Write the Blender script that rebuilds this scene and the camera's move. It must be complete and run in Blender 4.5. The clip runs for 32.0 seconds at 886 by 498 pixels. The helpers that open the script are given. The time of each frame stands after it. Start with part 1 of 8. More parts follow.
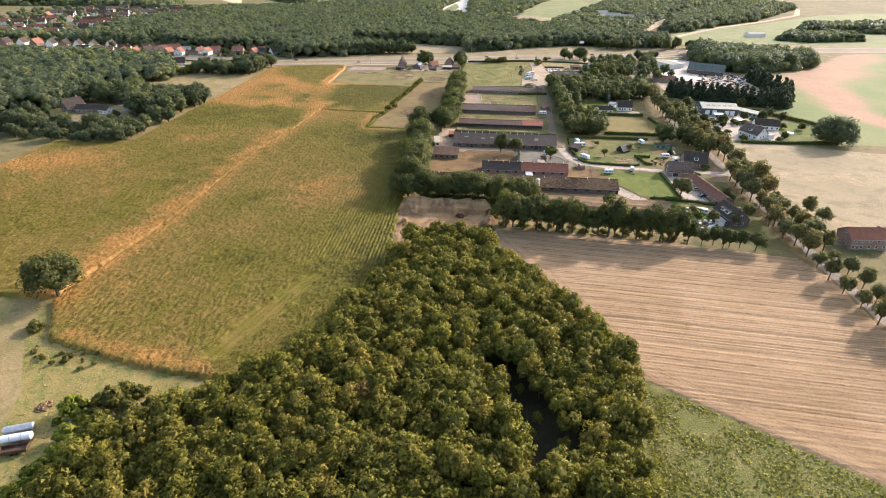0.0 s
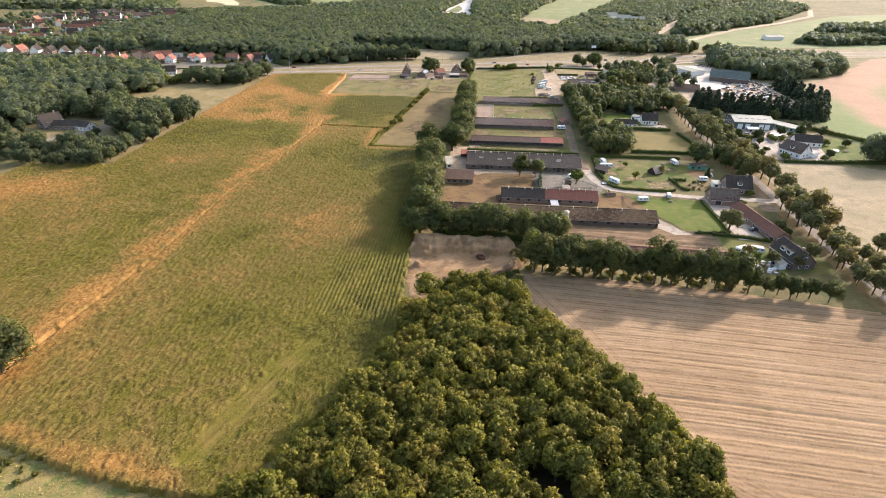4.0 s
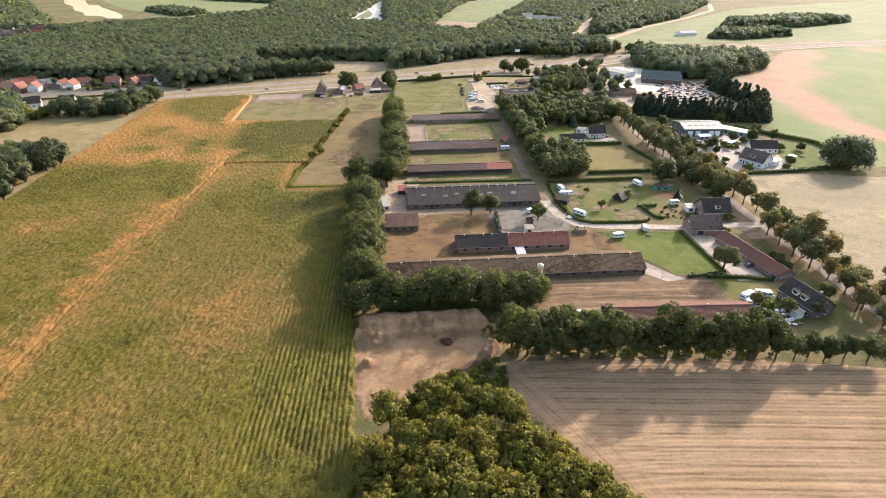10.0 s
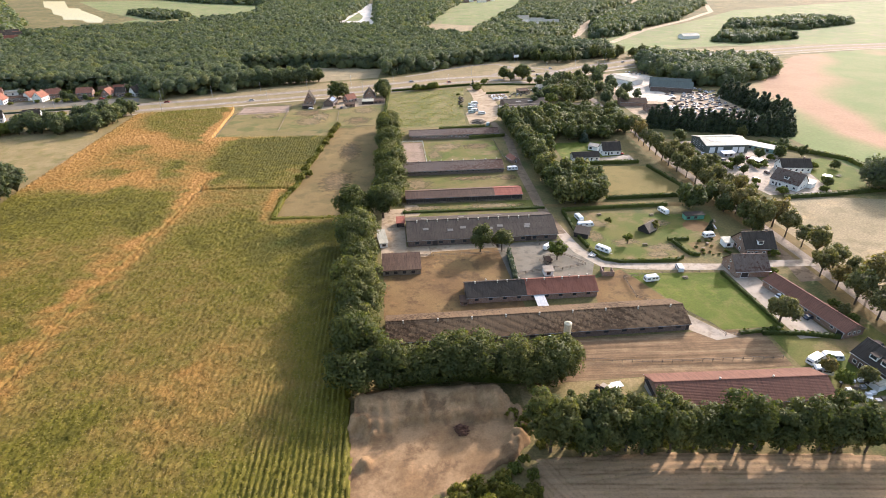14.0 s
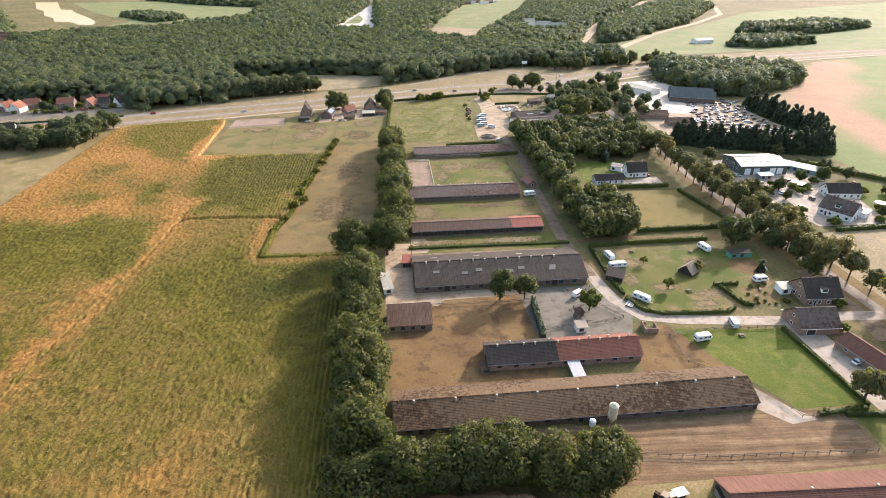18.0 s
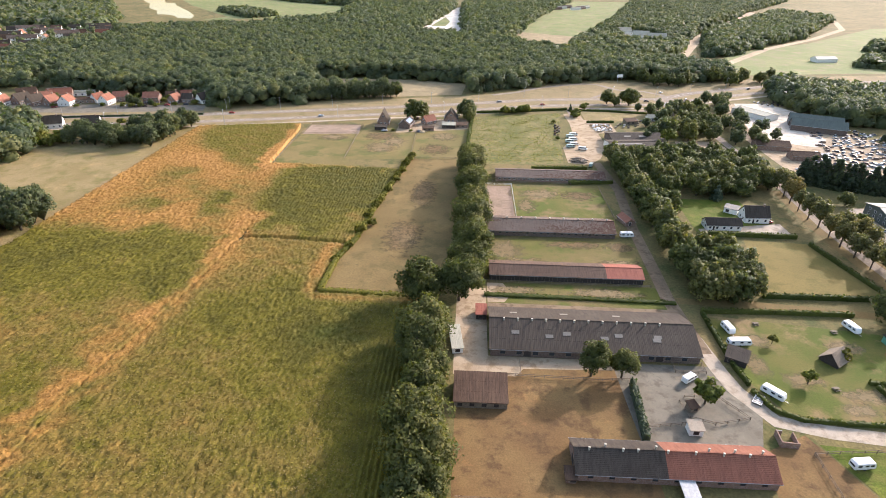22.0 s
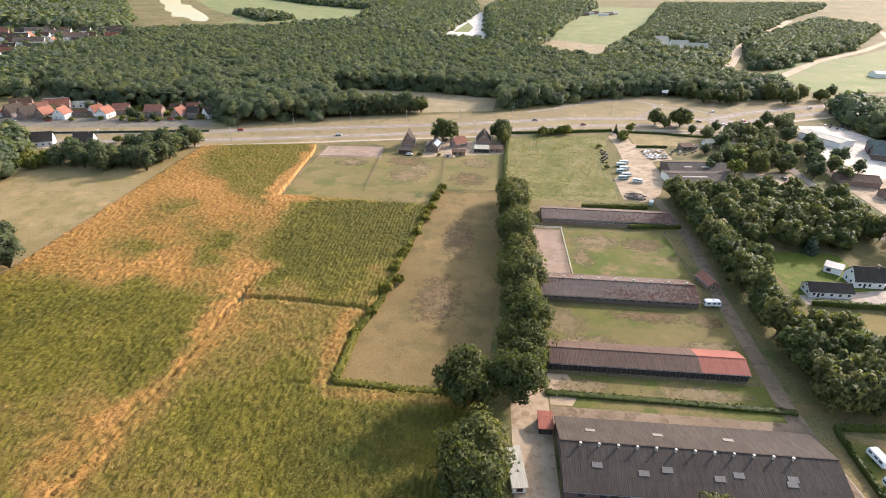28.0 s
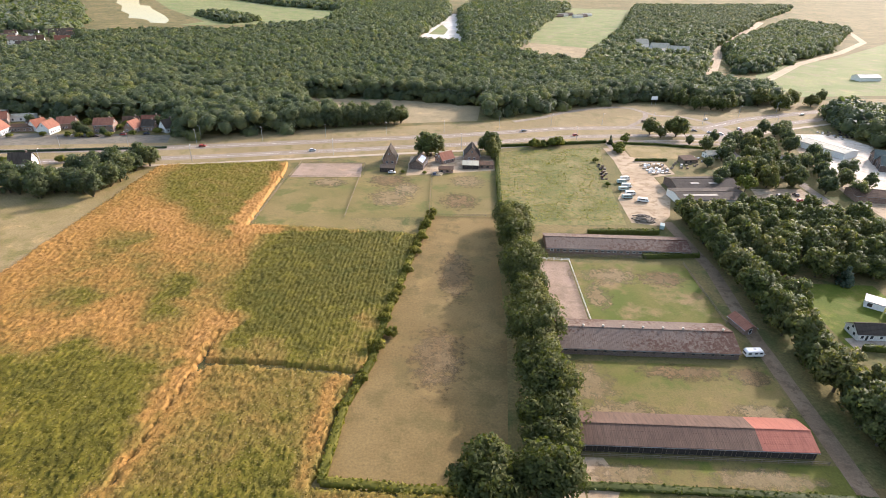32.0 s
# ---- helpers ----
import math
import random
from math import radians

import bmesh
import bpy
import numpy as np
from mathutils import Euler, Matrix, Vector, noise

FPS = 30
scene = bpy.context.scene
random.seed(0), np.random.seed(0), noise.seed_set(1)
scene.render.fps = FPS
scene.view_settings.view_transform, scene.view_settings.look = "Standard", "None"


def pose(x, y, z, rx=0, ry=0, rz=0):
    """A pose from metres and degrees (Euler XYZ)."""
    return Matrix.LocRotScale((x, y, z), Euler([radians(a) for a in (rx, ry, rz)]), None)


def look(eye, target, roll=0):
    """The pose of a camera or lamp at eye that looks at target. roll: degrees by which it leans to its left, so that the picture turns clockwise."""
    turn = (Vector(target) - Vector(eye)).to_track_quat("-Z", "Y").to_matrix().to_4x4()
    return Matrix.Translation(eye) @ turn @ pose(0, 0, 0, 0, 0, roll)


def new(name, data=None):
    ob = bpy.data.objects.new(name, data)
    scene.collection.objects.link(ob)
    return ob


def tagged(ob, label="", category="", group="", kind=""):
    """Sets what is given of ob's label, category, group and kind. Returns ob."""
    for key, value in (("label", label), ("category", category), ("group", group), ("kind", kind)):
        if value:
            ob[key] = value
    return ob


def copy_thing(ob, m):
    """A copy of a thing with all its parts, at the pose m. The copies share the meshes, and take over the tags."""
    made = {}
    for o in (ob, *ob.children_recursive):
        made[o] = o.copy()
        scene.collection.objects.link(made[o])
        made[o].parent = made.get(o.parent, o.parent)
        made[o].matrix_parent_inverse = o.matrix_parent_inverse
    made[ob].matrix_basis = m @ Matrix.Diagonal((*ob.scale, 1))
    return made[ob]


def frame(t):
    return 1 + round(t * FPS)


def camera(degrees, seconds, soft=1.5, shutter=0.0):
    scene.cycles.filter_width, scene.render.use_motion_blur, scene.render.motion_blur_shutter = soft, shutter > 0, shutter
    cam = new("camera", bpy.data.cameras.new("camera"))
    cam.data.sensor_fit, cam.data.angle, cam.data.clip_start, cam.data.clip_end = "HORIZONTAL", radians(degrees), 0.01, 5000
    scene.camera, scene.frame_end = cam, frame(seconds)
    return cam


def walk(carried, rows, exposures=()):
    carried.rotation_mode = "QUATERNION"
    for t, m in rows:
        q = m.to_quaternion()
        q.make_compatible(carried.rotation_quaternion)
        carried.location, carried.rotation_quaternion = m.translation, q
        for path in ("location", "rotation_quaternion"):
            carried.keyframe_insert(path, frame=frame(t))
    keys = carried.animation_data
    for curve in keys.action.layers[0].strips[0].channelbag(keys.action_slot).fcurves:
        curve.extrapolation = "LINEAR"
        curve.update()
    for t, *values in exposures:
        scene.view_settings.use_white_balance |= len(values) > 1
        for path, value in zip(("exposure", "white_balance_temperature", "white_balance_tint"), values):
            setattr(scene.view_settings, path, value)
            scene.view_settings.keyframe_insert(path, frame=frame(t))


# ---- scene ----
cam = camera(77.58, 32.0, soft=0.52)
PATH = [
    (0, look((28.94, -272.42, 109.03), (22.30, -184.88, 61.14), 0.86)),
    (0.5, look((27.18, -267.61, 109.19), (20.73, -180.09, 61.24), 0.98)),
    (1, look((25.96, -262.81, 109.35), (19.45, -175.28, 61.45), 0.89)),
    (1.5, look((24.38, -257.99, 109.40), (17.94, -170.47, 61.45), 0.98)),
    (2, look((23.27, -253.34, 109.33), (16.76, -165.79, 61.43), 0.99)),
    (2.5, look((22.18, -248.44, 109.31), (15.63, -160.90, 61.41), 0.86)),
    (3, look((21.18, -243.71, 109.13), (14.59, -156.17, 61.25), 0.81)),
    (3.5, look((19.83, -239.30, 109.41), (13.22, -151.78, 61.50), 0.75)),
    (5.5, look((15.83, -221.16, 109.12), (9.15, -133.59, 61.30), 0.54)),
    (6, look((14.79, -216.38, 109.01), (8.11, -128.81, 61.19), 0.52)),
    (6.5, look((13.76, -211.79, 108.96), (7.07, -124.20, 61.17), 0.50)),
    (7, look((12.55, -207.33, 108.98), (5.91, -119.72, 61.21), 0.52)),
    (7.5, look((11.66, -202.91, 109.10), (4.96, -115.29, 61.37), 0.47)),
    (8, look((10.71, -197.85, 108.76), (4.15, -110.20, 61.07), 0.43)),
    (8.5, look((9.92, -193.32, 108.76), (6.01, -105.50, 61.09), 0.22)),
    (9, look((9.23, -188.78, 108.71), (9.87, -100.86, 61.06), -0.10)),
    (9.5, look((8.57, -184.05, 108.70), (13.39, -96.27, 61.04), -0.34)),
    (10, look((7.91, -179.53, 108.65), (14.41, -91.83, 61.05), -0.35)),
    (10.5, look((7.32, -174.95, 108.82), (14.77, -87.34, 61.21), -0.42)),
    (11, look((6.99, -170.39, 109.00), (14.48, -82.78, 61.38), -0.47)),
    (11.5, look((6.77, -165.79, 108.96), (14.09, -78.16, 61.36), -0.44)),
    (12, look((6.37, -161.31, 109.00), (13.76, -73.66, 61.42), -0.43)),
    (12.5, look((6.25, -156.59, 108.99), (14.09, -68.98, 61.42), -0.49)),
    (13, look((5.89, -152.17, 108.96), (13.65, -64.54, 61.41), -0.45)),
    (13.5, look((5.67, -147.49, 108.98), (13.49, -59.88, 61.40), -0.45)),
    (14, look((5.45, -143.01, 108.92), (13.34, -55.39, 61.37), -0.47)),
    (14.5, look((5.06, -138.63, 109.07), (12.99, -51.01, 61.52), -0.45)),
    (16.5, look((4.24, -120.87, 109.06), (12.26, -33.23, 61.58), -0.39)),
    (17, look((3.90, -116.78, 109.42), (11.94, -29.17, 61.88), -0.40)),
    (17.5, look((3.77, -112.61, 109.55), (11.76, -25.00, 61.99), -0.45)),
    (18, look((3.53, -108.10, 109.49), (11.55, -20.48, 61.97), -0.39)),
    (18.5, look((3.59, -103.58, 109.34), (11.58, -15.96, 61.82), -0.46)),
    (19, look((3.27, -99.32, 109.43), (11.34, -11.70, 61.91), -0.32)),
    (19.5, look((3.14, -95.48, 109.29), (11.18, -7.80, 61.88), -0.29)),
    (20, look((2.83, -90.91, 109.32), (10.95, -3.24, 61.89), -0.28)),
    (20.5, look((2.22, -86.52, 109.25), (7.26, 1.44, 61.95), -0.08)),
    (21, look((1.71, -82.34, 109.35), (2.89, 5.76, 62.04), 0.21)),
    (21.5, look((1.00, -78.10, 109.10), (-0.15, 10.05, 61.89), 0.56)),
    (22, look((0.28, -73.80, 109.20), (-3.66, 14.23, 61.92), 0.72)),
    (22.5, look((-0.20, -69.65, 109.19), (-5.44, 18.32, 61.93), 0.81)),
    (23, look((-1.31, -65.62, 109.20), (-7.95, 22.27, 61.96), 1.04)),
    (23.5, look((-2.20, -61.51, 109.22), (-9.95, 26.29, 61.99), 1.13)),
    (24, look((-3.46, -57.48, 109.44), (-11.88, 30.22, 62.14), 1.23)),
    (24.5, look((-4.63, -53.52, 109.48), (-13.61, 34.14, 62.21), 1.27)),
    (25, look((-5.50, -49.38, 109.50), (-14.90, 38.26, 62.26), 1.21)),
    (25.5, look((-6.36, -45.39, 109.34), (-16.18, 42.24, 62.17), 1.18)),
    (27.5, look((-12.06, -29.22, 108.78), (-20.83, 58.62, 61.79), 1.23)),
    (28, look((-13.44, -25.22, 108.70), (-19.62, 62.86, 61.75), 1.15)),
    (28.5, look((-14.90, -21.15, 108.75), (-19.09, 67.03, 61.79), 1.05)),
    (29, look((-16.10, -16.98, 108.78), (-19.23, 71.25, 61.81), 0.97)),
    (29.5, look((-17.65, -12.80, 108.65), (-20.22, 75.46, 61.72), 1.13)),
    (30, look((-18.75, -8.82, 108.75), (-21.00, 79.46, 61.83), 1.09)),
    (30.5, look((-19.83, -4.89, 109.06), (-22.01, 83.36, 62.09), 1.03)),
    (31, look((-21.27, -0.70, 108.50), (-23.13, 87.60, 61.61), 1.13)),
    (31.5, look((-22.89, 3.50, 107.75), (-24.37, 91.87, 60.96), 1.38)),
    (32, look((-24.11, 7.48, 107.46), (-25.42, 95.86, 60.70), 1.49)),
]
walk(cam, PATH, [(0, 1.5, 6020, 21), (32, 1.5, 6020, 21)])

# ---- light ----
SUN_AZ, SUN_EL = radians(46), radians(24)
world = bpy.data.worlds.new("sky")
scene.world = world
world.use_nodes = True
wn = world.node_tree.nodes
sky = wn.new("ShaderNodeTexSky")
sky.sky_type, sky.sun_disc = "NISHITA", False
sky.sun_elevation, sky.sun_rotation = SUN_EL, SUN_AZ
sky.air_density, sky.dust_density = 1.6, 2.8
wn["Background"].inputs["Strength"].default_value = 0.15
world.node_tree.links.new(sky.outputs[0], wn["Background"].inputs["Color"])
lamp = bpy.data.lights.new("sun", "SUN")
lamp.energy, lamp.angle, lamp.color = 2.8, radians(1.6), (1.0, 0.93, 0.82)
sun_dir = Vector((math.sin(SUN_AZ) * math.cos(SUN_EL), math.cos(SUN_AZ) * math.cos(SUN_EL), math.sin(SUN_EL)))
new("sun", lamp).matrix_world = look(sun_dir * 300, (0, 0, 0))


# ---- materials ----
def nodes_of(name):
    m = bpy.data.materials.new(name)
    m.use_nodes = True
    nt = m.node_tree
    return m, nt, nt.nodes["Principled BSDF"]


def noise_tex(nt, scale, detail=4.0, rough=0.6, vec=None):
    n = nt.nodes.new("ShaderNodeTexNoise")
    n.inputs["Scale"].default_value, n.inputs["Detail"].default_value = scale, detail
    n.inputs["Roughness"].default_value = rough
    if vec is not None:
        nt.links.new(vec, n.inputs["Vector"])
    return n.outputs["Fac"]


def ramp(nt, fac, stops):
    r = nt.nodes.new("ShaderNodeValToRGB")
    els = r.color_ramp.elements
    while len(els) < len(stops):
        els.new(0.5)
    for e, (p, c) in zip(els, stops):
        e.position, e.color = p, (*c, 1)
    nt.links.new(fac, r.inputs[0])
    return r.outputs[0]


def mix(nt, a, b, fac, mode="MIX"):
    m = nt.nodes.new("ShaderNodeMix")
    m.data_type, m.blend_type = "RGBA", mode
    for k, v in ((0, fac), (6, a), (7, b)):
        if isinstance(v, (float, int)):
            m.inputs[k].default_value = v
        elif isinstance(v, tuple):
            m.inputs[k].default_value = (*v, 1)
        else:
            nt.links.new(v, m.inputs[k])
    return m.outputs[2]


def math_node(nt, op, a, b=0.0, c=None):
    m = nt.nodes.new("ShaderNodeMath")
    m.operation = op
    for k, v in enumerate((a, b) if c is None else (a, b, c)):
        if isinstance(v, (float, int)):
            m.inputs[k].default_value = v
        else:
            nt.links.new(v, m.inputs[k])
    return m.outputs[0]


def coords(nt, kind="Object", scale=(1, 1, 1), turn=0.0):
    tc = nt.nodes.new("ShaderNodeTexCoord")
    out = tc.outputs[kind]
    if turn:
        rot = nt.nodes.new("ShaderNodeMapping")
        rot.inputs["Rotation"].default_value = (0, 0, radians(turn))
        nt.links.new(out, rot.inputs[0])
        out = rot.outputs[0]
    mp = nt.nodes.new("ShaderNodeMapping")
    mp.inputs["Scale"].default_value = scale
    nt.links.new(out, mp.inputs[0])
    return mp.outputs[0]


def bump(nt, bsdf, height, strength, dist):
    b = nt.nodes.new("ShaderNodeBump")
    b.inputs["Strength"].default_value, b.inputs["Distance"].default_value = strength, dist
    nt.links.new(height, b.inputs["Height"])
    nt.links.new(b.outputs[0], bsdf.inputs["Normal"])


def soil(name, a, b, c, big=0.03, mid=0.25, fine=2.5, rough=0.95, lift=0.15, stain=0.8, grain=0.8):
    """Ground cover of three tones: large patches, middling stains and fine grain."""
    m, nt, s = nodes_of(name)
    v = coords(nt)
    n1, n2, n3 = noise_tex(nt, big, 5, 0.65, v), noise_tex(nt, mid, 5, 0.65, v), noise_tex(nt, fine, 3, 0.7, v)
    col = ramp(nt, n1, [(0.42, a), (0.58, b)])
    col = mix(nt, col, c, ramp(nt, n2, [(0.5, (0, 0, 0)), (0.62, (1, 1, 1))]))
    pale = noise_tex(nt, mid * 0.45, 6, 0.75, v)
    col = mix(nt, col, (1.45, 1.36, 1.3), ramp(nt, pale, [(0.56, (0, 0, 0)), (0.66, (stain,) * 3)]), "MULTIPLY")
    col = mix(nt, col, ramp(nt, n3, [(0.3, (0.45, 0.45, 0.45)), (0.7, (1.08, 1.08, 1.08))]), grain, "MULTIPLY")
    nt.links.new(col, s.inputs["Base Color"])
    s.inputs["Roughness"].default_value = rough
    s.inputs["Specular IOR Level"].default_value = 0.15
    bump(nt, s, n3, 0.6, lift)
    return m


def foliage(name, a, b, c, vary=0.35, leafy=1.0, crowns=False, sheen=0.0):
    """Leaves: tone by tree and by clump, some light passing through."""
    m, nt, s = nodes_of(name)
    info = nt.nodes.new("ShaderNodeObjectInfo")
    geo = nt.nodes.new("ShaderNodeNewGeometry")
    pick = info.outputs["Random"]
    if crowns:
        at = nt.nodes.new("ShaderNodeAttribute")
        at.attribute_name = "crown"
        pick = at.outputs["Fac"]
    col = ramp(nt, pick, [(0.0, a), (0.55, b), (1.0, c)])
    isl = ramp(nt, geo.outputs["Random Per Island"], [(0.0, (0.55, 0.6, 0.5)), (0.6, (1, 1, 1)), (1.0, (1.35, 1.3, 1.05))])
    col = mix(nt, col, isl, leafy, "MULTIPLY")
    if leafy < 1:
        tone = noise_tex(nt, 0.045, 5, 0.75, coords(nt))
        col = mix(nt, col, ramp(nt, tone, [(0.36, (0.72, 0.8, 0.85)), (0.5, (1, 1, 1)), (0.64, (1.35, 1.25, 0.95))]), 1.0, "MULTIPLY")
    n = noise_tex(nt, 0.35, 3, 0.6, coords(nt))
    col = mix(nt, col, ramp(nt, n, [(0.3, (0.7, 0.75, 0.65)), (0.7, (1.25, 1.2, 1.1))]), vary * 2, "MULTIPLY")
    nt.links.new(col, s.inputs["Base Color"])
    s.inputs["Roughness"].default_value = 0.6
    s.inputs["Specular IOR Level"].default_value = 0.1
    # sheen pales the leaves in place of distant haze
    s.inputs["Sheen Weight"].default_value = sheen
    s.inputs["Sheen Roughness"].default_value = 0.5
    tr = nt.nodes.new("ShaderNodeBsdfTranslucent")
    nt.links.new(mix(nt, col, (1.3, 1.5, 0.6), 1.0, "MULTIPLY"), tr.inputs[0])
    ms = nt.nodes.new("ShaderNodeMixShader")
    ms.inputs[0].default_value = 0.36
    nt.links.new(s.outputs[0], ms.inputs[1])
    nt.links.new(tr.outputs[0], ms.inputs[2])
    nt.links.new(ms.outputs[0], nt.nodes["Material Output"].inputs[0])
    return m


def plain(name, col, rough=0.7, metal=0.0, vary=0.25, scale=1.5, spec=0.3):
    m, nt, s = nodes_of(name)
    v = coords(nt)
    n = noise_tex(nt, scale, 5, 0.65, v)
    n2 = noise_tex(nt, scale * 9, 3, 0.6, v)
    k = mix(nt, ramp(nt, n, [(0.3, (1 - vary,) * 3), (0.7, (1 + vary * 0.4,) * 3)]), ramp(nt, n2, [(0.3, (1 - vary,) * 3), (0.7, (1.0,) * 3)]), 0.5, "MULTIPLY")
    nt.links.new(mix(nt, col, k, 1.0, "MULTIPLY"), s.inputs["Base Color"])
    s.inputs["Roughness"].default_value, s.inputs["Metallic"].default_value = rough, metal
    s.inputs["Specular IOR Level"].default_value = spec
    return m


def roofing(name, a, b, stain, cell=0.33, rough=0.85, moss=None):
    """Roof covering: tone by patch, streaks down the slope, rows across."""
    m, nt, s = nodes_of(name)
    v = coords(nt)
    col = ramp(nt, noise_tex(nt, 0.12, 5, 0.7, v), [(0.35, a), (0.65, b)])
    st = noise_tex(nt, 1.0, 5, 0.7, coords(nt, scale=(1.6, 0.22, 0.22)))
    col = mix(nt, col, stain, ramp(nt, st, [(0.45, (0, 0, 0)), (0.7, (0.9, 0.9, 0.9))]))
    if moss:
        ms = noise_tex(nt, 0.9, 6, 0.75, v)
        big = noise_tex(nt, 0.06, 3, 0.6, v)
        col = mix(nt, col, moss, ramp(nt, math_node(nt, "MULTIPLY", ms, math_node(nt, "ADD", big, 0.35)), [(0.42, (0, 0, 0)), (0.52, (1, 1, 1))]))
    w = nt.nodes.new("ShaderNodeTexWave")
    w.inputs["Scale"].default_value = 0.314 / cell
    w.inputs["Distortion"].default_value = 0.3
    nt.links.new(v, w.inputs["Vector"])
    fine = noise_tex(nt, 5.0, 3, 0.7, v)
    col = mix(nt, col, ramp(nt, fine, [(0.3, (0.6, 0.6, 0.6)), (0.7, (1.1, 1.1, 1.1))]), 0.6, "MULTIPLY")
    nt.links.new(col, s.inputs["Base Color"])
    s.inputs["Roughness"].default_value = rough
    s.inputs["Specular IOR Level"].default_value = 0.1
    bump(nt, s, w.outputs["Fac"], 0.3, 0.05)
    return m


def brickwork(name, a, b, joint):
    m, nt, s = nodes_of(name)
    br = nt.nodes.new("ShaderNodeTexBrick")
    v = coords(nt)
    sep, com = nt.nodes.new("ShaderNodeSeparateXYZ"), nt.nodes.new("ShaderNodeCombineXYZ")
    nt.links.new(v, sep.inputs[0])
    nt.links.new(math_node(nt, "ADD", sep.outputs[0], sep.outputs[1]), com.inputs[0])
    nt.links.new(sep.outputs[2], com.inputs[1])
    nt.links.new(com.outputs[0], br.inputs["Vector"])
    br.inputs["Color1"].default_value, br.inputs["Color2"].default_value, br.inputs["Mortar"].default_value = (*a, 1), (*b, 1), (*joint, 1)
    br.inputs["Scale"].default_value = 2.2
    n = noise_tex(nt, 0.8, 5, 0.7, v)
    nt.links.new(mix(nt, br.outputs[0], ramp(nt, n, [(0.3, (0.6, 0.58, 0.55)), (0.7, (1.1, 1.1, 1.1))]), 0.8, "MULTIPLY"), s.inputs["Base Color"])
    s.inputs["Roughness"].default_value = 0.9
    return m


def glazing(name="window_glass"):
    m, nt, s = nodes_of(name)
    s.inputs["Base Color"].default_value = (0.03, 0.035, 0.04, 1)
    s.inputs["Roughness"].default_value = 0.08
    s.inputs["Specular IOR Level"].default_value = 0.6
    return m


M_GROUND = soil("rough_grassland", (0.145, 0.12, 0.042), (0.20, 0.15, 0.06), (0.095, 0.098, 0.03), 0.012, 0.08, 1.2)
M_DRYGRASS = soil("dry_meadow", (0.235, 0.175, 0.072), (0.285, 0.21, 0.095), (0.195, 0.16, 0.055), 0.035, 0.12, 1.6)
M_MEADOW = soil("brown_grazed_meadow", (0.165, 0.112, 0.042), (0.20, 0.138, 0.054), (0.135, 0.10, 0.036), 0.03, 0.1, 1.4, 0.95, 0.1, 0.6, 0.5)
M_GRASS = soil("green_grass", (0.088, 0.106, 0.017), (0.135, 0.122, 0.030), (0.225, 0.155, 0.070), 0.045, 0.06, 2.0, 0.95, 0.1, 0.8, 0.6)
M_LUSH = soil("lush_grass", (0.088, 0.115, 0.012), (0.115, 0.134, 0.017), (0.142, 0.138, 0.028), 0.05, 0.2, 2.0)
M_PADDOCK = soil("worn_paddock_grass", (0.105, 0.108, 0.021), (0.195, 0.138, 0.056), (0.092, 0.103, 0.019), 0.035, 0.07, 1.8, 0.95, 0.1, 0.7, 0.6)
M_WORN = soil("worn_dry_pasture", (0.155, 0.125, 0.042), (0.195, 0.145, 0.056), (0.112, 0.112, 0.03), 0.03, 0.07, 1.6, 0.95, 0.1, 0.7, 0.5)
M_GOLD = soil("golden_mown_grass", (0.168, 0.127, 0.037), (0.195, 0.145, 0.044), (0.142, 0.116, 0.031), 0.03, 0.08, 1.6, 0.95, 0.1, 0.5, 0.5)
M_MUD = soil("trampled_earth", (0.155, 0.09, 0.036), (0.195, 0.122, 0.047), (0.108, 0.064, 0.028), 0.05, 0.16, 2.0, 0.95, 0.06, 0.8, 0.45)
M_SAND = soil("pale_sand", (0.42, 0.32, 0.20), (0.50, 0.39, 0.25), (0.34, 0.25, 0.15), 0.08, 0.3, 1.5)
M_BRIGHTSAND = soil("bright_dune_sand", (0.60, 0.54, 0.45), (0.68, 0.62, 0.52), (0.5, 0.46, 0.36), 0.02, 0.05, 0.6)
M_YARD = soil("sandy_yard", (0.32, 0.235, 0.145), (0.39, 0.295, 0.19), (0.25, 0.175, 0.10), 0.08, 0.25, 5.0, 0.95, 0.04, 0.5, 0.35)
M_BRIGHTYARD = soil("bright_compacted_gravel", (0.50, 0.43, 0.33), (0.58, 0.50, 0.39), (0.40, 0.33, 0.25), 0.05, 0.2, 3.0, 0.9, 0.04, 0.5, 0.4)
M_CONCRETE = soil("pale_concrete", (0.33, 0.265, 0.19), (0.40, 0.325, 0.24), (0.27, 0.21, 0.145), 0.1, 0.3, 5.0, 0.85, 0.02, 0.35, 0.35)
M_ASPHALT = soil("grey_asphalt", (0.15, 0.128, 0.092), (0.185, 0.158, 0.115), (0.125, 0.106, 0.076), 0.06, 0.3, 5.0, 0.85, 0.02, 0.35, 0.4)
M_ROAD = soil("worn_road_asphalt", (0.27, 0.215, 0.158), (0.30, 0.242, 0.182), (0.235, 0.185, 0.132), 0.04, 0.2, 2.0, 0.97, 0.02)
M_VERGE = soil("dry_verge", (0.24, 0.178, 0.085), (0.285, 0.212, 0.105), (0.195, 0.158, 0.066), 0.03, 0.12, 1.5)
M_BEET = soil("low_green_crop", (0.115, 0.122, 0.026), (0.155, 0.145, 0.036), (0.19, 0.16, 0.05), 0.05, 0.3, 2.2, 0.9, 0.4)
M_WEED = soil("weedy_field", (0.15, 0.14, 0.04), (0.225, 0.18, 0.07), (0.10, 0.12, 0.03), 0.05, 0.35, 1.8, 0.95, 0.4)
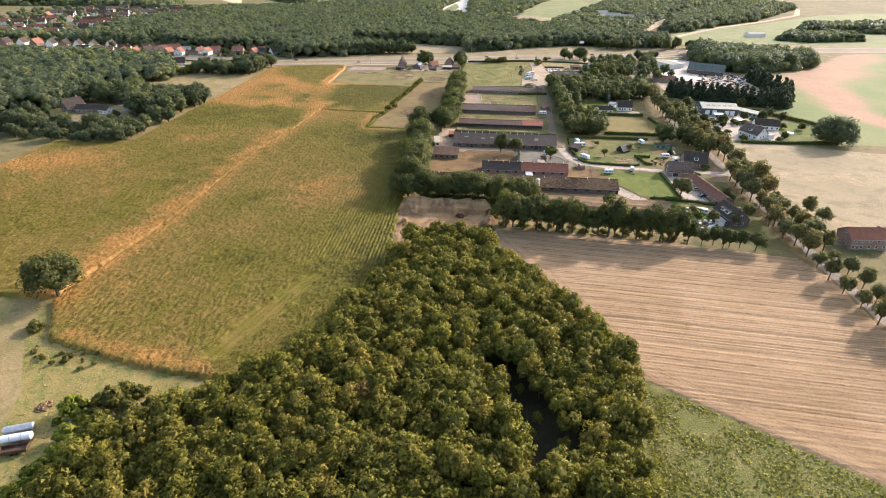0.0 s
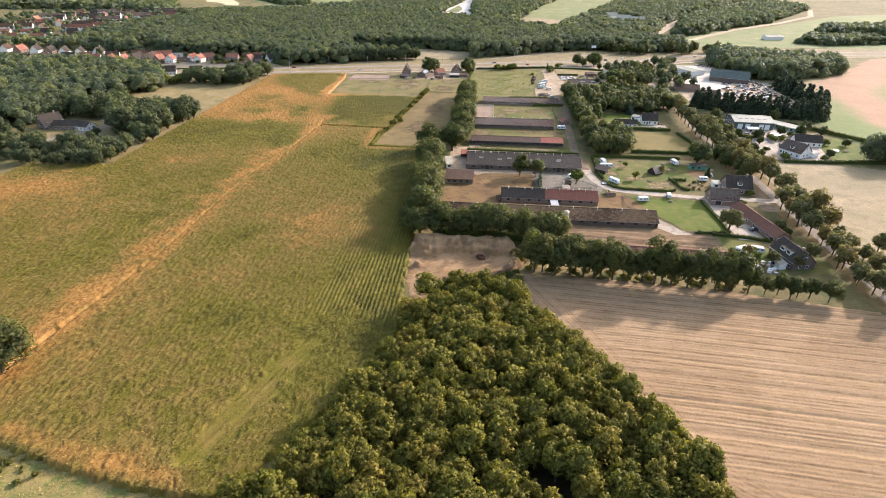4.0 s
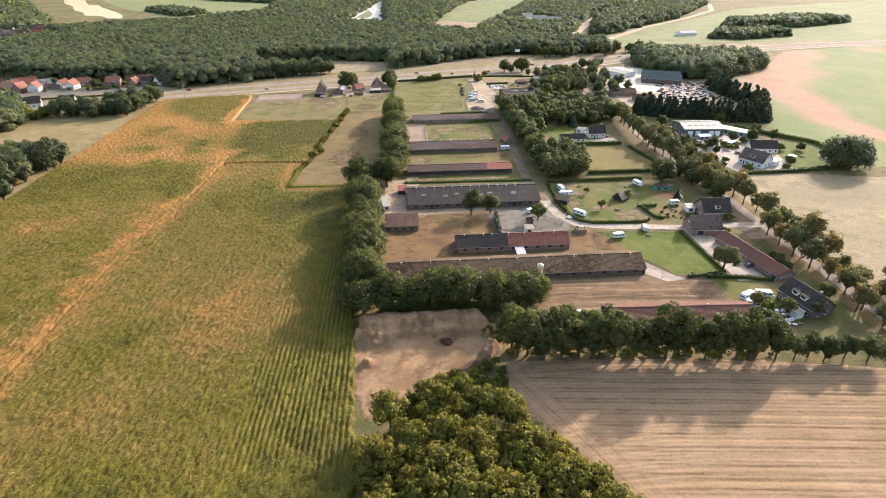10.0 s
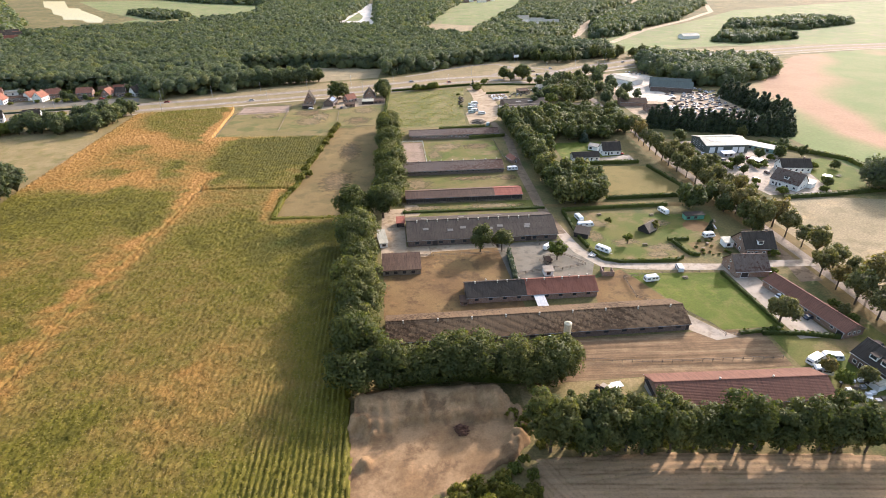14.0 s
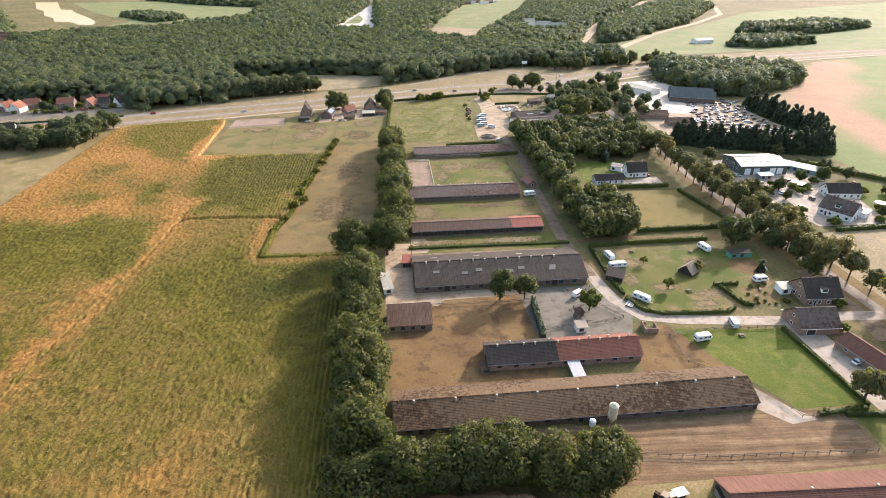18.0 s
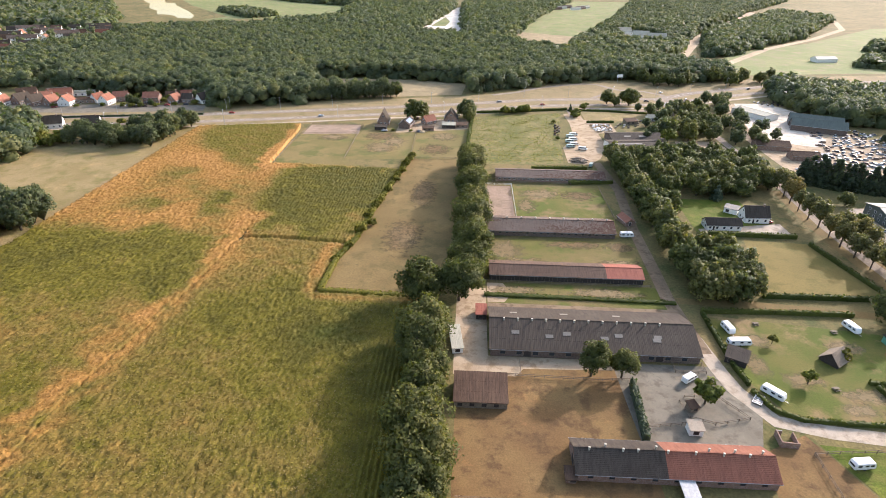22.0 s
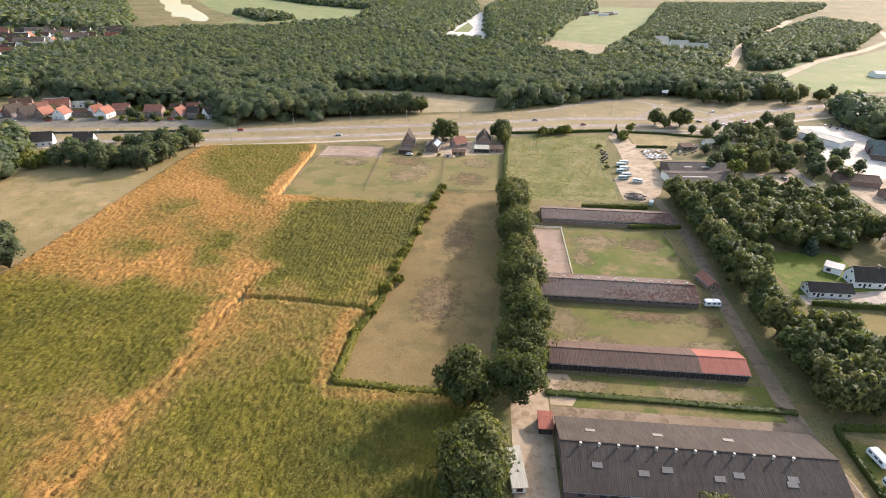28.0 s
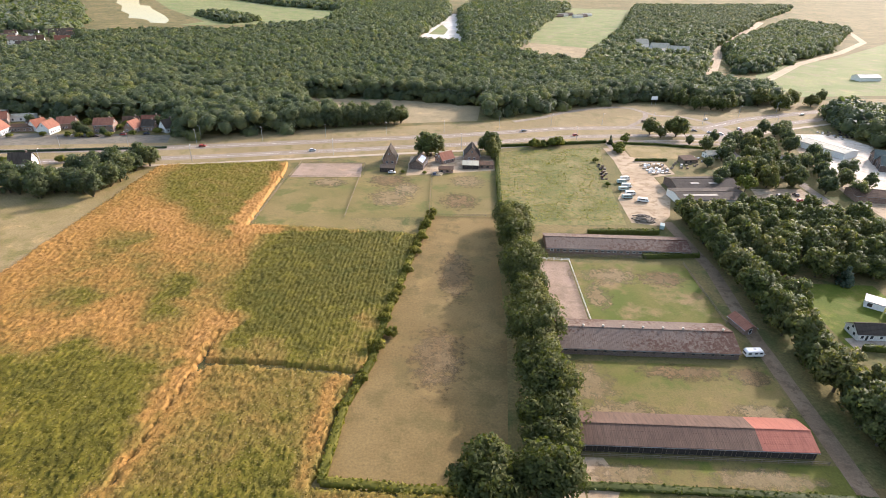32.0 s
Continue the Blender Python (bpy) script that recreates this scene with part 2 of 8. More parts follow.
M_STRAW = soil("straw_yellow_grass", (0.245, 0.192, 0.06), (0.30, 0.225, 0.08), (0.155, 0.165, 0.042), 0.06, 0.22, 1.8, 0.95, 0.3)
M_REDSAND = soil("riding_sand", (0.29, 0.205, 0.14), (0.34, 0.245, 0.175), (0.25, 0.18, 0.12), 0.06, 0.2, 2.0)
M_PALEFIELD = soil("pale_green_field", (0.16, 0.19, 0.06), (0.205, 0.215, 0.08), (0.235, 0.205, 0.10), 0.02, 0.06, 0.8)
M_BROWNFIELD = soil("brown_stubble_field", (0.285, 0.22, 0.118), (0.325, 0.25, 0.138), (0.245, 0.19, 0.10), 0.02, 0.1, 1.2)
M_OAK = foliage("oak_leaves", (0.126, 0.118, 0.024), (0.160, 0.145, 0.029), (0.198, 0.17, 0.037))
M_OAKDRY = foliage("yellowing_oak_leaves", (0.142, 0.125, 0.026), (0.176, 0.150, 0.031), (0.225, 0.172, 0.039))
M_LEAF = foliage("dark_leaves", (0.072, 0.080, 0.030), (0.092, 0.097, 0.036), (0.118, 0.114, 0.042), 0.35, 0.7)
M_LANE = foliage("autumn_touched_leaves", (0.125, 0.122, 0.055), (0.16, 0.14, 0.06), (0.22, 0.155, 0.06), sheen=0.05)
# next two: haze put into the colour, bluer and paler than near leaves
M_FAR = foliage("woodland_leaves", (0.076, 0.092, 0.048), (0.094, 0.108, 0.054), (0.122, 0.128, 0.058), 0.3, 0.4, sheen=0.06)
M_WOODS = foliage("woods_canopy_leaves", (0.072, 0.090, 0.050), (0.102, 0.118, 0.060), (0.150, 0.150, 0.064), 0.22, 0.32, True, 0.08)
M_GROVE = foliage("grove_leaves", (0.082, 0.094, 0.034), (0.106, 0.112, 0.040), (0.140, 0.132, 0.048), 0.35, 0.6, sheen=0.05)
M_WILLOW = foliage("willow_leaves", (0.085, 0.098, 0.055), (0.085, 0.098, 0.055), (0.085, 0.098, 0.055), 0.3, 0.6, sheen=0.1)
M_CONIFER = foliage("conifer_needles", (0.052, 0.068, 0.044), (0.062, 0.078, 0.048), (0.074, 0.088, 0.050), sheen=0.08)
M_HEDGE = foliage("hedge_leaves", (0.055, 0.068, 0.018), (0.072, 0.085, 0.022), (0.095, 0.102, 0.026))
M_SPRUCE = foliage("blue_spruce_needles", (0.10, 0.13, 0.11), (0.11, 0.14, 0.12), (0.12, 0.15, 0.13))
M_BUSH = foliage("pale_shrub_leaves", (0.10, 0.115, 0.028), (0.135, 0.145, 0.034), (0.17, 0.16, 0.045))
M_FRESH = foliage("fresh_bush_leaves", (0.17, 0.185, 0.03), (0.215, 0.215, 0.036), (0.26, 0.24, 0.05))
M_DULL = foliage("olive_bush_leaves", (0.125, 0.118, 0.034), (0.155, 0.138, 0.04), (0.185, 0.155, 0.05))
M_DRYTUFT = foliage("dry_grass_blades", (0.24, 0.20, 0.062), (0.30, 0.24, 0.078), (0.35, 0.28, 0.105))
M_WITHERED = foliage("withered_leaves", (0.15, 0.095, 0.04), (0.185, 0.115, 0.048), (0.215, 0.14, 0.06))
M_BARK = plain("bark", (0.10, 0.075, 0.05), 0.95, vary=0.4)
M_TIMBER = plain("weathered_timber", (0.22, 0.17, 0.12), 0.9, vary=0.4)
M_DARKWOOD = plain("dark_stained_boards", (0.045, 0.035, 0.03), 0.85, vary=0.4)
M_WHITE = plain("white_paint", (0.78, 0.76, 0.72), 0.6, vary=0.12)
M_CREAM = plain("cream_silo_sheet", (0.62, 0.52, 0.34), 0.5, vary=0.25)
M_VAN = plain("vehicle_white", (0.68, 0.67, 0.64), 0.3, vary=0.06, spec=0.5)
M_CARS = plain("vehicle_silver", (0.50, 0.51, 0.52), 0.3, vary=0.08, spec=0.5)
M_CARD = plain("vehicle_dark", (0.04, 0.045, 0.06), 0.3, vary=0.08, spec=0.5)
M_CARR = plain("vehicle_red", (0.35, 0.04, 0.03), 0.35, vary=0.1, spec=0.5)
M_TEAL = plain("pale_green_van_paint", (0.36, 0.44, 0.40), 0.4, vary=0.2)
M_RUBBER = plain("tyre_rubber", (0.02, 0.02, 0.02), 0.9)
M_STEEL = plain("galvanised_steel", (0.42, 0.43, 0.44), 0.45, 0.6)
M_GLASS = glazing()
M_BRICK = brickwork("brown_brick", (0.20, 0.11, 0.075), (0.26, 0.15, 0.10), (0.30, 0.27, 0.23))
M_BRICKD = brickwork("dark_brick", (0.10, 0.065, 0.05), (0.14, 0.09, 0.07), (0.18, 0.16, 0.14))
M_RENDER = plain("white_render", (0.72, 0.69, 0.63), 0.85, vary=0.15)
M_MOSSROOF = roofing("mossy_tile_roof", (0.135, 0.085, 0.046), (0.18, 0.12, 0.066), (0.095, 0.06, 0.033), 0.3, moss=(0.062, 0.038, 0.02))
M_REDROOF = roofing("red_tile_roof", (0.215, 0.088, 0.055), (0.255, 0.108, 0.068), (0.15, 0.06, 0.04), 0.3)
M_REDSHEET = roofing("red_sheet_roof", (0.30, 0.108, 0.07), (0.34, 0.128, 0.085), (0.24, 0.085, 0.058), 0.25)
M_REDBROWN = roofing("brown_red_tile_roof", (0.17, 0.082, 0.054), (0.20, 0.10, 0.066), (0.12, 0.058, 0.04), 0.3)
M_DARKROOF = roofing("dark_tile_roof", (0.056, 0.045, 0.035), (0.080, 0.064, 0.049), (0.037, 0.03, 0.023), 0.3)
M_GREYSHEET = roofing("grey_fibre_sheet_roof", (0.062, 0.048, 0.036), (0.082, 0.066, 0.050), (0.042, 0.033, 0.026), 0.4)
M_PURPLE = roofing("brown_fibre_sheet_roof", (0.115, 0.072, 0.050), (0.145, 0.094, 0.066), (0.07, 0.045, 0.032), 0.4)
M_MOTTLED = roofing("mottled_grey_brown_roof", (0.135, 0.10, 0.078), (0.175, 0.135, 0.105), (0.11, 0.08, 0.062), 0.35, moss=(0.085, 0.045, 0.03))
M_SHEDROOF = roofing("rusty_brown_roof", (0.088, 0.053, 0.034), (0.12, 0.074, 0.048), (0.05, 0.032, 0.022), 0.4)
M_ORANGE = roofing("orange_tile_roof", (0.265, 0.118, 0.076), (0.315, 0.142, 0.092), (0.19, 0.085, 0.058), 0.3)
M_PALEROOF = roofing("pale_sheet_roof", (0.36, 0.335, 0.25), (0.42, 0.39, 0.30), (0.28, 0.26, 0.19), 0.5, 0.6)
M_SKYLIGHT = plain("milky_skylight", (0.17, 0.15, 0.12), 0.4, vary=0.25)


def furrowed(name):
    """Tan soil: broken drill lines across, and headland lines along the wood's edges."""
    m, nt, s = nodes_of(name)
    v = coords(nt)

    def lines(turn):
        sep = nt.nodes.new("ShaderNodeSeparateXYZ")
        nt.links.new(coords(nt, turn=turn), sep.inputs[0])
        wob = math_node(nt, "MULTIPLY", noise_tex(nt, 1.0, 2, 0.5, coords(nt, scale=(0.05, 0.4, 1), turn=turn)), 5.0)
        fine = math_node(nt, "SINE", math_node(nt, "ADD", math_node(nt, "MULTIPLY", sep.outputs[1], 4.6), wob))
        wide = math_node(nt, "SINE", math_node(nt, "ADD", math_node(nt, "MULTIPLY", sep.outputs[1], 1.53), wob))
        gaps = noise_tex(nt, 1.0, 4, 0.7, coords(nt, scale=(0.25, 1.6, 1), turn=turn))
        a = ramp(nt, math_node(nt, "ADD", math_node(nt, "MULTIPLY", fine, 0.22), math_node(nt, "ADD", math_node(nt, "MULTIPLY", wide, 0.28), 0.5)), [(0.1, (0.56, 0.52, 0.47)), (0.4, (0.95, 0.94, 0.93)), (0.7, (1.02, 1.02, 1.02)), (0.95, (1.2, 1.18, 1.14))])
        return mix(nt, (1.0, 1.0, 1.0), a, ramp(nt, gaps, [(0.34, (0.15, 0.15, 0.15)), (0.58, (1, 1, 1))]))

    def beyond(turn, y0):
        sep = nt.nodes.new("ShaderNodeSeparateXYZ")
        nt.links.new(coords(nt, turn=turn), sep.inputs[0])
        d = math_node(nt, "SUBTRACT", sep.outputs[1], y0)
        return ramp(nt, math_node(nt, "MULTIPLY", d, 0.1), [(0.6, (0.65, 0.65, 0.65)), (0.95, (0, 0, 0))])

    rows = lines(5.5)
    rows = mix(nt, rows, lines(62.6), beyond(62.6, 3.0))
    rows = mix(nt, rows, lines(34.8), beyond(34.8, -74.5))
    wide = noise_tex(nt, 0.03, 5, 0.7, v)
    fine = noise_tex(nt, 1.7, 5, 0.8, v)
    col = ramp(nt, wide, [(0.38, (0.26, 0.165, 0.085)), (0.62, (0.325, 0.212, 0.115))])
    col = mix(nt, col, (0.22, 0.165, 0.07), ramp(nt, noise_tex(nt, 0.25, 5, 0.75, v), [(0.52, (0, 0, 0)), (0.7, (0.55, 0.55, 0.55))]))
    col = mix(nt, col, rows, 0.9, "MULTIPLY")
    col = mix(nt, col, ramp(nt, fine, [(0.32, (0.45, 0.44, 0.42)), (0.46, (0.95, 0.95, 0.95)), (0.7, (1.12, 1.12, 1.12))]), 0.75, "MULTIPLY")
    nt.links.new(col, s.inputs["Base Color"])
    s.inputs["Roughness"].default_value = 0.95
    s.inputs["Specular IOR Level"].default_value = 0.1
    bump(nt, s, fine, 0.6, 0.15)
    return m


M_PLOUGH = furrowed("furrowed_soil")


def streaked(name, a, b, c, turn):
    """Bare earth with wheel streaks along one direction."""
    m, nt, s = nodes_of(name)
    v = coords(nt)
    st = noise_tex(nt, 1.0, 5, 0.7, coords(nt, scale=(0.03, 0.55, 1), turn=turn))
    col = ramp(nt, st, [(0.36, c), (0.5, a), (0.64, b)])
    col = mix(nt, col, ramp(nt, noise_tex(nt, 0.2, 5, 0.7, v), [(0.35, (0.75, 0.75, 0.72)), (0.65, (1.2, 1.18, 1.15))]), 0.9, "MULTIPLY")
    fine = noise_tex(nt, 2.2, 4, 0.75, v)
    col = mix(nt, col, ramp(nt, fine, [(0.3, (0.55, 0.55, 0.55)), (0.7, (1.05, 1.05, 1.05))]), 0.8, "MULTIPLY")
    nt.links.new(col, s.inputs["Base Color"])
    s.inputs["Roughness"].default_value = 0.95
    s.inputs["Specular IOR Level"].default_value = 0.1
    bump(nt, s, fine, 0.6, 0.1)
    return m


M_EARTH = streaked("rutted_earth", (0.205, 0.13, 0.07), (0.28, 0.19, 0.105), (0.14, 0.088, 0.045), 3)
M_PIT = soil("dug_sand", (0.220, 0.131, 0.061), (0.304, 0.189, 0.094), (0.167, 0.099, 0.048), 0.09, 0.16, 1.6, 0.95, 0.12, 0.7, 0.4)


def frayed(m):
    """Lets a ground material thin out towards the rim of its patch."""
    nt = m.node_tree
    at = nt.nodes.new("ShaderNodeAttribute")
    at.attribute_name = "wear"
    n = noise_tex(nt, 0.35, 6, 0.75, coords(nt))
    f = math_node(nt, "ADD", at.outputs["Fac"], math_node(nt, "MULTIPLY", math_node(nt, "SUBTRACT", n, 0.5), 2.6))
    ms = nt.nodes.new("ShaderNodeMixShader")
    tr = nt.nodes.new("ShaderNodeBsdfTransparent")
    nt.links.new(ramp(nt, f, [(0.3, (0, 0, 0)), (0.75, (0.85, 0.85, 0.85))]), ms.inputs[0])
    nt.links.new(tr.outputs[0], ms.inputs[1])
    nt.links.new(nt.nodes["Principled BSDF"].outputs[0], ms.inputs[2])
    nt.links.new(ms.outputs[0], nt.nodes["Material Output"].inputs[0])
    return m


M_BAREDRY = frayed(soil("bare_dry_ground", (0.225, 0.165, 0.08), (0.26, 0.19, 0.10), (0.19, 0.14, 0.065), 0.06, 0.3, 2.0))
M_BAREMUD = frayed(soil("bare_brown_ground", (0.165, 0.11, 0.05), (0.20, 0.138, 0.066), (0.135, 0.092, 0.042), 0.06, 0.3, 2.0))
M_DIRT = soil("worn_dirt_road", (0.18, 0.125, 0.075), (0.225, 0.16, 0.098), (0.135, 0.094, 0.055), 0.06, 0.3, 2.0, 0.9, 0.05, 0.4, 0.5)
# leaf litter with the shade of the oaks put into its colour
M_SHADELITTER = soil("shade_darkened_litter", (0.035, 0.028, 0.014), (0.045, 0.038, 0.017), (0.03, 0.033, 0.013), 0.1, 0.4, 2.0)
M_WATER = glazing("pond_water")


def banded(name):
    """Pale green field going over into dry orange ground where the attribute says so."""
    m, nt, s = nodes_of(name)
    v = coords(nt)
    at = nt.nodes.new("ShaderNodeAttribute")
    at.attribute_name = "dry"
    green = ramp(nt, noise_tex(nt, 0.02, 5, 0.7, v), [(0.4, (0.135, 0.165, 0.05)), (0.6, (0.185, 0.19, 0.07))])
    tan = ramp(nt, noise_tex(nt, 0.03, 5, 0.7, v), [(0.4, (0.30, 0.175, 0.098)), (0.6, (0.34, 0.205, 0.118))])
    f = math_node(nt, "ADD", at.outputs["Fac"], math_node(nt, "MULTIPLY", math_node(nt, "SUBTRACT", noise_tex(nt, 0.05, 6, 0.75, v), 0.5), 0.35))
    col = mix(nt, green, tan, ramp(nt, f, [(0.15, (0, 0, 0)), (0.8, (1, 1, 1))]))
    col = mix(nt, col, ramp(nt, noise_tex(nt, 0.5, 4, 0.7, v), [(0.3, (0.75, 0.75, 0.75)), (0.7, (1.1, 1.1, 1.1))]), 0.8, "MULTIPLY")
    nt.links.new(col, s.inputs["Base Color"])
    s.inputs["Roughness"].default_value = 0.95
    s.inputs["Specular IOR Level"].default_value = 0.15
    return m


M_BANDED = banded("pale_field_with_dry_band")


# ---- mesh helpers ----
def part(name, bm, material, parent=None, label=""):
    me = bpy.data.meshes.new(name)
    bm.to_mesh(me)
    bm.free()
    me.materials.append(material)
    ob = new(name, me)
    if parent is not None:
        ob.parent = parent
    if label:
        ob["label"] = label
    return ob


def box(bm, x0, x1, y0, y1, z0, z1):
    v = [bm.verts.new((x, y, z)) for z in (z0, z1) for x, y in ((x0, y0), (x1, y0), (x1, y1), (x0, y1))]
    for f in ((3, 2, 1, 0), (4, 5, 6, 7), (0, 1, 5, 4), (1, 2, 6, 5), (2, 3, 7, 6), (3, 0, 4, 7)):
        bm.faces.new([v[i] for i in f])
    return bm


def boxes(*dims):
    bm = bmesh.new()
    for d in dims:
        box(bm, *d)
    return bm


def tube(bm, p, q, r0, r1, n=8):
    p, q = Vector(p), Vector(q)
    d = (q - p).normalized()
    a = d.orthogonal().normalized()
    b = d.cross(a)
    rings = [[bm.verts.new(c + (a * math.cos(k * math.tau / n) + b * math.sin(k * math.tau / n)) * r) for k in range(n)] for c, r in ((p, r0), (q, r1))]
    for k in range(n):
        bm.faces.new((rings[0][k], rings[0][(k + 1) % n], rings[1][(k + 1) % n], rings[1][k]))
    bm.faces.new(rings[1])
    bm.faces.new(rings[0][::-1])
    return bm


def thing(name, m, label, category, group="", kind=""):
    e = new(name)
    e.matrix_world = m
    return tagged(e, label, category, group, kind)


def np_mesh(name, verts, tris, material, kind_tags):
    me = bpy.data.meshes.new(name)
    me.vertices.add(len(verts))
    me.vertices.foreach_set("co", np.asarray(verts, np.float32).ravel())
    me.loops.add(tris.size)
    me.loops.foreach_set("vertex_index", np.asarray(tris, np.int32).ravel())
    me.polygons.add(len(tris))
    me.polygons.foreach_set("loop_start", np.arange(0, tris.size, tris.shape[1], dtype=np.int32))
    me.update(calc_edges=True)
    me.materials.append(material)
    ob = new(name, me)
    return tagged(ob, *kind_tags)


def field(name, pts, material, z, label, category="field", kind="structure"):
    bm = bmesh.new()
    bm.faces.new([bm.verts.new((x, y, z)) for x, y in pts])
    bmesh.ops.triangulate(bm, faces=bm.faces[:])
    bmesh.ops.recalc_face_normals(bm, faces=bm.faces[:])
    if bm.faces[:][0].normal.z < 0:
        bmesh.ops.reverse_faces(bm, faces=bm.faces[:])
    ob = part(name, bm, material)
    return tagged(ob, label, category, kind=kind)


def strip(name, pts, width, material, z, label, category="road"):
    """A road or track of even width along a line of points."""
    bm = bmesh.new()
    pts = [Vector((x, y)) for x, y in pts]
    rows = []
    for i, p in enumerate(pts):
        d = (pts[min(i + 1, len(pts) - 1)] - pts[max(i - 1, 0)]).normalized()
        n = Vector((-d.y, d.x)) * width / 2
        rows.append([bm.verts.new((*(p + n), z)), bm.verts.new((*(p - n), z))])
    for a, b in zip(rows, rows[1:]):
        bm.faces.new((a[1], b[1], b[0], a[0]))
    return tagged(part(name, bm, material), label, category, kind="structure")


def inside(pts, x, y):
    """Whether points lie in a polygon (arrays)."""
    x, y = np.asarray(x, float), np.asarray(y, float)
    hit = np.zeros(x.shape, bool)
    for (x0, y0), (x1, y1) in zip(pts, pts[1:] + pts[:1]):
        if y0 == y1:
            continue
        cross = (y0 > y) != (y1 > y)
        hit ^= cross & (x < (x1 - x0) * (y - y0) / (y1 - y0) + x0)
    return hit


def scatter(pts, step, seed, jitter=0.42):
    rng = np.random.default_rng(seed)
    xs, ys = [p[0] for p in pts], [p[1] for p in pts]
    gx, gy = np.meshgrid(np.arange(min(xs), max(xs), step), np.arange(min(ys), max(ys), step))
    gx = gx + (np.arange(gx.shape[0]) % 2)[:, None] * step / 2
    gx, gy = gx.ravel() + rng.uniform(-jitter, jitter, gx.size) * step, gy.ravel() + rng.uniform(-jitter, jitter, gy.size) * step
    keep = inside(pts, gx, gy)
    return np.stack([gx[keep], gy[keep]], 1)


# ---- ground and fields ----
bm = bmesh.new()
bmesh.ops.create_grid(bm, x_segments=24, y_segments=24, size=4800)
tagged(part("ground", bm, M_GROUND), "dry grassy farmland reaching the horizon", "ground", kind="structure")

field("meadow", [(-52, 93), (-9, 93), (-5, 150), (-4, 244), (-33, 243), (-39, 199), (-45, 150), (-50, 120)], M_MEADOW, 0.03, "brown grazed horse meadow between hedge and trees", "meadow")
field("meadow", [(-114, 226), (-113, 287), (-74, 291), (-73, 239), (-60, 226)], M_WORN, 0.03, "worn green paddock behind the maize", "meadow")
field("meadow", [(-73, 238), (-74, 290), (-72, 308), (-36, 308), (-34, 242)], M_WORN, 0.03, "dry tan paddock behind the maize", "meadow")
field("meadow", [(-33.5, 243.5), (-35.5, 308), (1, 308), (-3, 244.5)], M_WORN, 0.03, "small worn paddock behind the houses", "meadow")
field("riding_ring", [(-112.5, 288), (-112, 311), (-77, 314), (-74.5, 292)], M_REDSAND, 0.05, "reddish sand riding ring with a fence", "riding ring")
field("meadow", [(-3, 236), (2, 343), (72, 360), (63, 310), (57, 240)], M_WEED, 0.03, "rough weedy field beside the sandy yard", "field")
field("yard", [(73, 358), (86, 361), (86, 342), (104, 333), (104, 312), (90, 306), (90, 278), (81, 252), (72, 240), (60, 243), (61, 272), (72, 296), (74, 333)], M_YARD, 0.04, "pale sandy yard of a builder's depot", "yard")
field("paddock", [(-1, 10), (-1, 60.5), (48, 60.5), (48, 10)], M_MUD, 0.03, "trampled bare paddock between the barns", "paddock")
field("paddock", [(9, 88), (9, 104), (73, 104), (73, 88)], M_PADDOCK, 0.03, "worn grass paddock between two barns", "paddock")
field("paddock", [(9, 114), (9, 141), (72, 141), (72, 114)], M_PADDOCK, 0.03, "worn grass paddock between two barns", "paddock")
def bare_patch(x, y, rx, ry, material, z, label):
    """A worn patch that frays out into the grass."""
    n = 20
    ring = [(math.cos(k * math.tau / n), math.sin(k * math.tau / n)) for k in range(n)]
    verts = [(x, y, z)] + [(x + rx * q * c, y + ry * q * d, z) for q in (0.5, 1.0) for c, d in ring]
    faces = [(0, 1 + k, 1 + (k + 1) % n) for k in range(n)]
    for k in range(n):
        a, b = 1 + k, 1 + (k + 1) % n
        faces += [(a, a + n, b + n), (a, b + n, b)]
    ob = np_mesh("worn_patch", np.array(verts, float), np.array(faces), material, (label, "earth", "", "structure"))
    at = ob.data.attributes.new("wear", "FLOAT", "POINT")
    at.data.foreach_set("value", [1.0] + [0.62] * n + [0.0] * n)


for k, (x, y, rx, ry, mt) in enumerate(((38, 193, 17, 9, M_BAREDRY), (58, 192, 13, 9, M_BAREMUD), (30, 178, 7, 12, M_BAREDRY), (17, 131, 11, 12, M_BAREDRY), (24, 120, 17, 6, M_BAREDRY), (47, 137, 20, 5, M_BAREMUD), (62, 121, 12, 6, M_BAREDRY), (20, 99, 14, 5, M_BAREDRY), (52, 99, 20, 5, M_BAREDRY), (66, 136, 8, 6, M_BAREMUD), (-55, 264, 15, 16, M_BAREDRY), (-58, 288, 16, 14, M_BAREMUD), (-48, 276, 10, 13, M_BAREDRY), (-20, 262, 14, 15, M_BAREMUD), (-16, 290, 14, 13, M_BAREDRY), (-90, 282, 14, 9, M_BAREDRY), (-22, 190, 9, 26, M_BAREMUD), (-27, 140, 12, 22, M_BAREMUD))):
    bare_patch(x, y, rx, ry, mt, 0.04 + 0.004 * k, "worn bare patch in the paddock grass")
field("paddock", [(24, 156), (24, 203), (70, 203), (70, 156)], M_GRASS, 0.03, "fenced grass paddock behind a barn", "paddock")
field("riding_ring", [(9, 155), (9, 203), (23.5, 203), (23.5, 155)], M_REDSAND, 0.04, "narrow sand ring with white fence", "riding ring")
field("yard", [(-2, 52), (-2, 100), (8.5, 100), (8.5, 61), (47, 61), (47, 56.5), (19, 55.5), (16.5, 52)], M_YARD, 0.045, "pale sandy yard by the dark barn", "yard")
field("yard", [(47, 27), (46, 60), (76, 60), (82, 40), (76, 26)], M_ASPHALT, 0.045, "grey asphalt farmyard", "yard")
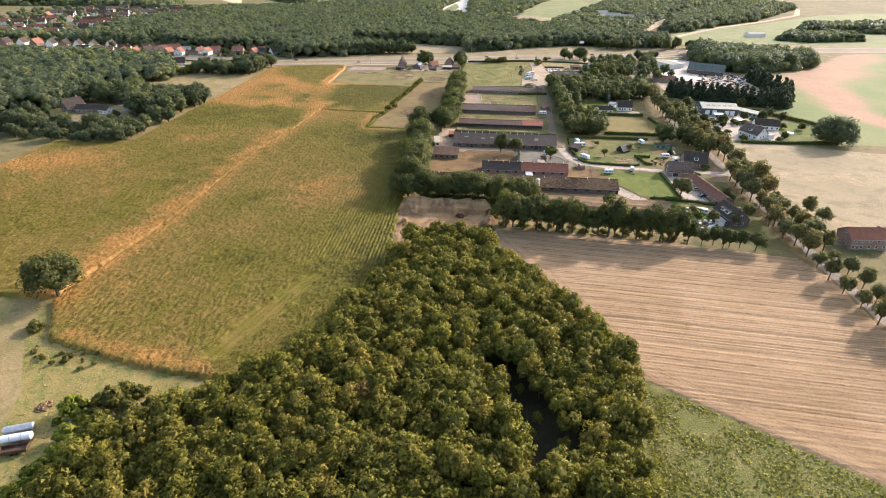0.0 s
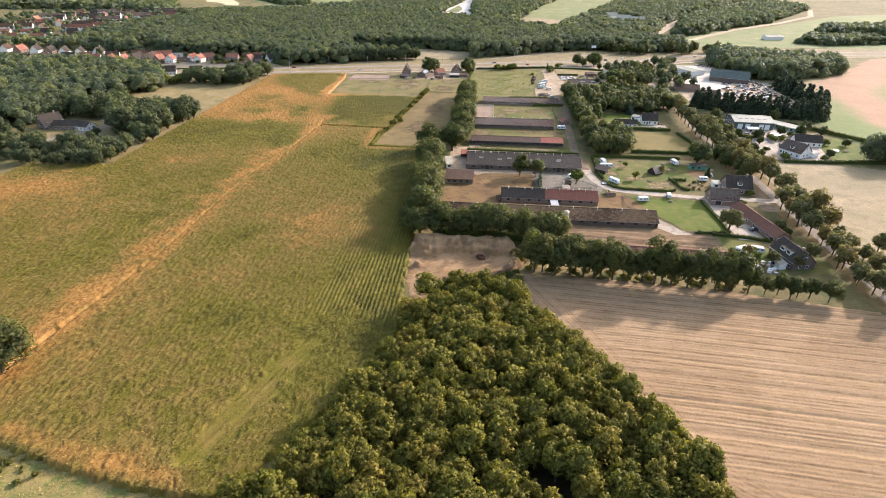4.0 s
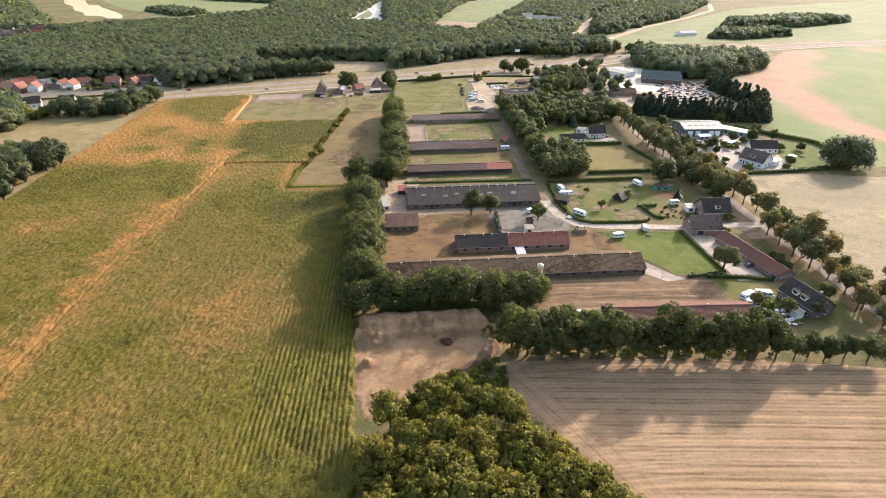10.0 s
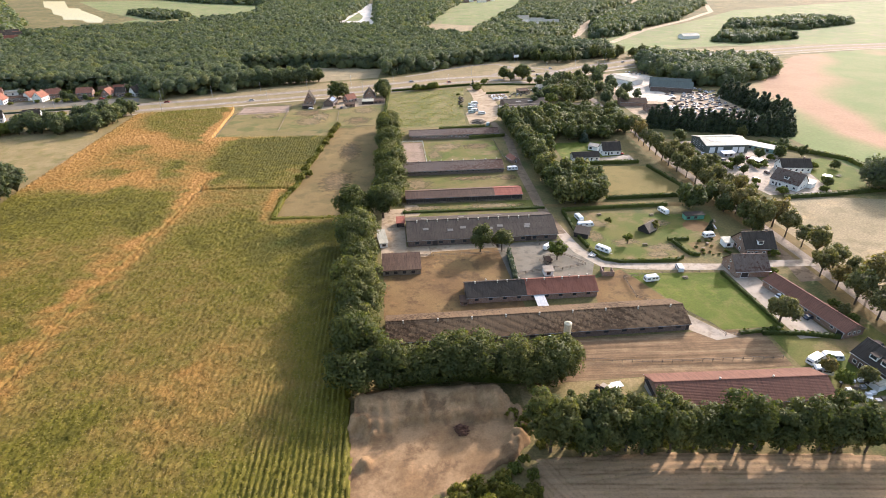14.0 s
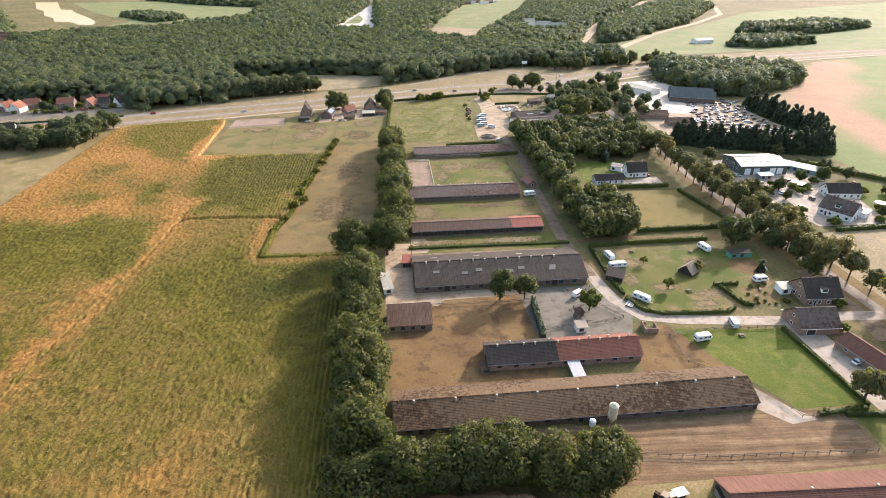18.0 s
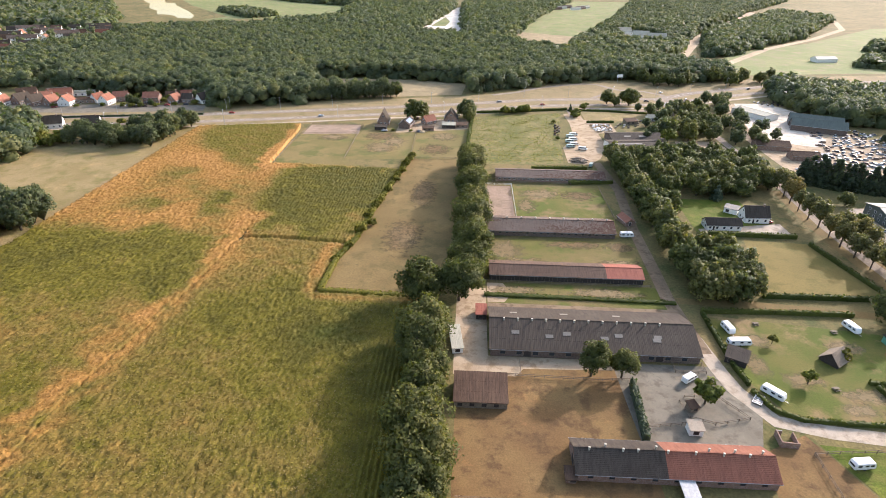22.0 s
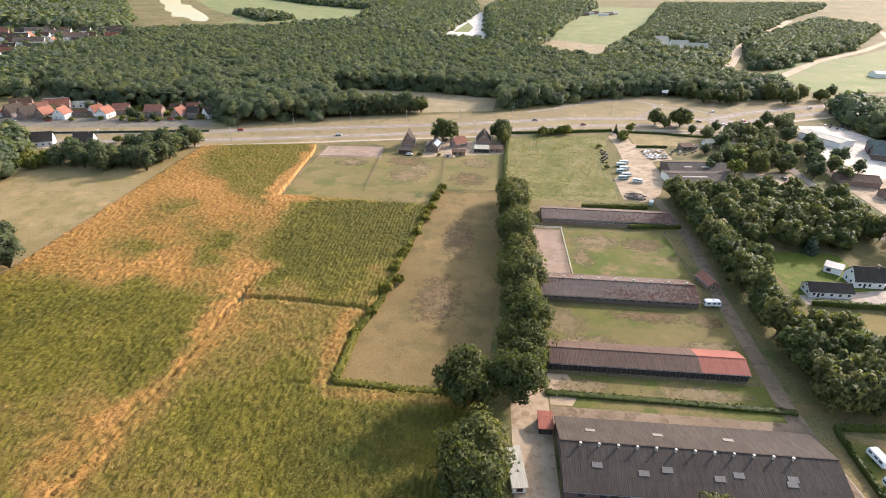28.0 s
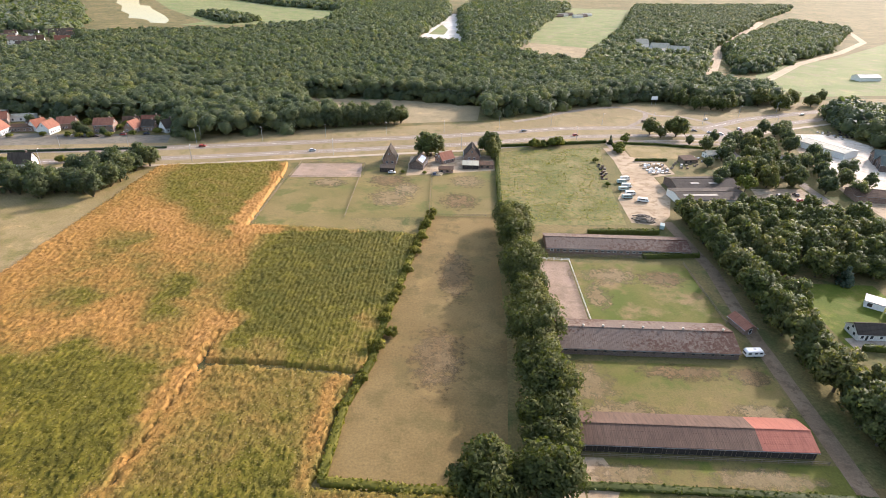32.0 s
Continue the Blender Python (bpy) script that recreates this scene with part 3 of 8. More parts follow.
field("yard", [(73, 7), (76, 27), (90, 34), (93, 27), (100, 8)], M_MUD, 0.04, "bare earth beside the red roofed barn", "yard")
field("garden", [(82, 88), (150, 78), (143, 55), (119, 39), (90, 40.5), (84, 55)], M_GRASS, 0.03, "grassy campsite garden with bare patches", "garden")
field("paddock", [(92, 31), (127, 27.5), (130, -7), (109, -7), (101, 8)], M_LUSH, 0.05, "bright green paddock with fences", "paddock")
field("yard", [(129.5, 29), (130.5, -14), (142, -14), (139, 22), (138.5, 29)], M_CONCRETE, 0.04, "pale gravel drive beside the paddock", "yard")
field("yard", [(37, -46), (37, -26.2), (120, -26.2), (121, -52), (60, -47)], M_DRYGRASS, 0.028, "dry tan ground round the red roofed barn", "paddock")
field("yard", [(37, -26), (36, -7), (108, -7), (121, -9), (120, -26)], M_EARTH, 0.03, "brown earth paddock below the long barn", "paddock")
field("yard", [(98, -6), (98, 8), (107, -6), (112, -11), (104, -12)], M_CONCRETE, 0.05, "pale concrete apron at the barn end", "yard")
field("garden", [(122, -9), (122, -40), (158, -40), (158, -9)], M_GRASS, 0.03, "house garden with lawn", "garden")
field("meadow", [(110, 101), (122, 147), (148, 145), (155, 103)], M_GOLD, 0.03, "yellowed hedged paddock", "meadow")
field("yard", [(153, 18), (162, 18), (162.5, 62), (156, 62), (157, 36)], M_DIRT, 0.034, "bare brown yard between farmhouse and lane", "yard")
field("garden", [(104, 152), (106, 192), (138, 192), (138, 152)], M_LUSH, 0.03, "green lawn behind the white house", "garden")
field("field_east", [(174.5, 90), (174, -50), (560, -140), (700, 60), (270, 80), (215, 92)], M_BROWNFIELD, 0.03, "bare brown field beside the lane", "field")
field("field_east", [(262, 530), (264, 560), (310, 650), (380, 725), (480, 788), (700, 1000), (1200, 1200), (1250, 640), (640, 555), (420, 560)], M_PALEFIELD, 0.03, "pale green field beyond the main road", "field")
field("field_north", [(36, 708), (130, 1110), (265, 1550), (420, 1540), (256, 1012), (114, 648)], M_PALEFIELD, 0.03, "pale field cut out of the woods", "field")
field("field_north", [(40, 716), (112, 656), (180, 810), (76, 868)], M_BROWNFIELD, 0.05, "tan stubble in the pale field", "field")
field("clearing", [(-150, 466), (-140, 424), (-90, 400), (-60, 404), (-7, 417), (-3, 463), (-74, 478), (-141, 477)], M_BROWNFIELD, 0.03, "bare tan field inside the woods", "field")
field("sand_slope", [(-95, 776), (-38, 1296), (-21, 1300), (-9, 770), (-50, 776)], M_BRIGHTSAND, 0.05, "bright sand slope among the trees", "sand")
field("sand_slope", [(-70, 930), (-52, 1080), (-40, 1000), (-45, 930)], M_PALEFIELD, 0.08, "green strip on the sand slope", "sand")
field("meadow", [(-262, 60), (-190, 50), (-190, 295), (-240, 262), (-300, 270), (-285, 190)], M_DRYGRASS, 0.03, "dry horse meadow beside the maize", "meadow")
field("meadow", [(-480, 960), (-460, 1020), (-620, 1230), (-790, 1500), (-250, 1500), (-200, 1150), (-300, 1020)], M_PALEFIELD, 0.03, "meadow beside the pond", "meadow")
field("pond", [(-896, 1536), (-836, 1525), (-740, 1340), (-719, 1304), (-690, 1290), (-662, 1238), (-568, 1100), (-526, 1029), (-508, 978), (-536, 983), (-560, 1020), (-581, 1038), (-605, 1042), (-640, 1110), (-685, 1165), (-740, 1270), (-796, 1347)], M_WATER, 0.06, "still pond reflecting the bright sky", "pond")
field("meadow", [(-150, -124), (-118, -124), (-104, -146), (-56, -157), (-44, -158), (-72, -178), (-72, -270), (-250, -270), (-250, -128)], M_STRAW, 0.02, "rough dry grass beside the maize and wood", "meadow")
field("green_crop", [(75, -143), (99, -159), (126, -177), (165, -205), (165, -275), (66, -275), (72, -168)], M_BEET, 0.03, "low green leafy crop", "field")
strip("dirt_track", [(-135, -100), (-127, -122), (-116, -148), (-99, -170), (-88, -200), (-84, -240)], 9, M_DRYGRASS, 0.045, "pale dusty farm track", "track")
strip("lane_verge", [(169, 207), (165.5, 165), (165, 142), (166, 87), (166.8, 55), (167, 15), (166.5, -20), (166, -70), (168, -120), (170, -280)], 15, M_MEADOW, 0.022, "bare brown verge under the lane trees", "verge")
strip("lane", [(171, 330), (170, 240), (169, 207), (165.5, 165), (165, 142), (166, 87), (166.8, 55), (167, 15), (166.5, -20), (166, -70), (168, -120), (170, -280)], 5, M_ROAD, 0.05, "narrow lane between rows of trees", "lane")
strip("lane", [(-520, 40), (-330, 55), (-274, 53), (-238, 120), (-255, 135), (-300, 180)], 5, M_ROAD, 0.05, "narrow lane past the houses", "lane")
strip("farm_track", [(77, 245), (80, 200), (76, 155), (75, 120), (74, 96), (76, 66)], 5, M_DIRT, 0.062, "brown earth farm track along the barns", "track")
strip("farm_road", [(75.6, 74), (77.5, 58), (79, 50), (85, 38.5), (97, 35.5), (130, 31.5), (150, 32), (167, 31)], 5, M_CONCRETE, 0.06, "pale concrete farm road", "road")
strip("farm_track", [(76, 96), (108, 95), (160, 89), (173, 88)], 4, M_MEADOW, 0.055, "sandy track behind the hedge", "track")

EAST = [(262, 100), (268, 195), (300, 322), (380, 372), (470, 478), (640, 520), (1100, 560), (900, 80)]


def dry_banded_field():
    x, y = np.meshgrid(np.arange(255, 1110, 7.0), np.arange(75, 570, 7.0))
    keep = inside(EAST, x, y)
    wx, wy = x + 12 * wave_noise(x, y, 0.02, 51), y + 12 * wave_noise(x, y, 0.025, 52)
    dry = np.exp(-(near_line(wx, wy, [(440, 440), (400, 390), (352, 312), (326, 240), (322, 190), (335, 120)]) / np.interp(wy, [100, 200, 300, 420], [12, 16, 32, 50])) ** 2)
    dry += 0.35 * wave_noise(x, y, 0.03, 53) * step(x, 380, 520)
    i = np.arange(x.size).reshape(x.shape)
    q = np.stack([i[:-1, :-1], i[:-1, 1:], i[1:, 1:], i[1:, :-1]], -1).reshape(-1, 4)
    q = q[keep.ravel()[q].any(1)]
    ob = np_mesh("field_east", np.stack([x, y, np.full(x.shape, 0.03)], -1).reshape(-1, 3), q, M_BANDED, ("wide pale green field with a dry orange band", "field", "", "structure"))
    ob.data.attributes.new("dry", "FLOAT", "POINT").data.foreach_set("value", np.clip(dry, 0, 1).ravel().astype(np.float32))


# main road with two carriageways, verges and junction
ROAD = [(-700, 235), (-480, 275), (-295, 310), (-228, 320), (-167, 334), (-99, 352), (-25, 371), (55, 398), (108, 406), (165, 412), (201, 438), (257, 464), (294, 479), (355, 502), (560, 540), (900, 560), (1500, 600)]
SOUTH = [(x + 3, y - 15) for x, y in ROAD]
strip("verge", [(x - 2, y + 2) for x, y in ROAD], 62, M_VERGE, 0.015, "dry grassy verges of the main road", "verge")
strip("road", [(x - 1, y + 5) for x, y in ROAD], 9, M_ROAD, 0.04, "pale asphalt carriageway of the main road")
strip("road", SOUTH, 8, M_ROAD, 0.04, "pale asphalt carriageway of the main road")
strip("cycle_path", [(x + 6, y - 27) for x, y in ROAD], 3.5, M_CONCRETE, 0.045, "pale cycle path along the main road")
field("verge", [(20, 400), (43, 436), (66, 462), (118, 492), (200, 486), (300, 512), (300, 470), (200, 420), (165, 372), (86, 372), (60, 385)], M_VERGE, 0.02, "dry grassy islands of the junction", "verge")
strip("road", [(20, 418), (43, 432), (62, 450), (88, 466), (110, 474), (122, 471), (129, 460), (136, 450), (158, 446), (170, 434), (173, 420)], 5, M_ROAD, 0.05, "slip road curving round the junction")
strip("road", [(130, 458), (126, 443), (116, 427), (104, 412)], 4, M_ROAD, 0.052, "short link between the carriageways")
strip("road", [(112, 408), (124, 401), (143, 392), (156, 393), (166, 402)], 6, M_ROAD, 0.054, "curving road joining the junction")
strip("road", [(172, 300), (160, 330), (155, 354), (160, 380), (168, 404), (172, 424)], 6, M_ROAD, 0.056, "lane running up to the junction")
strip("road", [(80, 350), (79, 372), (97, 378), (115, 374), (136, 374), (158, 375)], 5, M_ROAD, 0.058, "service road past the yard gate")
field("junction", [(168 + 11 * math.cos(k * math.tau / 16), 410 + 14 * math.sin(k * math.tau / 16)) for k in range(16)], M_ROAD, 0.06, "pale asphalt of the road junction", "road")
field("yard", [(132, 262), (138, 292), (166, 294), (168, 262)], M_YARD, 0.05, "sandy court with cars between the trees", "yard")
strip("road_marking", [(x - 1, y + 5) for x, y in ROAD], 0.12, M_WHITE, 0.075, "white painted road line", "road marking")
strip("road_marking", [(x + 3, y - 15) for x, y in ROAD], 0.12, M_WHITE, 0.075, "white painted road line", "road marking")

# sheet under the wood, its dark colour standing in for tree shade
field("wood_floor", [(-2, -84), (5, -75), (22, -72), (34, -80), (55, -106), (70, -134), (76, -147), (72.5, -168), (70, -214), (-64, -214), (-62, -186), (-47, -175), (-30, -163), (-18, -146), (-8, -127), (-2, -107)], M_SHADELITTER, 0.04, "leaf litter under the oaks, coloured dark for tree shade", "forest floor")

# furrowed field
PLOUGH = [(36, -52), (66, -53), (112, -58), (158, -66), (163, -80), (164, -205), (126, -177), (99, -159), (79, -146), (51, -92), (36, -68)]


def furrows():
    u = np.arange(-5, 145, 1.3)
    v = np.arange(-170, 22, 0.45)
    U, V = np.meshgrid(u, v)
    a = radians(-5.5)
    bend = 5.0 * np.exp(-((U - 5) / 22) ** 2)
    X, Y = 35 + U * math.cos(a) - (V - bend) * math.sin(a), -58 + U * math.sin(a) + (V - bend) * math.cos(a)
    rng = np.random.default_rng(4)
    line = -0.17 * (rng.random(len(v)) < 0.26) - 0.12 * ((np.arange(len(v)) % 20) < 1) + rng.normal(0, 0.03, len(v))
    Z = 0.34 + line[:, None] + rng.normal(0, 0.05, U.shape)
    keep = inside(PLOUGH, X, Y)
    Z = np.where(keep, Z, -0.05)
    n = np.arange(U.size).reshape(U.shape)
    q = np.stack([n[:-1, :-1], n[:-1, 1:], n[1:, 1:], n[1:, :-1]], -1).reshape(-1, 4)
    q = q[keep.ravel()[q].any(1)]
    np_mesh("ploughed_field", np.stack([X, Y, Z], -1).reshape(-1, 3), q, M_PLOUGH, ("bare tan field with fine furrows and tracks", "field", "", "stuff"))


furrows()

# ---- maize ----
MAIZE_S = [(-116, -126), (-103, -146), (-80, -152), (-56, -157), (-38, -158), (-26, -140), (-14, -117), (-6, -94), (-8.5, -68), (-10, -30), (-11, 91), (-54, 91), (-53, 117), (-50.5, 129), (-72, 131.5), (-92, 132), (-97, 128), (-97, 114), (-99, 88), (-107, 35), (-109, -59)]
MAIZE_N = [(-95.5, 134), (-72, 134), (-50, 131.5), (-48, 136), (-45, 163), (-41, 199), (-37, 222), (-60, 224), (-99, 226), (-112, 226), (-118, 224), (-97, 172), (-96, 148)]
MAIZE_W = [(-118.5, -124), (-140, -124), (-250, -120), (-330, 30), (-272, 37), (-190, 43), (-189, 120), (-189, 200), (-188, 298), (-153, 305), (-120, 311), (-117, 296), (-115, 226), (-116.0, 224.5), (-95.4, 172), (-94.4, 149.5), (-96.7, 148), (-97.7, 114), (-99.7, 88), (-107.7, 35), (-109.7, -59)]
LODGED = [(-33, -98), (-29, -102), (-33, -117), (-38, -130), (-42, -143), (-49, -151), (-50, -141), (-46, -128), (-41, -112)]
TRACK = [(-117, -124), (-110, -59), (-108, 35), (-100, 88), (-98, 114), (-97, 148), (-98, 172), (-119, 224), (-117, 300)]


def wave_noise(x, y, s, seed):
    """Smooth patchy noise from a few crossed waves, about -1 to 1."""
    rng = np.random.default_rng(seed)
    out = np.zeros_like(x)
    for k in range(7):
        a, f, p = rng.uniform(0, math.tau), s * rng.uniform(0.5, 2.2), rng.uniform(0, math.tau)
        out += np.sin((x * math.cos(a) + y * math.sin(a)) * f + p + 1.5 * np.sin((x * math.sin(a) - y * math.cos(a)) * f * 0.6 + k))
    return out / 3.2


def near_line(x, y, pts):
    d = np.full(np.shape(x), 1e9)
    for (x0, y0), (x1, y1) in zip(pts, pts[1:]):
        t = np.clip(((x - x0) * (x1 - x0) + (y - y0) * (y1 - y0)) / ((x1 - x0) ** 2 + (y1 - y0) ** 2), 0, 1)
        d = np.minimum(d, np.hypot(x - x0 - t * (x1 - x0), y - y0 - t * (y1 - y0)))
    return d


def step(v, a, b):
    t = np.clip((v - a) / (b - a), 0, 1)
    return t * t * (3 - 2 * t)


dry_banded_field()


GREENER = [
    (-154, 163, 11, 10, 20, 0.36), (-120, 168, 6, 16, 25, 0.42), (-160, 206, 9, 15, 20, 0.32), (-140, 186, 5, 14, 30, 0.22),
    (-68, -90, 13, 9, 0, 0.17), (-86, -38, 9, 12, 0, 0.18), (-65, -48, 8, 9, 0, 0.14), (-34, -57, 7, 9, 0, 0.12),
    (-42, 66, 17, 12, 0, 0.25), (-78, 74, 10, 9, 0, 0.15), (-133, -23, 9, 7, 0, 0.16), (-133, 3, 8, 8, 0, 0.16),
]
RIPER = [
    (-54, -15, 6, 13, 0, 0.13), (-63, -149, 4.5, 3, 0, 0.18), (-110, -130, 7, 10, 0, 0.1), (-206, 10, 26, 14, 0, 0.25),
    (-46, 151, 5, 16, 0, 0.32), (-79, 118, 12, 5, 0, 0.06), (-153, 54, 12, 10, 0, 0.14), (-102, 150, 7, 14, 0, 0.35),
    (-229, -2, 20, 12, 0, 0.25),
]


def blobs(x, y, rows):
    """Soft-edged oval patches: centre, half axes, turn and amount."""
    out = np.zeros_like(x)
    for cx, cy, a, b, turn, amount in rows:
        c, s = math.cos(radians(turn)), math.sin(radians(turn))
        u, v = (x - cx) * c + (y - cy) * s, (y - cy) * c - (x - cx) * s
        out += amount * np.exp(-((u / a) ** 2 + (v / b) ** 2))
    return out


def ripeness(x, y):
    """0 green, 0.4 yellow-green, 0.5 olive, 1 dry and orange."""
    n1, n2, n3 = wave_noise(x, y, 0.045, 3), wave_noise(x, y, 0.14, 8), wave_noise(x, y, 0.45, 33)
    wx, wy = x + 4.0 * n2 + 1.2 * n3, y + 4.0 * wave_noise(x, y, 0.13, 18) + 1.4 * wave_noise(x, y, 0.5, 19)
    r = 0.485 + 0.055 * n1 + 0.05 * n2 + 0.06 * n3
    west = step(-wx, 99, 106)
    # dry north-west corner with its green top
    dry = step(wy, 130, 152) * step(-wx, 94, 112)
    top = step(wx, -184, -168) * step(-wx, 119, 124) * step(wy + 0.7 * wx + 8 * n1, 112, 142)
    r += dry * (0.36 + 0.2 * wave_noise(x, y * 0.5, 0.07, 21)) * (1 - 0.98 * top)
    r -= 0.10 * dry * top
    # green block east of the track
    block = step(wx + 4 * n1, -114, -98) * step(wy, 134, 146) * (1 - step(wy, 221, 223))
    r -= block * (0.31 - 0.1 * step(-wx, 88, 104))
    # strips along the track, wider on its west side
    d = near_line(0.6 * x + 0.4 * wx, 0.6 * y + 0.4 * wy, TRACK[:6])
    wide = np.where(wx < np.interp(wy, [p[1] for p in TRACK[:6]], [p[0] for p in TRACK[:6]]), 8.5, 5.5)
    r += (0.36 + 0.10 * n3) * np.exp(-((d / wide) ** 2)) * (0.88 + 0.16 * n2) - 0.12 * np.exp(-((near_line(x, y, TRACK[:6]) / 1.3) ** 2))
    r += 0.12 * np.exp(-(near_line(x, y, [(-117, 225), (-117, 300)]) / 4.5) ** 2)
    r += 0.4 * np.exp(-(near_line(x, wy, [(-118, 222), (-99, 222)]) / 3.0) ** 2)
    # dry rims of the notch and of the south end
    r += 0.32 * np.exp(-((y - 88) / 2.5) ** 2) * step(x, -60, -50) + 0.3 * np.exp(-((x + 56) / 2.5) ** 2) * step(y, 88, 92) * (1 - step(y, 125, 132))
    r += 0.05 * np.exp(-(near_line(wx, wy, [(-104, -144), (-80, -150), (-50, -157)]) / 5.0) ** 2)
    # greener belts
    r -= 0.2 * west * step(wy, 74, 96) * (1 - step(wy, 126, 142))
    r -= 0.08 * west * step(wy, -10, 20) * (1 - step(wy, 40, 60))
    r -= 0.07 * step(wx, -100, -84) * step(wy, -25, 15) * (1 - step(wy, 84, 104))
    r -= 0.10 * step(wx, -40, -16) * step(-wy, -92, 20) + 0.08 * step(wx, -75, -45) * step(wy, 0, 60) * (1 - step(wy, 90, 110))
    r -= 0.045 * (1 - step(wy, -90, -10)) - 0.22 * np.exp(-(near_line(x, y, [(-98, -144), (-80, -148), (-48, -155)]) / 3.0) ** 2)
    return r - blobs(wx, wy, GREENER) + blobs(wx, wy, RIPER)


def maize_material(name, tips):
    m, nt, s = nodes_of(name)
    at = nt.nodes.new("ShaderNodeAttribute")
    at.attribute_name = "ripe"
    geo = nt.nodes.new("ShaderNodeNewGeometry")
    n = noise_tex(nt, 0.9, 4, 0.7, coords(nt))
    f = math_node(nt, "ADD", at.outputs["Fac"], math_node(nt, "MULTIPLY", math_node(nt, "SUBTRACT", n, 0.5), 0.32))
    col = ramp(nt, f, [(0.0, (0.072, 0.078, 0.008)), (0.22, (0.106, 0.092, 0.010)), (0.36, (0.155, 0.131, 0.012)), (0.5, (0.204, 0.145, 0.028)), (0.6, (0.268, 0.166, 0.036)), (0.74, (0.352, 0.190, 0.045)), (1.0, (0.43, 0.226, 0.064))])
    isl = ramp(nt, geo.outputs["Random Per Island"], [(0.0, (0.52, 0.55, 0.5)), (0.4, (1.0, 1.0, 0.98)), (1.0, (1.24, 1.23, 1.2))])
    clump = noise_tex(nt, 1.1, 3, 0.7, coords(nt, scale=(1.6, 0.8, 1)))
    col = mix(nt, col, ramp(nt, clump, [(0.32, (0.72, 0.73, 0.7)), (0.5, (1.05, 1.05, 1.05)), (0.68, (1.3, 1.28, 1.22))]), 0.75, "MULTIPLY")
    if tips:
        col = mix(nt, col, isl, 0.8, "MULTIPLY")
    tassel = ramp(nt, geo.outputs["Random Per Island"], [(0.70, (0, 0, 0)), (0.74, (0.5, 0.5, 0.5)), (0.99, (0.6, 0.6, 0.6)), (1.0, (0, 0, 0))])
    dry = ramp(nt, at.outputs["Fac"], [(0.15, (0.1, 0.1, 0.1)), (0.42, (1, 1, 1)), (0.75, (0.25, 0.25, 0.25))])
    if tips:
        col = mix(nt, col, (0.27, 0.20, 0.105), mix(nt, tassel, dry, 1.0, "MULTIPLY"))
    nt.links.new(col, s.inputs["Base Color"])
    s.inputs["Roughness"].default_value = 0.75
    s.inputs["Specular IOR Level"].default_value = 0.2
    tr = nt.nodes.new("ShaderNodeBsdfTranslucent")
    nt.links.new(col, tr.inputs[0])
    ms = nt.nodes.new("ShaderNodeMixShader")
    ms.inputs[0].default_value = 0.25
    nt.links.new(s.outputs[0], ms.inputs[1])
    nt.links.new(tr.outputs[0], ms.inputs[2])
    nt.links.new(ms.outputs[0], nt.nodes["Material Output"].inputs[0])
    return m


M_MAIZE = maize_material("maize_tips", True)
M_MAIZELOW = maize_material("maize_lower_leaves", False)


def ripe_attr(ob, verts):
    at = ob.data.attributes.new("ripe", "FLOAT", "POINT")
    at.data.foreach_set("value", ripeness(verts[:, 0], verts[:, 1]).astype(np.float32))


def row_zone(x, y):
    """Where the plants stand thin, so that single rows show."""
    n = wave_noise(x, y, 0.12, 14)
    main = step(x + 3 * n, -43, -30) * step(-y + 6 * n, 8, 30)
    main = np.maximum(main, 0.32 * step(x, -92, -84) * step(y, 131, 135))
    return np.maximum(main, step(x + 2 * n, -32, -22) * step(-y, -80, -50)) * (1 - step(-y + 5 * n, 78, 96))


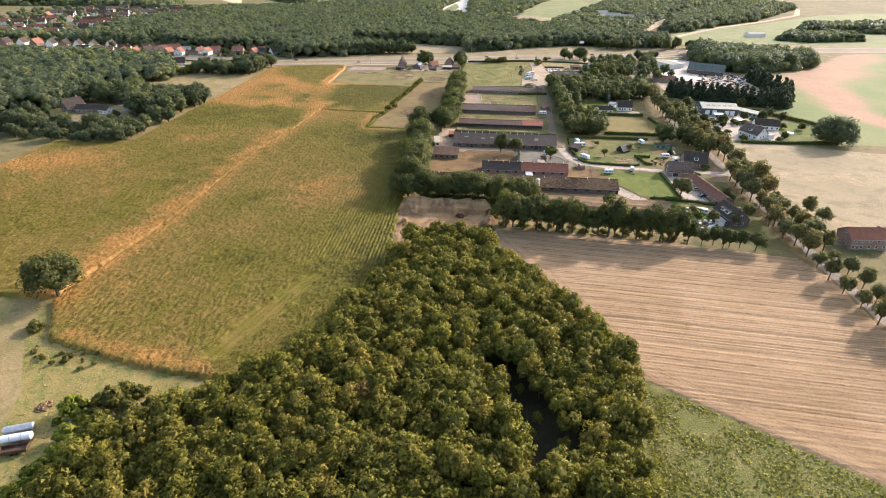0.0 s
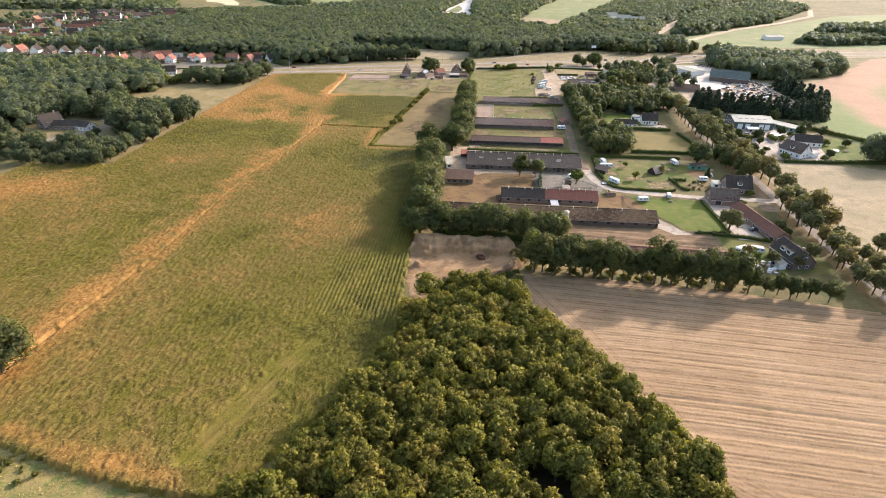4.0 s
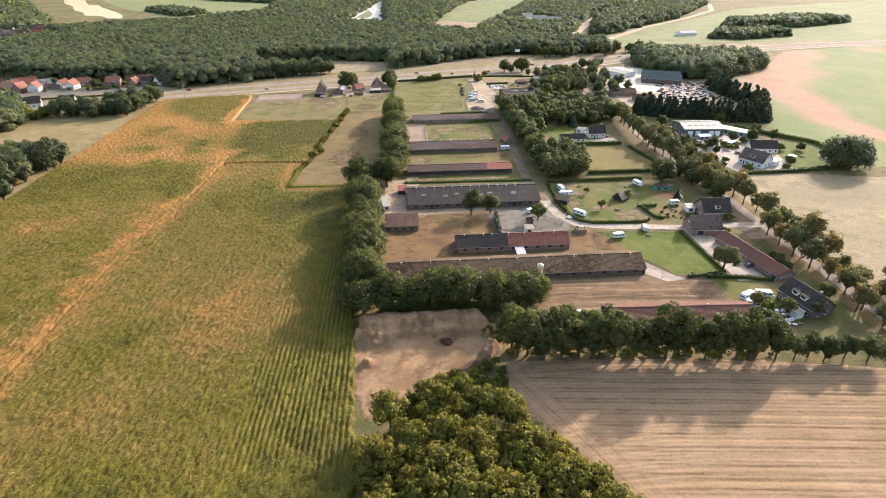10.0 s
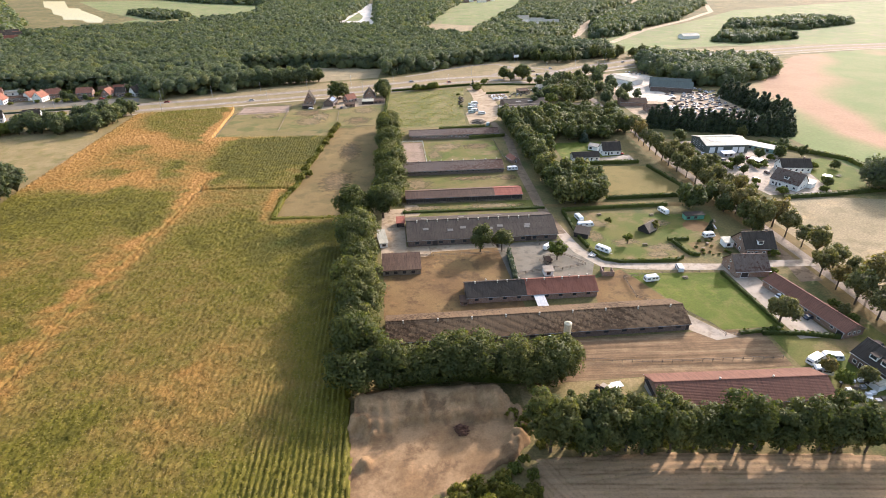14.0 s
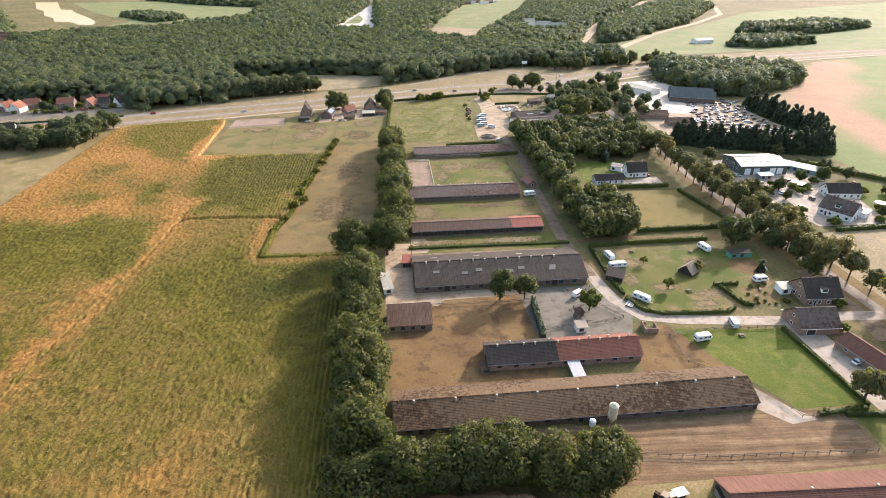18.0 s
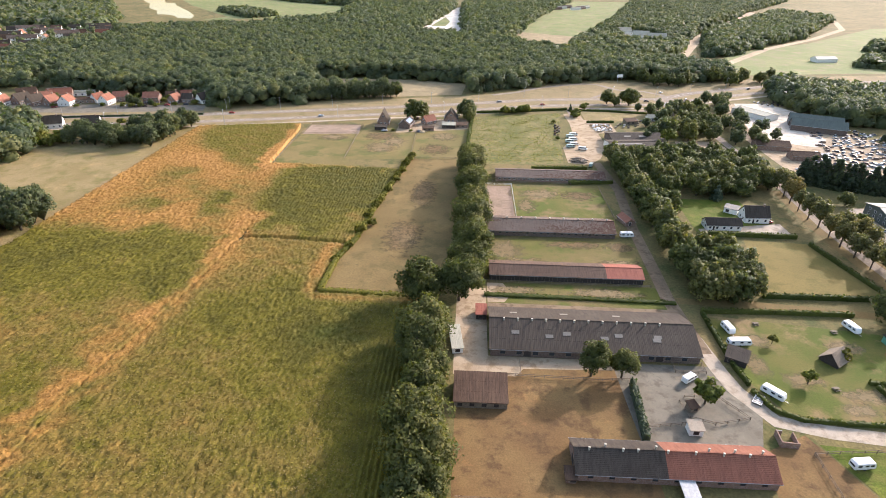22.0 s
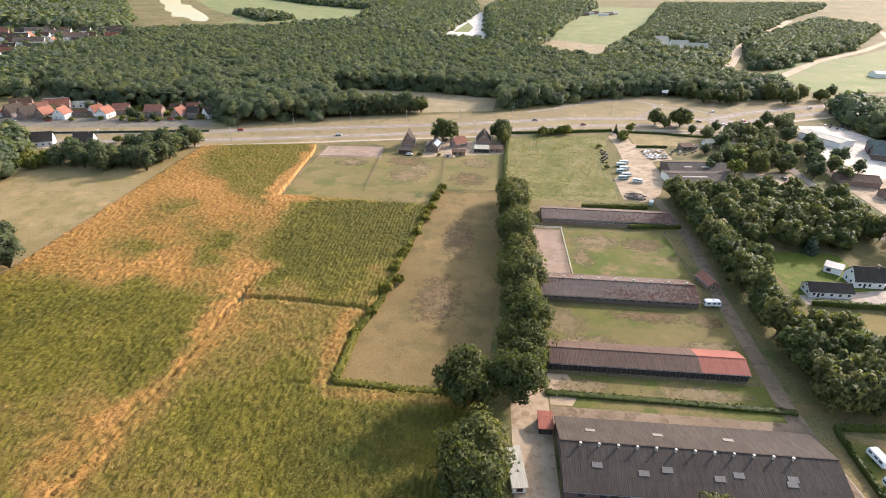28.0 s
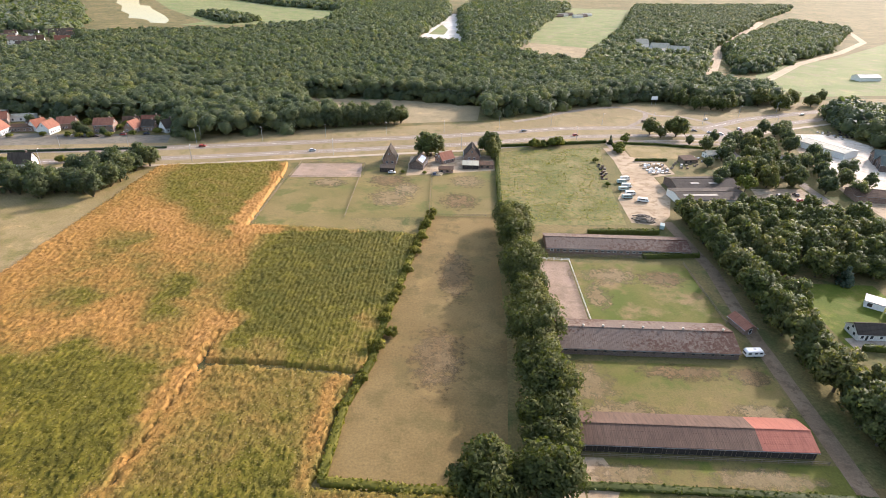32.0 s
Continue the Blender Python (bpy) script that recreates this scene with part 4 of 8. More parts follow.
def maize(poly, seed, label, limit=-235):
    rng = np.random.default_rng(seed)
    xs, ys = [p[0] for p in poly], [p[1] for p in poly]
    x = np.arange(max(min(xs), limit) - 1, max(xs) + 1.5, 0.5)
    y = np.arange(min(ys) - 1, max(ys) + 3, 0.8)
    X, Y = np.meshgrid(x, y)
    spread = 0.05 + 0.12 * (1 - row_zone(X, Y))
    X, Y = X + rng.normal(0, 1, X.shape) * spread, Y + rng.normal(0, 0.2, X.shape)
    keep = inside(poly, X + 0.45 * wave_noise(X, Y, 0.9, 51), Y + 0.45 * wave_noise(X, Y, 0.8, 52))
    thin, flat = row_zone(X, Y), inside(LODGED, X + 2.5 * wave_noise(X, Y, 0.35, 4), Y)
    Z = 1.35 + rng.normal(0, 0.26, X.shape)
    Z -= 0.75 * thin * (np.arange(len(x)) % 3 == 2)[None, :]
    Z = np.where(flat, 0.9 + 0.3 * wave_noise(X - Y * 0.35, Y * 0.1, 1.5, 6), Z)
    Z = np.where(keep, Z, -0.05)
    n = np.arange(X.size).reshape(X.shape)
    q = np.stack([n[:-1, :-1], n[:-1, 1:], n[1:, 1:], n[1:, :-1]], -1).reshape(-1, 4)
    q = q[keep.ravel()[q].any(1)]
    used, inv = np.unique(q, return_inverse=True)
    V = np.stack([X, Y, Z], -1).reshape(-1, 3)[used]
    ob = np_mesh("maize_field", V, inv.reshape(-1, 4), M_MAIZELOW, (label, "maize", "", "stuff"))
    ripe_attr(ob, V)
    # leaf tips and tassels standing out of the rows, fewer in the far half
    gx, gy = np.meshgrid(x + 0.25, np.arange(min(ys), max(ys), 0.31))
    lane = np.broadcast_to((np.arange(len(x)) % 3 == 2)[None, :], gx.shape).ravel()
    gx, gy = gx.ravel(), gy.ravel() + rng.uniform(-0.2, 0.2, gx.size)
    zone = row_zone(gx, gy)
    gx = gx + rng.normal(0, 1, gx.size) * (0.06 + 0.3 * (1 - zone))
    dens = (0.95 - 0.35 * step(gy, 30, 130)) * np.where(lane, 1 - zone, 1.0) * (1 - 0.3 * zone)
    k = inside(poly, gx, gy) & (rng.random(gx.size) < dens) & ~(inside(LODGED, gx + 2.5 * wave_noise(gx, gy, 0.35, 4), gy) & (rng.random(gx.size) < 0.6))
    gx, gy = gx[k], gy[k]
    c = len(gx)
    a = rng.uniform(0, math.tau, c)
    r, h = rng.uniform(0.26, 0.5, c), rng.uniform(1.5, 2.15, c)
    dx, dy, w = np.cos(a), np.sin(a), rng.uniform(0.09, 0.18, c)
    p0 = np.stack([gx - dy * w, gy + dx * w, h - 0.15], -1)
    p1 = np.stack([gx + dy * w, gy - dx * w, h - 0.1], -1)
    p2 = np.stack([gx + dx * r, gy + dy * r, h], -1)
    V = np.stack([p0, p1, p2], 1).reshape(-1, 3)
    ob = np_mesh("maize_leaves", V, np.arange(3 * c).reshape(-1, 3), M_MAIZE, ("ripening maize leaves above the rows", "maize", "", "stuff"))
    ripe_attr(ob, V)
    nn = np.repeat(rng.normal(0, 0.6, (c, 3)) + [0, 0, 1], 3, 0)
    ob.data.normals_split_custom_set_from_vertices(nn / np.linalg.norm(nn, axis=1, keepdims=True))


maize(MAIZE_S, 1, "tall ripening maize in rows, olive and orange")
maize(MAIZE_N, 3, "tall green maize block with dry edges")
maize(MAIZE_W, 2, "tall maize in rows with dry orange patches")
M_TRACK = soil("dark_track_soil", (0.16, 0.10, 0.05), (0.22, 0.145, 0.07), (0.11, 0.07, 0.035))
strip("maize_track", TRACK[:6], 1.6, M_TRACK, 0.05, "narrow earth track through the maize", "track")

# ---- trees ----
def cards(rng, centre, normal, size, three=False):
    """Three- or four-cornered leaf clumps, bent across, as vertices and faces."""
    n = len(centre)
    normal = normal / np.linalg.norm(normal, axis=1, keepdims=True)
    a = np.cross(normal, rng.normal(size=(n, 3)))
    a /= np.linalg.norm(a, axis=1, keepdims=True)
    b = np.cross(normal, a)
    s = (size * rng.uniform(0.6, 1.35, n))[:, None]
    corner = [centre + s * (a * u + b * v) * rng.uniform(0.7, 1.25, (n, 1)) - normal * s * 0.25 * w for u, v, w in ((-0.5, -0.45, 1), (0.5, -0.35, 0), (0.55, 0.45, 1), (-0.4, 0.5, 0))]
    if three:
        return np.stack([corner[0] - (corner[2] - corner[0]) * 0.12, corner[1], (corner[2] + corner[3]) * 0.58 - centre * 0.16], 1).reshape(-1, 3), np.arange(3 * n).reshape(-1, 3)
    return np.stack(corner, 1).reshape(-1, 3), np.arange(4 * n).reshape(-1, 4)


def lump(rng, r, centre, rough=0.18, div=2):
    bm = bmesh.new()
    bmesh.ops.create_icosphere(bm, subdivisions=div, radius=1.0)
    v = np.array([p.co[:] for p in bm.verts])
    f = np.array([[q.index for q in p.verts] for p in bm.faces])
    bm.free()
    v = v * (1 + rng.uniform(-rough, rough, (len(v), 1))) * np.asarray(r) + np.asarray(centre)
    return v, f


def crown_mesh(name, seed, r, z0, z1, lobes, per, leaf, material, shape="round"):
    rng = np.random.default_rng(seed)
    zc, rz = (z0 + z1) / 2, (z1 - z0) / 2
    vs, qs, ns, base = [], [], [], 0
    core, cf = lump(rng, (r * 0.52, r * 0.52, rz * 0.6), (0, 0, zc - 0.1 * rz), 0.18, 1)
    if shape == "cone":
        core = core * [1, 1, 1]
        core[:, :2] *= np.clip((z1 - core[:, 2:3]) / (z1 - z0) * 1.5, 0.05, 1.4)
    vs.append(core)
    ns.append(core - [0, 0, zc])
    faces3 = [tuple(f) for f in cf]
    base = len(core)
    for k in range(lobes):
        d = rng.normal(size=3)
        d[2] = abs(d[2]) * 1.0 - 0.45
        d /= np.linalg.norm(d)
        if shape == "cone":
            h = rng.random() ** 1.4
            ang = rng.uniform(0, math.tau)
            rr = r * (1 - h) * 0.85
            c = np.array([rr * math.cos(ang), rr * math.sin(ang), z0 + h * (z1 - z0) * 0.95])
            lr = r * (0.36 - 0.2 * h)
        else:
            c = d * [r * 0.68, r * 0.68, rz * 0.70] * rng.uniform(0.72, 1.25) + [0, 0, zc]
            lr = r * rng.uniform(0.17, 0.38)
        n = rng.normal(size=(per, 3))
        n[:, 2] = n[:, 2] + 0.35
        n /= np.linalg.norm(n, axis=1, keepdims=True)
        p = c + n * lr * rng.uniform(0.75, 1.1, (per, 1))
        v, f = cards(rng, p, n + rng.normal(0, 0.45, n.shape), leaf * (1.0 if leaf > 0.8 else 1.22), True)
        vs.append(v)
        away = (v - c) / lr
        ns.append(away + 0.5 * (v - [0, 0, zc]) / r + [0, 0, 0.15] + np.repeat(rng.normal(0, 0.3, (per, 3)), 3, 0))
        qs += [tuple(q) for q in f + base]
        base += len(v)
    me = bpy.data.meshes.new(name)
    me.from_pydata(np.concatenate(vs).tolist(), [], [tuple(int(i) for i in f) for f in faces3 + qs])
    me.materials.append(material)
    nn = np.concatenate(ns)
    nn /= np.linalg.norm(nn, axis=1, keepdims=True) + 1e-9
    me.normals_split_custom_set_from_vertices(nn.tolist())
    return me


def trunk_mesh(seed, r, h, spread):
    rng = random.Random(seed)
    bm = bmesh.new()
    tube(bm, (0, 0, -0.2), (0, 0, h * 0.55), r, r * 0.65, 7)
    for k in range(5):
        a = k * math.tau / 5 + rng.uniform(-0.4, 0.4)
        z = h * rng.uniform(0.34, 0.55)
        tube(bm, (0, 0, z), (math.cos(a) * spread * 0.6, math.sin(a) * spread * 0.6, z + h * 0.28), r * 0.42, r * 0.15, 5)
    me = bpy.data.meshes.new("trunk")
    bm.to_mesh(me)
    bm.free()
    me.materials.append(M_BARK)
    return me


class Kind:
    """A kind of tree: a few variants, each built once and then copied."""

    def __init__(self, name, label, category, group, seed, count, r, h, clear, lobes, per, leaf, material, shape="round"):
        self.args = (name, label, category, group)
        rng = random.Random(seed)
        self.made, self.data, self.used = [None] * count, [], 0
        for k in range(count):
            rr, hh = r * rng.uniform(0.9, 1.12), h * rng.uniform(0.92, 1.08)
            self.data.append((trunk_mesh(seed + k, r * 0.075, hh, rr), crown_mesh("crown", seed + k, rr, hh * clear, hh, lobes, per, leaf, material, shape)))
        self.rng = rng

    def plant(self, x, y, s=1.0, label="", z=0.0):
        k = self.used % len(self.data)
        self.used += 1
        m = Matrix.Translation((x, y, z)) @ Matrix.Rotation(self.rng.uniform(0, math.tau), 4, "Z") @ Matrix.Diagonal((s * self.rng.uniform(0.92, 1.08), s * self.rng.uniform(0.92, 1.08), s * self.rng.uniform(0.93, 1.07), 1))
        if self.made[k] is None:
            e = new(self.args[0])
            tagged(e, *self.args[1:])
            for nm, me in zip(("trunk", "crown"), self.data[k]):
                new(nm, me).parent = e
            e.matrix_basis = m
            self.made[k] = e
            out = e
        else:
            out = copy_thing(self.made[k], Matrix.Identity(4))
            out.matrix_basis = m
        if label:
            out["label"] = label
        return out


oak = Kind("oak_tree", "leafy oak of the dense wood, olive green", "tree", "oaks of the wood", 10, 6, 3.9, 11.5, 0.2, 40, 48, 0.42, M_OAK)
dryoak = Kind("yellowing_oak_tree", "oak of the dense wood with yellowing leaves", "tree", "oaks of the wood", 200, 6, 3.9, 11.5, 0.2, 40, 48, 0.42, M_OAKDRY)
rowtree = Kind("row_tree", "full dark green tree in a planted row", "tree", "trees in the rows", 30, 5, 7.3, 14.0, 0.04, 62, 110, 0.46, M_LEAF)
hedgerow = Kind("hedgerow_tree", "sunlit green tree in the field row", "tree", "trees in the rows", 40, 5, 5.3, 16.5, 0.09, 60, 90, 0.44, M_LEAF)
lanetree = Kind("lane_tree", "lane tree with brownish thinning leaves", "tree", "trees along the lane", 50, 5, 4.6, 14.5, 0.13, 48, 46, 0.56, M_LANE)
bigtree = Kind("broadleaf_tree", "tall round dark broadleaf tree", "tree", "", 70, 3, 6.5, 14.0, 0.06, 60, 110, 0.46, M_LEAF)
smalltree = Kind("garden_tree", "small round leafy garden tree", "tree", "small garden trees", 90, 3, 2.2, 5.0, 0.3, 22, 60, 0.34, M_BUSH)
shrub = Kind("shrub", "dense pale green leafy shrub", "shrub", "shrubs", 110, 3, 2.0, 3.0, 0.02, 22, 60, 0.32, M_BUSH)
scrub = Kind("shrub", "dark scrub beside the sand pit", "shrub", "scrub round the pit", 120, 3, 2.6, 4.0, 0.02, 22, 60, 0.36, M_OAK)
conifer = Kind("conifer", "dark evergreen tree in a close belt", "conifer", "conifers", 130, 4, 4.2, 13.0, -0.1, 46, 46, 0.72, M_CONIFER, "cone")
fieldtree = Kind("woodland_tree", "broad dark green tree at the wood's edge", "tree", "woodland edge trees", 150, 5, 6.6, 14.0, -0.1, 48, 62, 0.76, M_GROVE)
copse = Kind("copse_tree", "dark green tree in a loose copse", "tree", "trees of the copses", 170, 5, 6.4, 14.0, -0.12, 46, 50, 0.85, M_FAR)

WOOD = [(-3, -84), (4, -73), (20, -71), (32, -78), (53, -105), (68, -133), (75, -147), (71.5, -168), (69, -212), (-62, -212), (-60, -186), (-46, -175), (-33, -163), (-25, -148), (-14, -129), (-6, -107)]
GAP = [(35, -146), (42, -148), (48, -159), (53, -171), (55, -184), (43, -187), (38, -168)]
for k, (x, y) in enumerate(scatter(WOOD, 4.6, 5)):
    if not inside(GAP, [x], [y])[0]:
        (dryoak if (k * 7) % 19 < 9 else oak).plant(x, y, 1.0 + 0.17 * math.sin(x * 0.7 + y * 1.3))
brownoak = Kind("dying_oak_tree", "oak of the dense wood with withered brown leaves", "tree", "oaks of the wood", 230, 2, 2.4, 12.2, 0.3, 26, 44, 0.42, M_WITHERED)
for x, y in ((-2.7, -168.2), (1.3, -168.6), (-1, -171)):
    brownoak.plant(x, y, 1.0)
for x, y, z in ((42, -156, 0.35), (46, -166, 0.4), (50, -180, 0.62), (47, -184, 0.6), (52, -175, 0.45), (44, -172, 0.4)):
    oak.plant(x, y, z)

# left row, front row, south-east row
for k in range(10):
    rowtree.plant(-7.6 - 0.42 * k + 0.8 * math.sin(k * 2.1), -23 + 9.9 * k + 1.0 * math.sin(k * 1.3), 1.1 + 0.1 * math.sin(k * 1.7))
for k in range(15):
    rowtree.plant(2.6 + 0.8 * math.sin(k * 2.1), 111 + 8.7 * k + 0.8 * math.sin(k * 1.3), 1.08 + 0.1 * math.sin(k * 1.7))
bigtree.plant(-13.6, 89.5, 1.28, "huge dark twin tree at the row's bend")
bigtree.plant(-1.2, 91, 1.28, "huge dark twin tree at the row's bend")
rowtree.plant(0.5, 102, 0.95)
for k, (x, y) in enumerate([(1, -22), (8, -21), (15, -20), (21, -20), (27, -20), (36, -23), (41, -26), (46, -24), (50, -21)]):
    rowtree.plant(x, y - 1.0, (1.0, 0.96, 1.0, 1.1, 1.1, 1.02, 0.9, 1.0, 0.92)[k])
for k in range(25):
    x = 40 + k * 4.3 + 1.3 * math.sin(k * 5.1)
    size = (1.02, 0.86, 0.95, 1.1, 0.8, 1.0, 0.9)[k % 7] if x < 118 else (0.62, 0.5, 0.56)[k % 3]
    hedgerow.plant(x, -51.5 - (x - 56) * 0.095 + 1.1 * math.sin(k * 2.3), size)
for k in range(5):
    hedgerow.plant(39 + 7.5 * k, -45.5 - 0.6 * k + 1.2 * math.sin(k * 3), 0.95)

# tree row beside the farm road and woods round the white house
for k, yy in enumerate(np.arange(98, 252, 6.6)):
    fieldtree.plant(87 + 1.4 * math.sin(k * 1.9), yy, 0.9 + 0.1 * math.sin(k * 2.7))
for k, (x, y) in enumerate([(92, 97), (98, 98), (104, 100), (107, 108), (99, 108), (92, 106), (101, 116), (108, 117), (93, 116), (95, 126), (103, 126)]):
    fieldtree.plant(x, y, 0.9)
for x, y in scatter([(92, 133), (100, 190), (104, 198), (142, 194), (166, 206), (166, 250), (140, 262), (110, 258), (92, 250)], 8.2, 21):
    fieldtree.plant(x, y, 0.82 + 0.14 * math.sin(x + y))
for x, y in scatter([(140, 265), (164, 262), (175, 330), (190, 395), (172, 388), (150, 330), (128, 282)], 10.5, 22):
    if 134 < x < 168 and 264 < y < 294:
        continue
    fieldtree.plant(x, y, 0.75 + 0.12 * math.sin(x + y))
# lane avenue
for k, yy in enumerate(np.arange(-120, 215, 9.4)):
    mid = np.interp(yy, (-120, -70, 15, 55, 87, 165, 207), (167, 166, 166.5, 166.8, 166, 165.2, 169))
    size = (0.68 if yy < -70 else 0.82 if yy < -15 else 1.0) * (0.95 + 0.12 * math.sin(k * 2.1))
    if not 22 < yy < 58:
        lanetree.plant(mid - 4.2 + 0.6 * math.sin(k * 1.3), yy, size)
    if yy < 160:
        lanetree.plant(mid + 4.1 + 0.6 * math.sin(k * 2.3), yy + 4, size * (0.97 + 0.1 * math.sin(k * 1.1)))
yard_oak = Kind("drive_tree", "spreading tree with a bare trunk beside the drive", "tree", "", 430, 1, 5.0, 10.0, 0.18, 52, 90, 0.42, M_LANE)
yard_oak.plant(128.5, -6, 1.1)
for x, y, s in ((158, 80, 0.7), (162, 70, 0.72), (160, 60, 0.6), (156, 91, 0.75)):
    fieldtree.plant(x, y, s, "dark tree between the campsite and the lane")
fieldtree.plant(143.5, 85, 1.0, "big grey-green tree beside the campsite")
willow = Kind("willow_tree", "very broad grey-green willow hanging to the ground", "tree", "", 400, 1, 13.0, 17.5, -0.12, 120, 90, 0.95, M_WILLOW)
willow.plant(256, 98, 1.0)
# yard trees between the barns
yardtree = Kind("yard_tree", "round dark tree on a bare trunk beside the barn yard", "tree", "", 420, 2, 5.6, 12.0, 0.2, 50, 100, 0.42, M_LEAF)
yardtree.plant(38.6, 53.6, 1.0)
yardtree.plant(47.4, 53.4, 0.86)
smalltree.plant(68, 44, 1.75, "spreading tree in the fenced yard corner")
bigtree.plant(-117.5, -122, 1.28, "lone broad tree at the track's end")
weedbush = Kind("shrub", "bright yellow-green leafy bush in the dry grass", "shrub", "bushes beside the wood", 440, 3, 2.3, 3.4, 0.0, 26, 64, 0.34, M_FRESH)
dullbush = Kind("shrub", "olive brown spreading bush beside the wood", "shrub", "bushes beside the wood", 450, 2, 2.5, 3.2, 0.0, 26, 64, 0.34, M_DULL)
for x, y, s in ((-74.5, -174, 1.75), (-71.5, -176, 1.0), (-70.5, -182.5, 1.35), (-67, -185, 1.5), (-66, -180, 1.2), (-71, -187, 1.0), (-66, -190, 1.6), (-68.5, -194.5, 1.7), (-63.5, -197, 1.6), (-70, -200, 1.4), (-63, -186, 1.3), (-77, -178, 0.6)):
    weedbush.plant(x, y, s)
for x, y, s in ((-67, -170.5, 1.65), (-64, -167.5, 1.5), (-69, -173, 1.2), (-61, -165.5, 0.9), (-61, -173, 1.2), (-58, -177, 1.3), (-56.5, -170, 0.9), (-110.5, -141.5, 1.0), (-112.5, -139.5, 0.7)):
    dullbush.plant(x, y, s)
rng = random.Random(77)
for k in range(26):
    dullbush.plant(-94 + rng.gauss(0, 6), -152.5 + rng.gauss(0, 2.2), rng.uniform(0.16, 0.42), "low weeds standing in the dry grass")
for x, y, s in ((16, -62, 1.2), (20, -60, 1.0), (25, -62, 1.1), (27, -57, 0.8), (29, -64, 1.1), (22, -66, 1.2), (15, -67, 1.2), (9, -70, 1.0), (10, -66, 0.8), (33, -62, 0.9), (35, -42, 0.8), (33, -38, 0.7)):
    scrub.plant(x, y, s)
for x, y, s in ((126, -31, 0.5), (134, -36, 0.55), (143, -38, 0.5), (152, -29, 0.6), (159, -36, 0.7), (182, -22, 0.8), (184, -32, 0.75), (151, -5, 0.45), (160, -48, 0.6), (150, 45, 0.5)):
    lanetree.plant(x, y, s)
for x, y in ((101, 54), (99.5, 72.7), (131, -26), (127, -36)):
    smalltree.plant(x, y, 0.9 + 0.2 * math.sin(x))
# conifer belt round the scrap yard
for a, b, n in (((183, 222), (262, 190), 36), ((262, 190), (284, 226), 16), ((284, 226), (282, 300), 20)):
    for k in range(int(n * 1.25)):
        t = (k + 0.5) / int(n * 1.25)
        conifer.plant(a[0] + (b[0] - a[0]) * t + 2 * math.sin(k * 2), a[1] + (b[1] - a[1]) * t + 2 * math.sin(k * 3), 1.12 + 0.16 * math.sin(k * 1.7))
# trees along the main road
for x, y, s in ((-40, 331, 0.95), (-35, 335, 0.8), (-2, 340, 0.95), (-1, 331, 0.75), (2, 338, 0.45), (114, 394, 0.75), (119, 386, 0.55), (131, 390, 0.95), (167, 486, 0.8), (175, 473, 0.75), (182, 478, 0.8), (189, 474, 0.85), (198, 472, 0.8), (206, 480, 0.8), (237, 493, 1.0), (249, 480, 0.85), (262, 492, 0.6), (285, 498, 0.8), (300, 512, 0.7), (320, 506, 0.5), (268, 500, 0.8), (-63, 404, 0.85)):
    fieldtree.plant(x, y, s * 1.15)
for x, y, s in ((28, 355, 2.0), (34, 357, 1.6), (44, 361, 2.2), (40, 360, 1.7), (82, 353, 2.0), (80, 348, 1.4), (91, 374, 1.5)):
    shrub.plant(x, y, s)
smalltree.plant(129, 281, 2.5, "broad pale green tree beside the workshop")
smalltree.plant(138, 305, 2.3, "broad pale green tree beside the workshop")
conifer.plant(80, 368, 0.5)
# left: trees round the house and the belt before the village
for x, y in scatter([(-292, 42), (-238, 37), (-196, 42), (-190, 96), (-200, 98), (-206, 64), (-240, 68), (-294, 78)], 7.6, 24):
    copse.plant(x, y, (0.52 if y < 60 and x < -215 else 0.75) + 0.13 * math.sin(x))
for x, y in scatter([(-224, 100), (-197, 104), (-191, 148), (-212, 156), (-242, 130)], 6.6, 25):
    copse.plant(x, y, 1.0 + 0.2 * math.sin(x))
for x, y in scatter([(-300, 132), (-250, 134), (-232, 150), (-250, 158), (-305, 150)], 7.6, 27):
    copse.plant(x, y, 0.95 + 0.2 * math.sin(x))
for x, y, s in ((-228, 84, 0.5), (-236, 80, 0.4), (-233, 96, 0.45), (-262, 82, 0.5), (-284, 96, 0.6), (-212, 168, 0.6), (-206, 160, 0.7), (-232, 170, 0.5)):
    copse.plant(x, y, s)
# thin belt before the clearing, trees round the junction and the depot
for k in range(22):
    copse.plant(-160 + 4.4 * k, 374 + 1.35 * k + 1.8 * math.sin(k * 2), 0.92 + 0.1 * math.sin(k * 1.7))
    copse.plant(-163 + 4.4 * k, 383 + 1.1 * k + 1.8 * math.sin(k * 3), 0.98 + 0.1 * math.sin(k * 2.3))
for x, y, s in ((150, 312, 0.8), (158, 320, 0.8), (172, 318, 0.7), (184, 326, 0.85), (176, 288, 0.85), (182, 300, 0.8), (166, 300, 0.8), (164, 358, 0.7), (204, 398, 0.7), (205, 318, 0.8), (207, 300, 0.6), (150, 497, 0.85), (160, 498, 0.8), (171, 497, 0.9), (182, 494, 0.8), (118, 290, 0.6), (124, 298, 0.7), (132, 306, 0.75), (138, 318, 0.8), (128, 326, 0.6), (142, 340, 0.8), (150, 352, 0.8), (140, 360, 0.65), (158, 366, 0.8), (166, 376, 0.85), (152, 378, 0.6), (134, 372, 0.5), (196, 330, 0.8), (200, 345, 0.85), (194, 360, 0.9), (200, 376, 0.8), (206, 390, 0.8), (198, 404, 0.7), (212, 404, 0.75), (222, 418, 0.6), (188, 316, 0.7), (192, 300, 0.75), (190, 285, 0.7), ):
    copse.plant(x, y, s)
